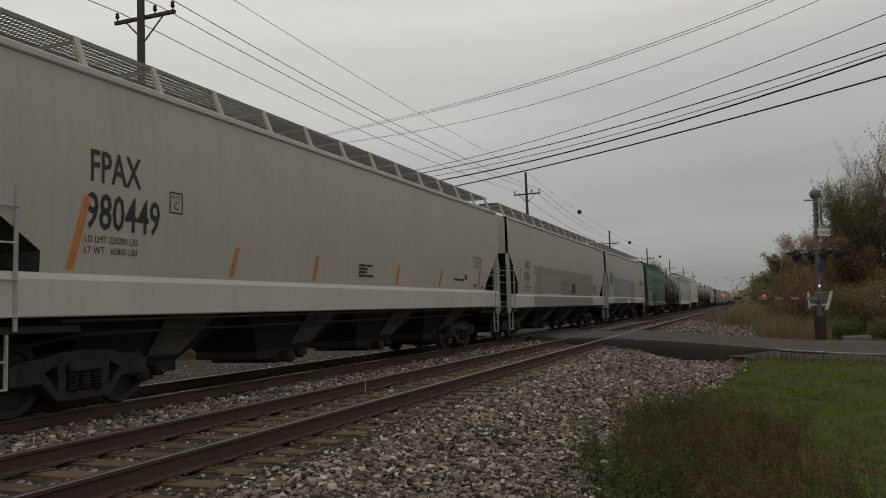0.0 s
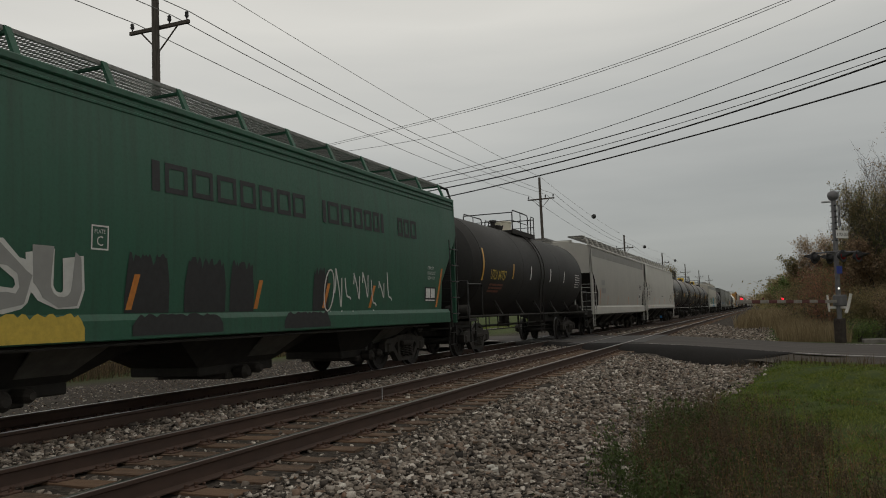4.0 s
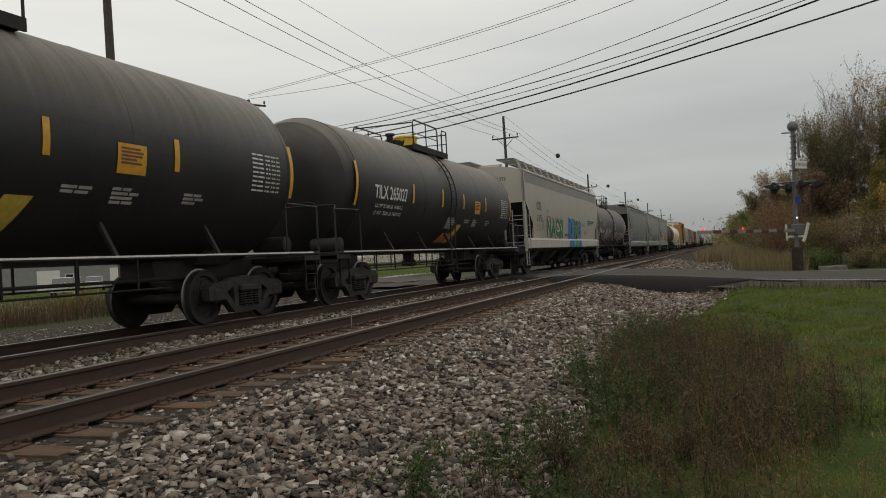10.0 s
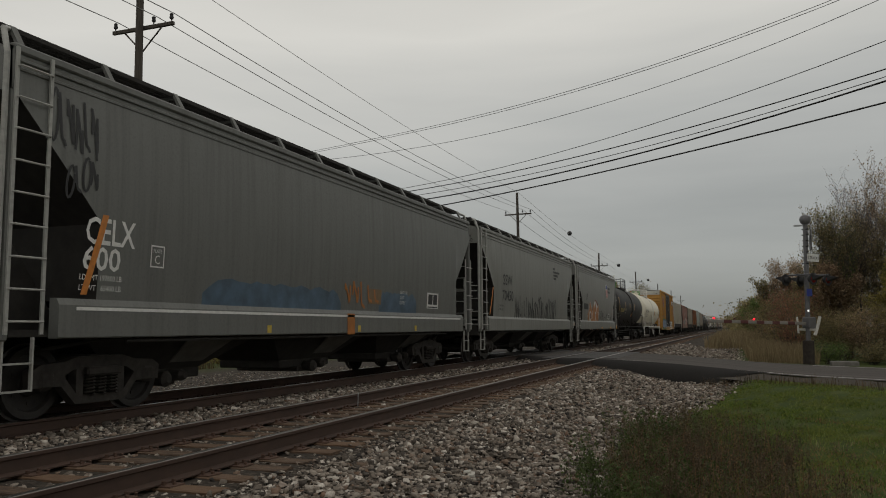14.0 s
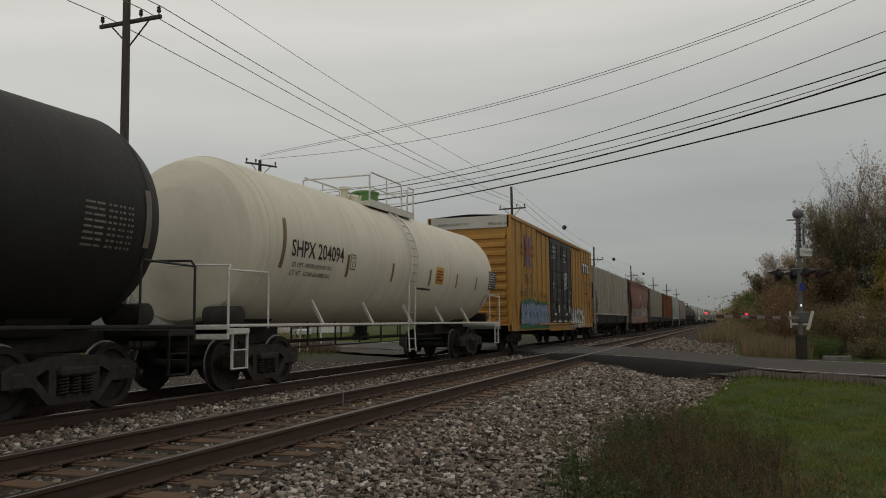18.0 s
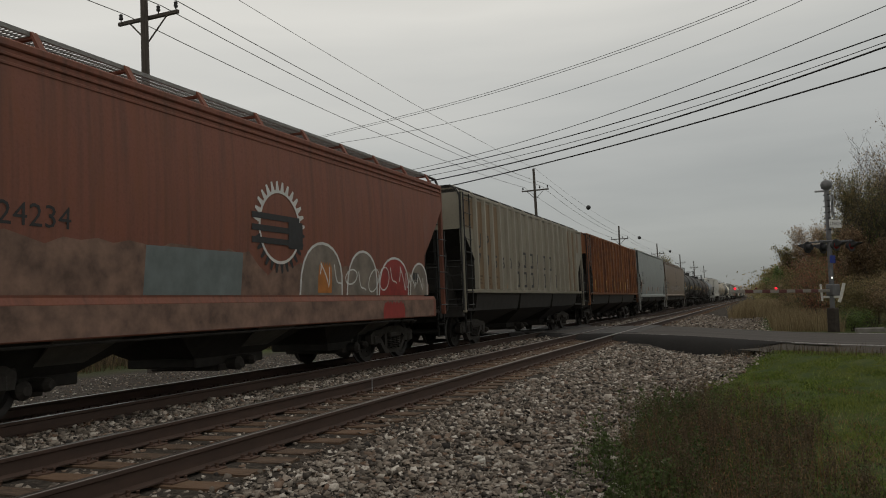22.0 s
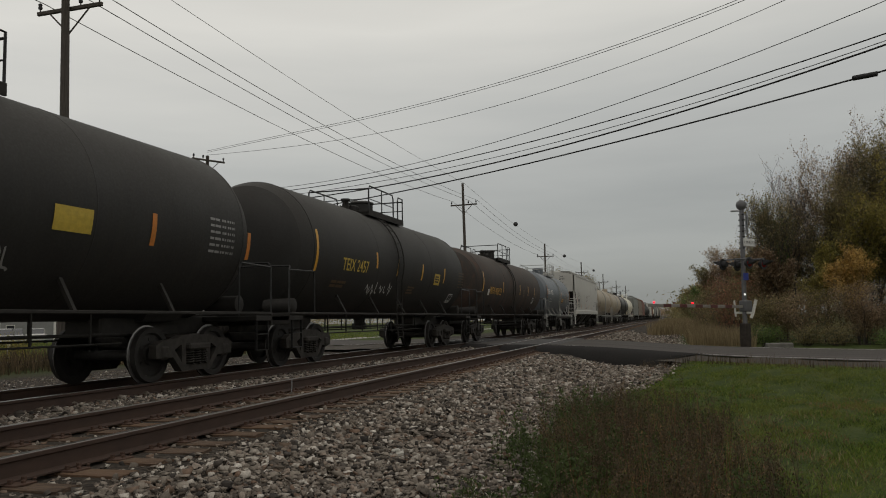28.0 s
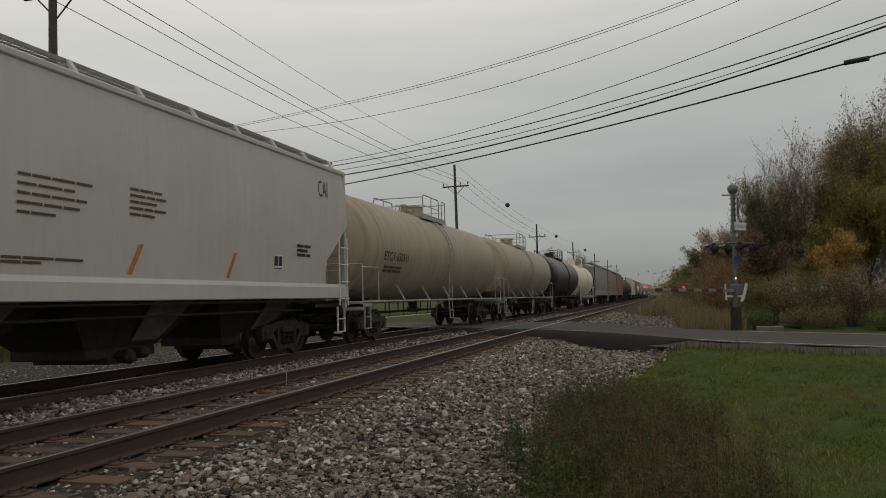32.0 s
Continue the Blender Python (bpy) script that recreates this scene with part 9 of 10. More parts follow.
# Black tank cars with yellow domes.
for c, num, y0, dy in ((c8, "TILX 265007", 2.0, 0.0), (c9, "TILX 264916", 1.95, -0.2), (c10, "TILX 265027", 1.96, -0.42)):
    word(c, num, y0, y0 + 1.96, 2.34, 2.66, "chalk", "reporting_mark", bold=0.014)
    lines(c, ["LD LMT 211000 LB  95700 KG", "LT WT   75000 LB  34000 KG"], y0 + 0.1, 2.14, 0.085, "chalk", 0.9, 0.72)
    amber_bars(c, [(0.92, 2.14, 3.12, 0.12), (4.27, 2.33, 2.82, 0.04), (6.5, 2.33, 2.83, 0.04), (8.85 + dy, 2.35, 2.80, 0.0), (11.2 + dy, 2.35, 2.82, 0.0), (14.42 + dy, 2.14, 3.09, 0.0)])
    area(c, 10.06 + dy, 10.61 + dy, 2.24, 2.64, "amber", 0, "warning_label", 0.008, "orange instruction label")
    smudge(c, 10.12 + dy, 2.56, [[0.36], [0.42], [0.4], [0.3], [0.4]], 0.03, "red")
    area(c, 7.25, 7.95, 1.36, 1.62, "orange", 0.5, "warning_label", 0.008, "orange instruction label")
    smudge(c, 7.2, 2.02, [[0.3, 0.35], [0.2, 0.45], [0.5, 0.2], [0.4, 0.25], [0.6], [0.3, 0.3]], 0.036, "tag_silver", 0.5, 0.3)
    smudge(c, 10.05 + dy, 2.02, [[0.16, 0.16], [0.3, 0.18], [0.4], [0.2, 0.2]], 0.038, "tag_silver", 0.5, 0.2)
    smudge(c, 11.5 + dy, 2.02, [[0.2, 0.18], [0.24, 0.2], [0.3]], 0.038, "tag_silver", 0.5, 0.2)
    smudge(c, 9.2 + dy, 2.0, [[0.25, 0.22], [0.2, 0.22]], 0.038, "tag_silver", 0.5, 0.2)
    table(c, 13.2 + dy, 14.1 + dy, 2.18, 2.86, "chalk", 9)
    smudge(c, 2.4, 1.135, [[0.16, 0.2, 0.12, 0.2]], 0.05, "chalk")
    side_rail = part("sill_stripe", Shape().bevel_box(1.531, 1.534, -c[1] + 0.3, c[1] - 0.3, 1.125, 1.150, 0.001), MAT["chalk"], c[0], "thin white line along the sill")
    dish = dished(c[1])
    end_word(c, num, -0.78, 0.22, 3.20, 3.36, "chalk", dish, 0.012)
    for k, t in enumerate(("CAPY 30000 US GAL", "DOT 111A100W1")):
        end_word(c, t, -0.78, 0.10 - 0.2 * k, 3.06 - 0.12 * k, 3.13 - 0.12 * k, "chalk", dish)
    for k in range(3):
        end_word(c, "STENCIL", -0.75, -0.30, 2.36 - 0.09 * k, 2.41 - 0.09 * k, "chalk", dish)
for c in (c9, c10):
    car, H, side = c
    sw = Shape()
    patch(sw, 8.0 - H, 8.4 - H, 1.36, 1.88, side, 0, 0.008, 0.5)
    part("paint_flash", sw, MAT["gold"], car, "yellow painted flash")

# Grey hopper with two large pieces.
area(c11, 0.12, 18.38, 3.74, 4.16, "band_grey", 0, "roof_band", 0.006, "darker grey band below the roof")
word(c11, "OCPX", 1.89, 2.83, 2.70, 3.05, "ink", "reporting_mark", bold=0.012)
word(c11, "61375", 1.86, 2.76, 2.21, 2.50, "ink", "car_number", bold=0.012)
lines(c11, ["LD LMT 198200 LBS", "LT WT   64800 LBS"], 1.75, 1.97, 0.085, "ink", 0.9)
plate_box(c11, 3.95, 2.47, "C", "ink")
scrawl(c11, 2.85, 3.25, 1.71, 2.50, "ink", 3, 0.03, 12, label="black marker scrawl")
piece(c11, "NACS!", 3.8, 7.55, 1.52, 2.52, "sp_green", "sp_white", "sp_red", 0.10, "green graffiti lettering with white and red outlines", 0.06)
piece(c11, "NACS", 4.1, 7.3, 1.13, 1.46, "sp_green", "sp_white", None, 0.05, "lower part of the green graffiti", 0.07)
piece(c11, "KE", 8.95, 10.65, 1.50, 2.58, "sp_blue", "ink", None, 0.12, "blue graffiti lettering", 0.07)
piece(c11, "M", 10.7, 11.7, 1.50, 2.50, "sp_lime", "ink", None, 0.12, "green graffiti letter", 0.07)
piece(c11, "O", 11.75, 12.7, 1.50, 2.52, "sp_blue", "ink", None, 0.12, "blue graffiti letter", 0.07)
for a, b, k in ((9.0, 10.6, "sp_blue"), (10.7, 11.7, "sp_lime"), (11.8, 12.7, "sp_blue")):
    splash(c11, a, b, 1.11, 1.46, k, 5, 0.052)
word(c11, "TOO HIGH", 12.9, 14.0, 2.2, 2.36, "ink", "graffiti", slant=-0.3)
area(c11, 13.6, 14.4, 1.75, 1.98, "orange", 0, "warning_label", 0.008)
area(c11, 2.98, 3.10, 1.28, 1.38, "gold", 0, "label_tag", 0.05)
smudge(c11, 0.7, 1.36, [[0.4], [0.3], [0.36]], 0.06, "ink")
smudge(c11, 8.0, 1.70, [[0.3, 0.3, 0.2, 0.2], [0.4, 0.5]], 0.045, "ink")
smudge(c11, 14.9, 2.5, [[0.6, 0.6, 0.4, 0.8], [0.6, 0.8, 0.5], [0.6, 0.6]], 0.06, "ink")
end_word(c11, "OCPX 61375", -0.2, 0.9, 3.85, 4.0, "ink")

# Weathered tank car.
word(c12, "SHQX 6428", 1.55, 3.35, 1.92, 2.18, "chalk", "reporting_mark", bold=0.012)
smudge(c12, 2.2, 1.75, [[0.3, 0.5, 0.6], [0.3, 0.4, 0.7]], 0.07, "patch_grey")
piece(c12, "BNG", 3.75, 6.45, 1.36, 2.36, "tag_silver", "ink", None, 0.12, slant=0.25, label="silver-white graffiti lettering", bold=0.06)
piece(c12, "ROBERT ADDES", 7.95, 13.75, 1.46, 2.16, "tag_silver", "ink", None, 0.14, slant=0.2, label="silver-white graffiti lettering", bold=0.05)
area(c12, 6.4, 6.95, 1.72, 1.98, "orange", 0, "warning_label", 0.008, "faded orange label")
scrawl(c12, 0.9, 2.0, 1.7, 2.45, "sp_white", 5, 0.06, 5)
scrawl(c12, 8.0, 8.7, 2.2, 2.75, "sp_white", 3, 0.05, 7)
scrawl(c12, 2.3, 3.7, 2.35, 2.75, "patch_grey", 6, 0.06, 9, label="faded graffiti")
table(c12, 13.9, 14.75, 2.05, 2.70, "chalk", 9)
scrawl(c12, 14.0, 15.0, 1.55, 2.0, "sp_white", 5, 0.03, 33)
amber_bars(c12, [(1.0, 2.1, 3.0, 0.25), (14.85, 2.1, 2.9, 0.1)])

# Three grey hoppers.
word(c13, "CELX", 1.10, 1.94, 2.14, 2.48, "chalk", "reporting_mark", bold=0.014)
word(c13, "600", 1.08, 1.70, 1.82, 2.12, "chalk", "car_number", bold=0.014)
lines(c13, ["LD LMT 197600 LB", "LT WT   65400 LB"], 1.05, 1.70, 0.07, "chalk", 0.8)
plate_box(c13, 2.25, 1.93, "C", "chalk")
scrawl(c13, 0.5, 1.25, 3.1, 3.95, "ink", 6, 0.035, 14, label="black marker scrawl")
scrawl(c13, 0.75, 1.25, 2.65, 3.2, "ink", 4, 0.035, 15, label="black marker scrawl")
splash(c13, 3.4, 7.8, 1.44, 1.90, "dark_blue", 6, 0.004, "faint blue spray over the grey paint")
splash(c13, 9.6, 11.8, 1.44, 1.95, "dark_blue", 8, 0.004, "faint blue spray over the grey paint")
scrawl(c13, 7.9, 9.6, 1.44, 2.1, "sp_orange", 5, 0.06, 17, label="faint orange spray")
area(c13, 8.02, 8.35, 0.98, 1.40, "sp_orange", 0, "sprayed_patch", 0.05)
box_mark(c13, 12.5, 13.3, 1.60, 2.0, "ink", "chalk")
lines(c13, ["CAPY 5161", "CU FT", "PLATE F"], 10.75, 1.90, 0.075, "chalk")
area(c13, 9.05, 9.7, 1.62, 1.95, "stained", 0, "label_tag", 0.006)
part("sill_stripe", Shape().bevel_box(1.646, 1.650, -c13[1] + 1.0, c13[1] - 1.0, 1.33, 1.37, 0.001), MAT["chalk"], c13[0], "white line along the sill")
for y in (5.1, 8.5, 11.6):
    area(c13, y, y + 0.13, 1.03, 1.16, "gold", 0, "label_tag", 0.05)
smudge(c13, 12.2, 1.20, [[0.2, 0.2, 0.2], [0.3, 0.2], [0.2, 0.3]], 0.05, "chalk")
end_word(c13, "CELX 600", -0.38, 0.43, 3.92, 4.04, "chalk")
word(c14, "SSW", 2.42, 3.60, 2.55, 2.92, "ink", "reporting_mark", bold=0.012)
word(c14, "70450", 2.34, 3.75, 2.02, 2.38, "ink", "car_number", bold=0.012)
scrawl(c14, 4.0, 10.9, 1.10, 2.35, "ink", 22, 0.06, 40, label="black graffiti scrawl")
smudge(c14, 10.5, 3.6, [[0.4], [1.3], [0.9], [0.5]], 0.09, "ink")
lines(c14, ["LD LMT 199500", "LT WT   63500"], 1.9, 1.8, 0.075, "ink")
end_word(c14, "SSW", 1.04, 1.33, 3.93, 4.04, "ink")
end_word(c14, "70450", 1.0, 1.36, 3.79, 3.90, "ink")

word(c15, "UP", 2.3, 2.95, 2.55, 2.90, "ink", "reporting_mark", bold=0.012)
smudge(c15, 1.72, 2.05, [[1.3]], 0.3, "ink")


def shield(c, y0, y1, z0, z1):
    """A plain shield: blue top over red and white stripes, with a pale rim."""
    car, H, side = c
    s = Shape()
    outline = [(0.0, 0.90), (0.5, 1.0), (1.0, 0.90), (0.93, 0.55), (0.96, 0.25), (0.80, 0.08), (0.5, 0.0), (0.20, 0.08), (0.04, 0.25), (0.07, 0.55)]

    def put(pts, slot, lift):
        v = [(side(z0 + b * (z1 - z0)) + lift, y0 - H + a * (y1 - y0), z0 + b * (z1 - z0)) for a, b in pts]
        s.add(v, [tuple(range(len(v)))], slot)
    put(outline, 0, 0.008)
    put([(0.07, 0.66), (0.93, 0.66), (0.94, 0.87), (0.5, 0.95), (0.06, 0.87)], 1, 0.012)
    for k in range(6):
        a = 0.10 + k * 0.14
        lo = 0.06 + 0.11 * abs(a + 0.05 - 0.5) * 2
        put([(a, lo), (a + 0.075, lo), (a + 0.075, 0.62), (a, 0.62)], 2, 0.012)
    part("emblem", s, [MAT["chalk"], MAT["sign_blue"], MAT["sign_red"]], car, "striped shield emblem")


smudge(c15, 11.25, 1.70, [[0.3], [0.42], [0.24]], 0.05, "ink", 0.4)
smudge(c15, 10.05, 1.29, [[0.34], [0.70], [0.62]], 0.045, "ink", 0.5)
shield(c15, 9.40, 10.14, 2.82, 3.74)
smudge(c15, 10.28, 3.42, [[0.78], [0.74]], 0.13, "ink", 0.7)
scrawl(c15, 6.72, 8.22, 1.5, 2.1, "ink", 6, 0.045, 50, label="black marker scrawl")
scrawl(c15, 7.12, 8.92, 1.0, 1.6, "ink", 6, 0.045, 52, label="black marker scrawl")
box_mark(c15, 10.14, 10.70, 1.57, 1.92)
area(c15, 11.92, 12.60, 1.68, 2.22, "patch_grey", 0, "repaired_panel", 0.006)
for y0, y1, z0, z1 in ((11.90, 12.20, 2.22, 2.25), (11.90, 12.0, 1.66, 1.69), (11.90, 11.93, 1.66, 2.25)):
    area(c15, y0, y1, z0, z1, "sign_red", 0, "panel_edge", 0.009)
for y in (7.45, 10.98):
    area(c15, y, y + 0.46, 1.0, 1.11, "amber", 0, "reflector_stripe", 0.05)
smudge(c15, 7.72, 1.86, [[0.4, 0.3], [0.5], [0.4]], 0.05, "ink")
smudge(c15, 9.52, 1.86, [[0.3, 0.2], [0.4], [0.3]], 0.05, "ink")
word(c15, "CH-100-633", 8.52, 9.27, 1.60, 1.74, "ink", "small_lettering")
piece(c15, "OKS", 2.92, 6.62, 1.05, 2.5, "sp_orange", "sp_white", "red", 0.3, "orange and brown graffiti with a white outline", 0.06)

area(c15, 13.41, 13.93, 1.01, 1.25, "amber", 0, "reflector_stripe", 0.05, "amber reflector below the ladder")
word(c16, "UTLX 211609", 1.92, 3.75, 2.18, 2.44, "gold", "reporting_mark", bold=0.012)
smudge(c16, 1.75, 2.07, [[0.1, 0.2, 0.3, 0.2, 0.25]], 0.045, "brown_ink")
smudge(c16, 1.6, 1.90, [[0.25, 0.35, 0.3], [0.1, 0.35, 0.25, 0.2]], 0.045, "tag_grey", 1.2)
end_word(c16, "UTLX 211609", -0.70, 0.62, 3.16, 3.32, "gold", dished(c16[1]), 0.010)
amber_bars(c16, [(1.03, 2.2, 3.18, 0.1), (4.22, 2.40, 2.90, 0.1), (6.80, 2.40, 2.90, 0.1), (9.72, 2.42, 2.91, 0.1)])
amber_bars(c16, [(12.3, 2.41, 2.91, 0.0), (15.25, 2.2, 3.0, 0.0)], "tag_grey")
area(c16, 8.15, 8.95, 1.92, 2.20, "orange", 0, "warning_label", 0.008, "orange instruction label")
smudge(c16, 8.22, 2.12, [[0.5, 0.1], [0.3, 0.2], [0.6]], 0.04, "brown_ink")
plate_box(c16, 4.72, 2.12, "C", "cream", 0.25, 0.32)
table(c16, 14.15, 15.05, 2.12, 2.74, "tag_grey", 8)

word(c17, "SHPX 204094", 1.87, 3.95, 2.38, 2.70, "ink", "reporting_mark", bold=0.012)
lines(c17, ["LD LMT 199500 LB 90491 KG", "LT WT   63500 LB 28802 KG"], 1.95, 2.20, 0.085, "ink", 0.8, 0.72)
area(c17, 9.5, 10.1, 2.20, 2.66, "amber", 0, "warning_label", 0.008, "orange instruction label")
smudge(c17, 9.56, 2.52, [[0.4], [0.45], [0.3], [0.45]], 0.05, "red")
amber_bars(c17, [(1.5, 2.15, 3.06, 0.1), (4.12, 2.11, 2.58, 0.0), (6.48, 2.12, 2.56, 0.0), (9.0, 2.12, 2.55, 0.0), (11.2, 2.15, 2.55, 0.0), (13.1, 2.15, 2.55, 0.0)], "bronze")
table(c17, 14.55, 15.3, 2.25, 2.80, "chalk", 7, "ink")
plate_box(c17, 4.28, 2.28, "C", "ink", 0.24, 0.32)
smudge(c17, 8.2, 2.0, [[0.3, 0.5, 0.2]], 0.05, "ink")
for y in (14.6,):
    car, H, side = c17
    s = Shape()
    for r, slot, lf in ((0.21, 0, 0.012), (0.17, 1, 0.016)):
        v = [(side(1.85 + b * r) + lf, y - H + a * r, 1.85 + b * r) for a, b in ((0, -1), (1, 0), (0, 1), (-1, 0))]
        s.add(v, [(0, 1, 2, 3)], slot)
    part("placard", s, [MAT["sign_red"], MAT["chalk"]], car, "red and white diamond placard")

# The boxcar.
word(c18, "next", 1.25, 1.80, 3.96, 4.14, "brown_ink", bold=0.012, lift=0.053)
word(c18, "load", 1.25, 1.80, 3.70, 3.88, "brown_ink", bold=0.012, lift=0.053)
word(c18, "any", 3.22, 3.68, 4.00, 4.24, "brown_ink", bold=0.012, lift=0.053)
word(c18, "road", 3.16, 3.70, 3.76, 3.96, "brown_ink", bold=0.012, lift=0.053)
car, H, side = c18
x_em = Shape()
for k, (pts, slot) in enumerate(((((0, 0), (0.22, 0), (0.5, 0.45), (0.5, 0.62), (0.0, 0.0)), 0), (((1, 0), (0.78, 0), (0.5, 0.40), (0.5, 0.58)), 0), (((0, 1), (0.22, 1), (0.5, 0.58), (0.5, 0.42)), 0), (((1, 1), (0.78, 1), (0.5, 0.60), (0.5, 0.42)), 0), (((0.05, 0.30), (0.30, 0.30), (0.5, 0.5), (0.30, 0.70), (0.05, 0.70), (0.28, 0.5)), 1), (((0.95, 0.30), (0.70, 0.30), (0.5, 0.5), (0.70, 0.70), (0.95, 0.70), (0.72, 0.5)), 1))):
    v = [(side(3) + 0.052 + 0.004 * slot, 1.95 - H + a * 1.2, 3.30 + b * 1.25) for a, b in pts]
    x_em.add(v, [tuple(range(len(v)))], slot)
part("emblem", x_em, [MAT["sign_blue"], MAT["sp_red"]], car, "blue and red crossed emblem")
word(c18, "TB", 1.94, 2.56, 2.62, 2.98, "brown_ink", "reporting_mark", bold=0.012, lift=0.052)
word(c18, "OX", 2.72, 3.32, 2.64, 3.00, "brown_ink", "reporting_mark", bold=0.012, lift=0.052)
for ch, a, b in (("6", 1.36, 1.63), ("65", 1.85, 2.40), ("17", 2.66, 3.16), ("6", 3.42, 3.74)):
    word(c18, ch, a, b, 2.12, 2.46, "brown_ink", "car_number", bold=0.012, lift=0.052)
splash(c18, 1.2, 6.3, 0.86, 2.12, "sp_green", 7, 0.050, "green sprayed background")
wild(c18, 1.35, 6.1, 0.90, 2.08, "sp_lilac", "ink", 7, 5, 0.054, "grey-blue graffiti with black outlines")
splash(c18, 11.3, 15.3, 0.84, 1.30, "sp_white", 17, 0.050, "white sprayed patch")
piece(c18, "MATCH", 11.3, 15.2, 0.88, 1.86, "sp_white", "ink", None, 0.16, "white graffiti lettering with black outlines", 0.05).location = (0.048, 0, 0)
scrawl(c18, 15.75, 16.25, 1.95, 2.35, "ink", 3, 0.04, 64).location = (0.045, 0, 0)
scrawl(c18, 16.5, 17.2, 1.75, 2.35, "ink", 5, 0.035, 65).location = (0.045, 0, 0)
scrawl(c18, 17.2, 17.7, 2.9, 3.6, "brown_ink", 5, 0.03, 67).location = (0.045, 0, 0)
scrawl(c18, 4.55, 5.2, 2.1, 2.4, "ink", 4, 0.025, 60).location = (0.045, 0, 0)
scrawl(c18, 5.3, 5.9, 2.05, 2.35, "ink", 4, 0.025, 61).location = (0.045, 0, 0)
plate_box(c18, 4.15, 2.35, "F", "brown_ink")
area(c18, 14.9, 17.1, 3.74, 4.34, "ink", 0, "emblem", 0.052, "black and white emblem bar")
for k, (a, b, z0, z1, lean) in enumerate(((14.98, 15.55, 4.16, 4.28, 0), (15.18, 15.36, 3.80, 4.16, 0.2), (15.72, 16.30, 4.16, 4.28, 0), (15.92, 16.10, 3.80, 4.16, 0.2), (16.40, 16.56, 3.80, 4.28, 0.9), (16.84, 17.0, 3.80, 4.28, -0.9))):
    area(c18, a, b, z0, z1, "chalk", lean, "emblem", 0.056)
word(c18, "Rail car Pooling", 14.96, 16.95, 3.06, 3.26, "brown_ink", bold=0.012, lift=0.053)
word(c18, "Experts", 15.55, 16.62, 2.80, 2.98, "brown_ink", bold=0.012, lift=0.053)
smudge(c18, 15.55, 2.58, [[0.3, 0.5]], 0.14, "brown_ink").location = (0.045, 0, 0)
for y0, rows in ((6.95, ["-IMPORTANT-", "CLOSE THIS DOOR", "BEFORE CLOSING", "MAIN DOOR"]), (9.55, ["CLOSE AND LOCK", "BOTH DOORS", "BEFORE", "MOVING CAR"])):
    ob = lines(c18, rows, y0, 4.42, 0.10, "chalk", 0.55, 0.75)
    ob.location = (0.055, 0, 0)
for y0 in (7.0, 9.6):
    for dy, dz, w, h in ((0.1, 2.62, 0.3, 0.28), (0.05, 1.85, 0.25, 0.05), (0.05, 1.75, 0.2, 0.05), (1.3, 1.55, 0.2, 0.34), (1.35, 2.0, 0.08, 0.2), (0.4, 1.42, 0.5, 0.10), (1.6, 2.5, 0.12, 0.1), (0.05, 1.12, 0.6, 0.05), (1.2, 1.12, 0.7, 0.05)):
        area(c18, y0 + dy, y0 + dy + w, dz, dz + h, "patch_grey" if h > 0.15 and w > 0.25 else "chalk", 0, "door_stencil", 0.062)
word(c18, "NUERK", 9.48, 10.36, 2.88, 3.46, "sp_white", "graffiti", 0.1, 0.085, 0.02, "white sprayed letters on the door")
scrawl(c18, 9.62, 10.4, 2.62, 2.92, "sp_white", 4, 0.03, 66).location = (0.08, 0, 0)
end_word(c18, "EXCESS HEIGHT CAR", -1.18, 0.02, 4.76, 4.84, "ink", lambda x, z: -c18[1] - 0.008)
end_word(c18, "TBOX 665176", 0.75, 1.50, 4.72, 4.82, "ink", lambda x, z: -c18[1] - 0.008)

# Ribbed hoppers and the rest.
for a, b in ((1.6, 2.25), (2.4, 2.95), (3.0, 3.6)):
    area(c19, a, b, 1.78, 2.62, "ink", 0, "number_board", 0.006, "black number board")
word(c19, "AOCX", 1.65, 3.55, 2.30, 2.54, "chalk", "reporting_mark", lift=0.010)
word(c19, "2534", 1.65, 3.45, 1.90, 2.14, "chalk", "car_number", lift=0.010)
area(c19, 7.68, 8.42, 2.56, 3.70, "ink", 0, "paint_patch", 0.006, "black painted panel")
for k in range(5):
    area(c19, 10.4 + k * 0.96, 11.2 + k * 0.96, 2.55, 3.45 + 0.12 * (k % 2), "patch_grey", 0, "paint_patch", 0.006)
lines(c19, ["LD LMT", "LT WT"], 3.5, 2.02, 0.085, "ink")
lines(c19, ["200900 LB", "62100 LB"], 4.5, 2.02, 0.085, "ink")
word(c19, "JTANELA", 5.17, 6.47, 1.66, 1.90, "ink", "graffiti", 0.1, 0.104, 0.004, "black marker lettering")
for y in (7.55, 10.31, 12.8, 15.0):
    area(c19, y, y + 0.11, 1.63, 2.12, "amber", 0, "reflector_stripe", 0.104, "yellow reflector strip on a side post")
box_mark(c19, 13.0, 13.4, 1.86, 2.12, "ink", "gold")
smudge(c19, 8.1, 2.0, [[0.3], [0.36], [0.3], [0.36]], 0.05, "ink")
scrawl(c19, 10.0, 10.5, 1.7, 1.95, "gold", 3, 0.03, 70)

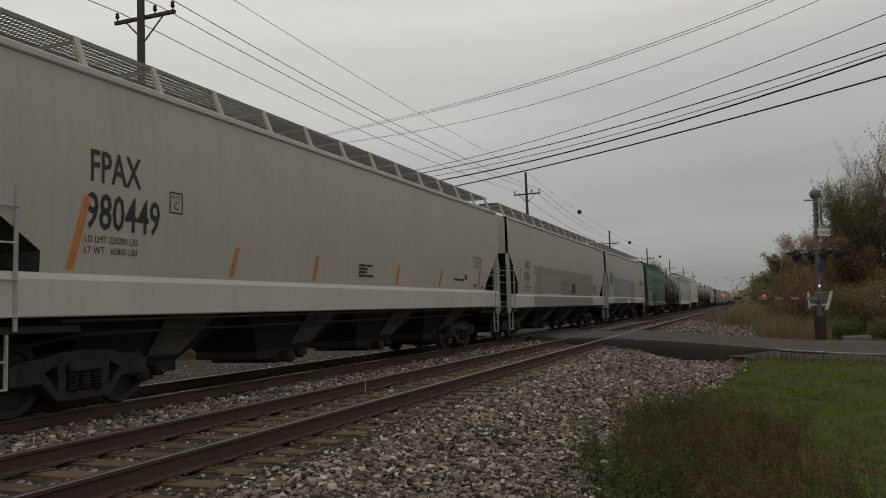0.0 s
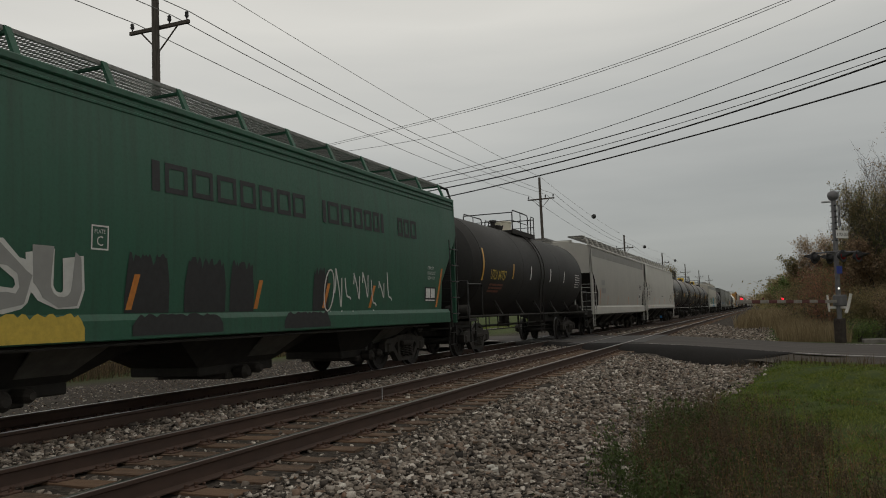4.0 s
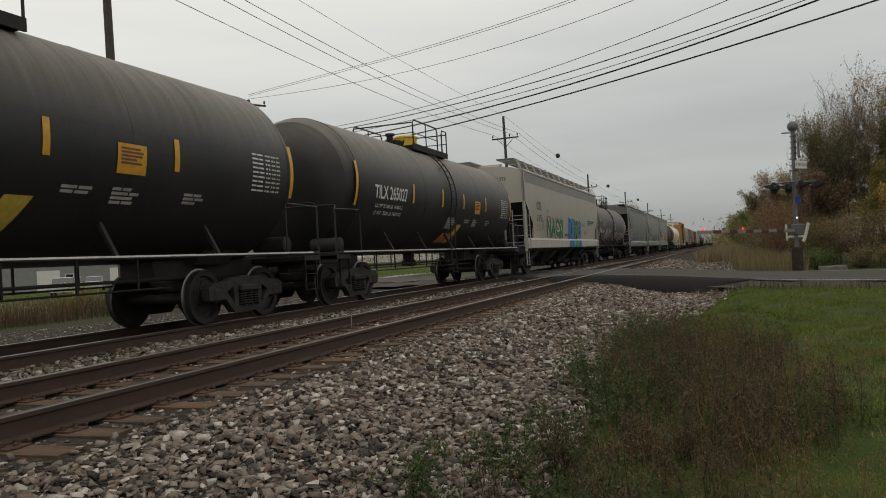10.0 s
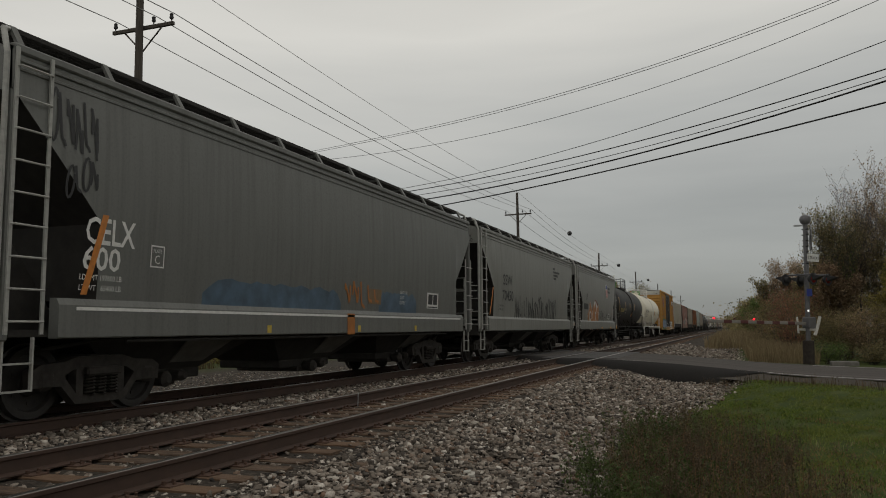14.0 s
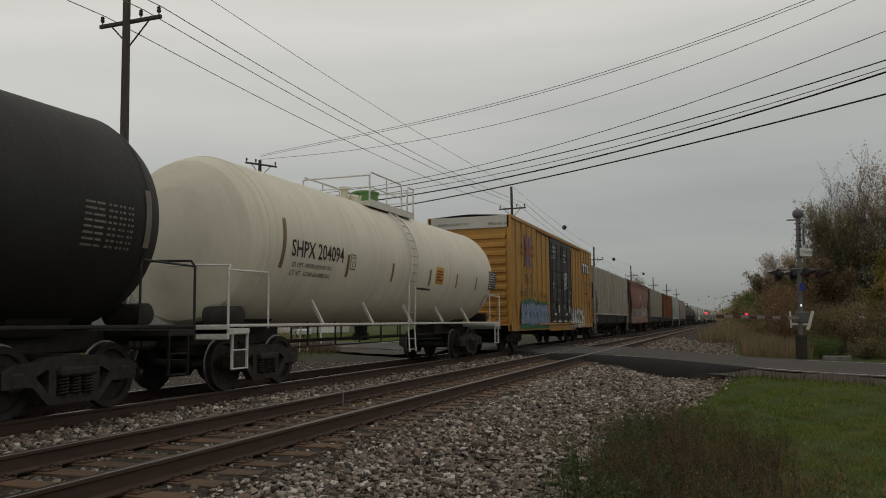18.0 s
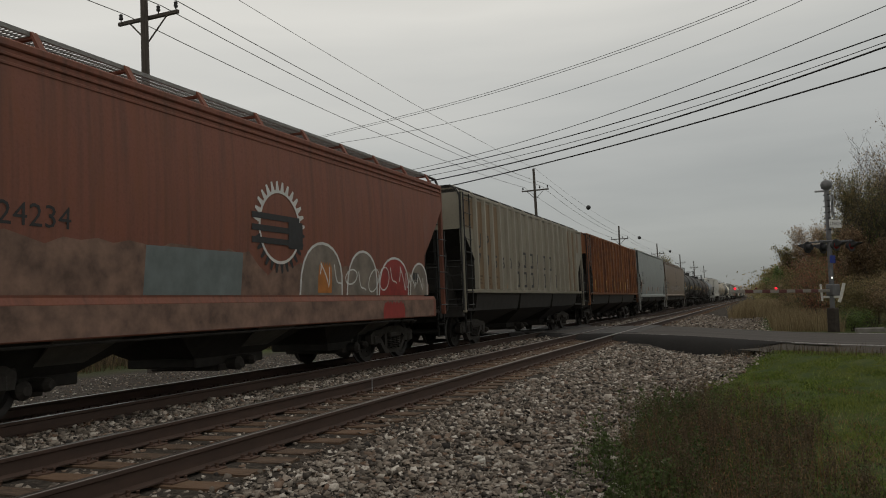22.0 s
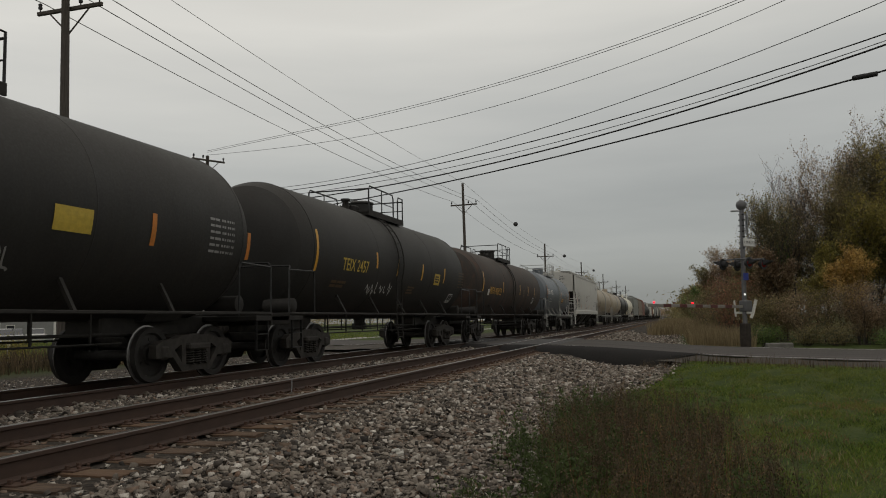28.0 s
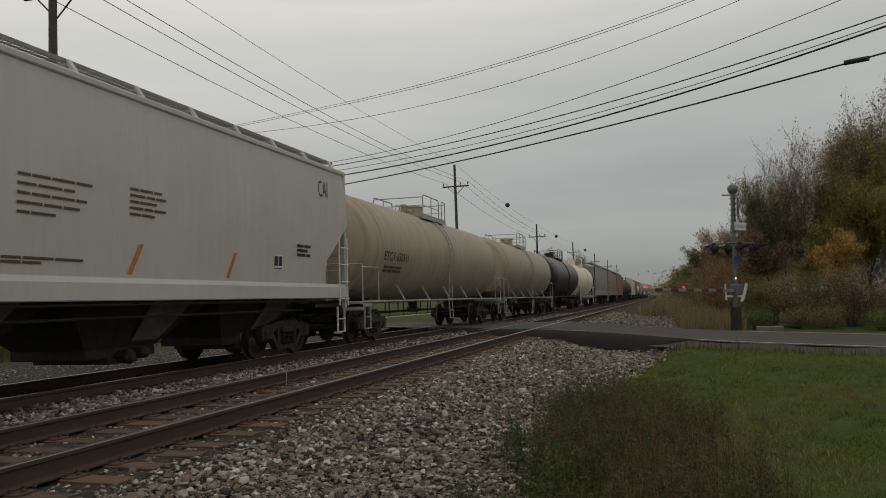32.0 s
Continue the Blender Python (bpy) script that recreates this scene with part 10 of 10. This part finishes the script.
lines(c20, ["724234"], 2.24, 2.22, 0.26, "ink", 0.5, 0.75)
splash(c20, 1.0, 7.4, 1.46, 2.20, "scraped", 5, 0.003, "pale scraped paint above the sill")
splash(c20, 7.3, 14.2, 1.46, 2.05, "scraped", 9, 0.003, "pale scraped paint above the sill")
area(c20, 4.6, 6.7, 1.46, 2.12, "patch_teal", 0.05, "paint_patch", 0.006, "grey-blue repainted patch")
area(c20, 1.0, 14.4, 0.96, 1.34, "scraped", 0, "scraped_sill", 0.05, "pale scraped sill")
car, H, side = c20
gear = Shape()
for k in range(28):
    a0 = 2 * math.pi * k / 28
    for r0, r1 in ((0.62, 0.78),):
        v = [(side(2.6 + 0.72 * math.sin(a)) + 0.010, 7.76 - H + 0.98 * r * math.cos(a), 2.6 + r * math.sin(a)) for r, a in ((r0, a0), (r1, a0 + 0.05), (r1, a0 + 0.11), (r0, a0 + 0.17))]
        gear.add(v, [(0, 1, 2, 3)], 0 if math.sin(a0) > -0.1 else 1)
ribbon(gear, [(7.76 + 0.6 * math.cos(k * 0.2), 2.6 + 0.6 * math.sin(k * 0.2)) for k in range(32)], 0.05, side, H, 0, 0.009)
for k in range(3):
    patch(gear, 6.95 - H, 8.35 - H, 2.30 + 0.20 * k, 2.40 + 0.20 * k, side, 1, 0.012)
patch(gear, 8.0 - H, 8.45 - H, 2.25, 2.72, side, 1, 0.014)
part("graffiti", gear, [MAT["sp_white"], MAT["ink"]], car, "toothed wheel graffiti in black and white")
for k, (a, b, key) in enumerate(((8.4, 9.9, "tag_grey"), (10.1, 11.4, "tag_grey"), (11.5, 13.0, "sp_red"), (13.1, 14.1, "tag_grey"))):
    rim = Shape()
    arch = [(a + (b - a) * (0.5 - 0.5 * math.cos(t * math.pi / 12)), 1.46 + (0.95 - 0.07 * k) * math.sin(t * math.pi / 12) ** 0.7) for t in range(13)]
    for (p, q) in zip(arch, arch[1:]):
        patch(rim, p[0] - H, q[0] - H, 1.46, max(1.5, (p[1] + q[1]) / 2), side, 0, 0.006)
    ribbon(rim, arch, 0.05, side, H, 1, 0.011)
    part("graffiti", rim, [MAT[key], MAT["sp_white"]], car, "rounded graffiti letter with a white outline")
scrawl(c20, 9.0, 13.9, 1.5, 2.1, "sp_white", 10, 0.03, 80)
splash(c20, 9.0, 9.5, 1.5, 2.1, "sp_orange", 3, 0.008)
box_mark(c20, 13.2, 13.6, 1.75, 2.0)
splash(c20, 11.6, 12.7, 0.96, 1.34, "sp_red", 3, 0.053)

for ch, a, b, z0, z1 in (("U", 1.21, 1.52, 2.82, 3.26), ("P", 1.99, 2.27, 2.84, 3.25)):
    word(c21, ch, a, b, z0, z1, "ink", "reporting_mark", bold=0.016)
for ch, a, b in (("7", 1.24, 1.47), ("9", 2.00, 2.22), ("5", 2.75, 3.0), ("6", 3.53, 3.77), ("0", 4.32, 4.55)):
    word(c21, ch, a, b, 2.29, 2.67, "ink", "car_number", bold=0.016)
for a, b in ((5.80, 6.28), (6.74, 7.22), (7.80, 7.90), (8.50, 8.97), (9.42, 9.90)):
    hollow(c21, a, b, 2.40, 2.93)
for a, b in ((5.03, 5.40), (5.82, 6.30), (6.76, 7.18), (7.76, 7.87), (8.54, 8.92), (9.56, 9.68), (10.2, 10.65)):
    hollow(c21, a, b, 1.72, 2.25)
for a, b in ((0.08, 0.92), (1.05, 1.70), (1.82, 2.44), (2.56, 3.19), (12.56, 13.24), (13.36, 14.14), (14.26, 15.1)):
    area(c21, a, b, 3.35 if a < 0.5 or a > 14.2 else 1.64, 4.2, "stained", 0, "stained_panel", 0.004, "rusty brown stained panel")
for a, z in ((1.15, 1.98), (1.9, 1.95), (2.62, 1.98)):
    smudge(c21, a, z, [[0.12, 0.25], [0.3], [0.2, 0.1]], 0.05, "brown_ink", 0.9)
scrawl(c21, 5.3, 5.5, 2.3, 2.6, "ink", 2, 0.03, 85)
scrawl(c21, 13.6, 14.0, 1.7, 2.0, "ink", 3, 0.03, 86)
box_mark(c21, 13.42, 13.65, 1.66, 1.82)
for y in (1.03, 4.10, 6.62, 8.57, 10.37):
    area(c22, y, y + 0.11, 1.68, 2.21, "amber", 0, "reflector_stripe", 0.104, "yellow reflector strip on a side post")
word(c22, "20 70 5", 1.20, 2.86, 1.83, 2.12, "ink", "car_number", bold=0.01)
splash(c22, 11.2, 11.9, 1.60, 2.50, "sp_white", 12, 0.006, "white sprayed shape")
scrawl(c22, 11.3, 12.6, 1.7, 2.4, "sp_white", 4, 0.10, 83)
area(c22, 6.52, 7.08, 2.22, 2.36, "patch_teal", 0, "paint_patch", 0.006)
scrawl(c22, 6.0, 6.5, 1.7, 2.1, "ink", 4, 0.035, 84)
box_mark(c22, 13.0, 13.5, 1.72, 2.10, "ink", "patch_grey")
end_word(c22, "CX", 0.5, 0.8, 4.0, 4.12, "chalk")
word(c23, "CAIX", 1.17, 2.03, 2.74, 3.07, "ink", "reporting_mark", bold=0.01)
word(c23, "540211", 1.11, 2.23, 2.23, 2.55, "ink", "car_number", bold=0.01)
lines(c23, ["LD LMT 225700", "LT WT   60300"], 1.3, 1.92, 0.075, "ink", 0.8)
word(c23, "CAI", 12.85, 13.65, 3.55, 3.98, "ink", "company_lettering", slant=0.1)
for y, key in ((4.39, "red"), (6.7, "ink"), (10.0, "red"), (11.6, "ink")):
    smudge(c23, y, 2.0, [[0.42], [0.3], [0.4], [0.38]], 0.05, key)
plate_box(c23, 3.56, 2.45, "E", "ink")
word(c24, "ADMX", 1.32, 2.40, 2.45, 2.72, "ink", "reporting_mark", bold=0.01)
word(c24, "63075", 1.30, 2.30, 2.04, 2.28, "ink", "car_number", bold=0.01)
car, H, side = c24
leaf = Shape()
ribbon(leaf, [(9.4 + 0.55 * math.sin(t * 0.35) * (1 - t / 20), 2.6 + 1.3 * t / 14) for t in range(15)], 0.10, side, H)
ribbon(leaf, [(9.4 - 0.55 * math.sin(t * 0.35) * (1 - t / 20), 2.6 + 1.3 * t / 14) for t in range(15)], 0.10, side, H)
part("emblem", leaf, MAT["ink"], car, "dark leaf outline emblem")
smudge(c24, 9.0, 2.2, [[0.3, 0.3, 0.3]], 0.22, "ink")
scrawl(c24, 3.0, 14.5, 1.70, 2.40, "patch_grey", 26, 0.05, 90, label="pale faded graffiti")
word(c25, "TILX 261956", 1.0, 2.95, 2.06, 2.36, "chalk", "reporting_mark", bold=0.012)
smudge(c25, 1.1, 1.85, [[0.3, 0.5, 0.6], [0.3, 0.4, 0.7]], 0.07, "patch_grey")
amber_bars(c25, [(0.9, 2.1, 2.9, 0.2), (3.12, 2.06, 2.55, 0.1), (5.33, 2.02, 2.50, 0.1)])
amber_bars(c25, [(7.9, 2.1, 2.5, 0.0)], "patch_grey")
amber_bars(c25, [(10.95, 2.13, 2.62, 0.0), (13.7, 2.1, 2.6, 0.0)], "orange")
scrawl(c25, 4.0, 6.0, 1.45, 2.05, "sp_white", 9, 0.03, 91, label="white outlined graffiti")
scrawl(c25, 7.3, 8.6, 1.5, 2.0, "patch_grey", 5, 0.03, 92)
area(c25, 9.0, 9.7, 2.17, 2.50, "gold", 0, "warning_label", 0.008, "yellow instruction label")
table(c25, 12.5, 13.3, 2.12, 2.78, "patch_grey", 6)
word(c26, "TEIX 2457", 2.7, 4.34, 2.16, 2.46, "gold", "reporting_mark", bold=0.01)
smudge(c26, 2.3, 1.85, [[0.3, 0.5], [0.3, 0.4]], 0.06, "brown_ink")
amber_bars(c26, [(1.2, 2.06, 2.99, 0.05), (4.86, 2.32, 2.74, 0.0), (6.46, 2.19, 2.67, 0.1), (8.7, 2.17, 2.67, 0.1), (11.1, 2.17, 2.67, 0.1)])
scrawl(c26, 4.5, 6.4, 1.6, 2.0, "sp_white", 6, 0.035, 93, label="white outlined graffiti")
area(c26, 10.1, 10.7, 2.08, 2.44, "gold", 0, "warning_label", 0.008, "yellow instruction label")
smudge(c26, 10.16, 2.32, [[0.4], [0.3, 0.1], [0.4]], 0.05, "ink")
table(c26, 13.0, 13.7, 2.06, 2.66, "brown_ink", 6)
box_mark(c26, 12.3, 12.8, 1.55, 1.85, "ink", "chalk")
smudge(c26, 7.7, 1.9, [[0.6], [0.5], [0.6]], 0.05, "brown_ink")
word(c27, "INFX 408122", 2.6, 4.9, 2.0, 2.32, "amber", "reporting_mark", bold=0.01)
area(c27, 2.2, 2.5, 1.95, 2.2, "chalk", 0, "label_tag", 0.008)
amber_bars(c27, [(1.2, 2.1, 2.9, 0.2), (5.2, 2.14, 2.62, -0.03), (9.2, 2.14, 2.62, -0.03), (11.45, 2.15, 2.63, -0.03), (13.35, 2.14, 2.61, -0.03)])
smudge(c27, 10.1, 2.36, [[0.36], [0.4], [0.3], [0.4], [0.36]], 0.05, "brown_ink")
box_mark(c27, 13.0, 13.4, 1.75, 2.05, "ink", "chalk")
table(c27, 13.7, 14.3, 1.9, 2.4, "brown_ink", 6)
word(c28, "HOKX", 1.13, 2.15, 2.42, 2.74, "chalk", "reporting_mark", bold=0.012)
word(c28, "8083", 2.45, 3.27, 2.42, 2.72, "chalk", "car_number", bold=0.012)
lines(c28, ["LD LMT 207300 LB", "LT WT   66300 LB"], 2.0, 2.1, 0.085, "chalk", 0.9, 0.72)
area(c28, 7.25, 8.06, 1.94, 2.22, "amber", 0.15, "warning_label", 0.008, "orange instruction label with dark lettering")
smudge(c28, 7.32, 2.165, [[0.62], [0.60]], 0.025, "brown_ink", 0.7, 0.15)
smudge(c28, 7.27, 1.965, [[0.16, 0.18, 0.22]], 0.09, "brown_ink", 0.7, 0.15)
smudge(c28, 7.10, 2.66, [[0.2, 0.15, 0.25, 0.3, 0.2], [0.25, 0.3, 0.2, 0.2, 0.25], [0.3, 0.2, 0.25, 0.35], [0.2, 0.3, 0.25, 0.3]], 0.026, "tag_silver", 0.9)
amber_bars(c28, [(6.93, 2.22, 2.69, 0.03), (9.50, 2.24, 2.72, 0.03), (11.2, 2.2, 2.9, 0.1), (0.9, 2.2, 3.0, 0.2)], "orange")
smudge(c28, 8.60, 2.70, [[0.25, 0.2, 0.25], [0.12, 0.3, 0.3], [0.3, 0.2, 0.25]], 0.028, "tag_silver", 5.0)
table(c28, 9.98, 10.95, 2.24, 2.76, "tag_silver", 10)
smudge(c28, 9.2, 2.18, [[0.3], [0.25], [0.3], [0.36]], 0.028, "tag_silver", 0.9)
smudge(c28, 10.1, 2.12, [[0.2, 0.3], [0.4]], 0.026, "tag_silver", 0.9)
car, H, side = c28
pl = Shape()
for r, slot, lf in ((0.22, 0, 0.030), (0.15, 1, 0.034)):
    pl.add([(side(1.75) + lf, 10.75 - H + a * r, 1.55 + b * r) for a, b in ((0, -1), (1, 0), (0, 1), (-1, 0))], [(0, 1, 2, 3)], slot)
part("placard", pl, [MAT["chalk"], MAT["patch_grey"]], car, "white diamond placard")
word(c29, "CAIX", 1.89, 2.69, 2.60, 2.92, "ink", "reporting_mark", bold=0.012)
word(c29, "600391", 1.82, 2.96, 2.13, 2.41, "ink", "car_number", bold=0.012)
lines(c29, ["LD LMT 223900 LB 101560 KG", "LT WT   62100 LB  28168 KG"], 1.87, 1.90, 0.08, "ink", 0.8)
plate_box(c29, 3.44, 2.34, "F", "ink", 0.24, 0.3)
smudge(c29, 9.65, 2.82, [[0.2, 0.3, 0.2], [0.35, 0.2, 0.25], [0.2, 0.4], [0.3, 0.2, 0.3], [0.25, 0.3]], 0.038, "brown_ink", 1.4)
smudge(c29, 7.6, 2.75, [[0.2, 0.3, 0.4, 0.3], [0.3, 0.4, 0.2], [0.2, 0.3, 0.4, 0.2], [0.4, 0.3, 0.3], [0.2, 0.4]], 0.036, "brown_ink", 2.2)
word(c29, "CAI", 16.1, 16.6, 3.50, 3.88, "ink", "company_lettering", slant=0.1)
smudge(c29, 7.4, 1.74, [[0.3, 0.5, 0.5], [0.3, 0.3]], 0.035, "brown_ink")
smudge(c29, 15.0, 2.3, [[0.3, 0.3], [0.5], [0.4, 0.2]], 0.06, "ink")
box_mark(c29, 14.0, 14.4, 1.8, 2.1)
end_word(c29, "CAIX", 0.45, 0.80, 4.06, 4.18, "ink")
end_word(c29, "600391", 0.44, 0.92, 3.88, 4.0, "ink")
for k, n in enumerate((3, 6, 5, 9, 8, 10, 11)):
    s = Shape()
    s.box(0.45, 0.45 + 0.055 * n, -c29[1] - 0.009, -c29[1] - 0.007, 3.745 - 0.10 * k, 3.78 - 0.10 * k)
    part("end_stencil", s, MAT["brown_ink"], c29[0])
word(c30, "ETCX 630511", 1.6, 3.7, 2.26, 2.52, "ink", "reporting_mark", bold=0.01)
smudge(c30, 1.7, 2.05, [[0.3, 0.5, 0.6], [0.3, 0.4, 0.7]], 0.07, "brown_ink")


# ---- what moves ----
def motions():
    for car, y0, axles in CARS:
        walk(car, [(t, pose(TX, y0 - SPEED * t, 0)) for t in (0, 8, 16, 24, 32)])
        t0, t1 = max(0.0, (y0 - 34) / SPEED), min(32.0, (y0 + 6) / SPEED)
        if t1 <= 0 or t0 >= 32:
            continue
        f0, f1 = int(t0 * FPS), int(t1 * FPS)
        for w, ya in axles:
            turn = math.degrees(SPEED / WHEEL_R / FPS)
            rows = [(0, pose(0, ya, WHEEL_R))] if f0 > 0 else []
            rows += [(f / FPS, pose(0, ya, WHEEL_R, turn * (f - f0), 0, 0)) for f in range(f0, f1 + 1)]
            if f1 < 32 * FPS:
                rows.append((32.0, pose(0, ya, WHEEL_R, turn * (f1 - f0), 0, 0)))
            walk(w, rows)


motions()
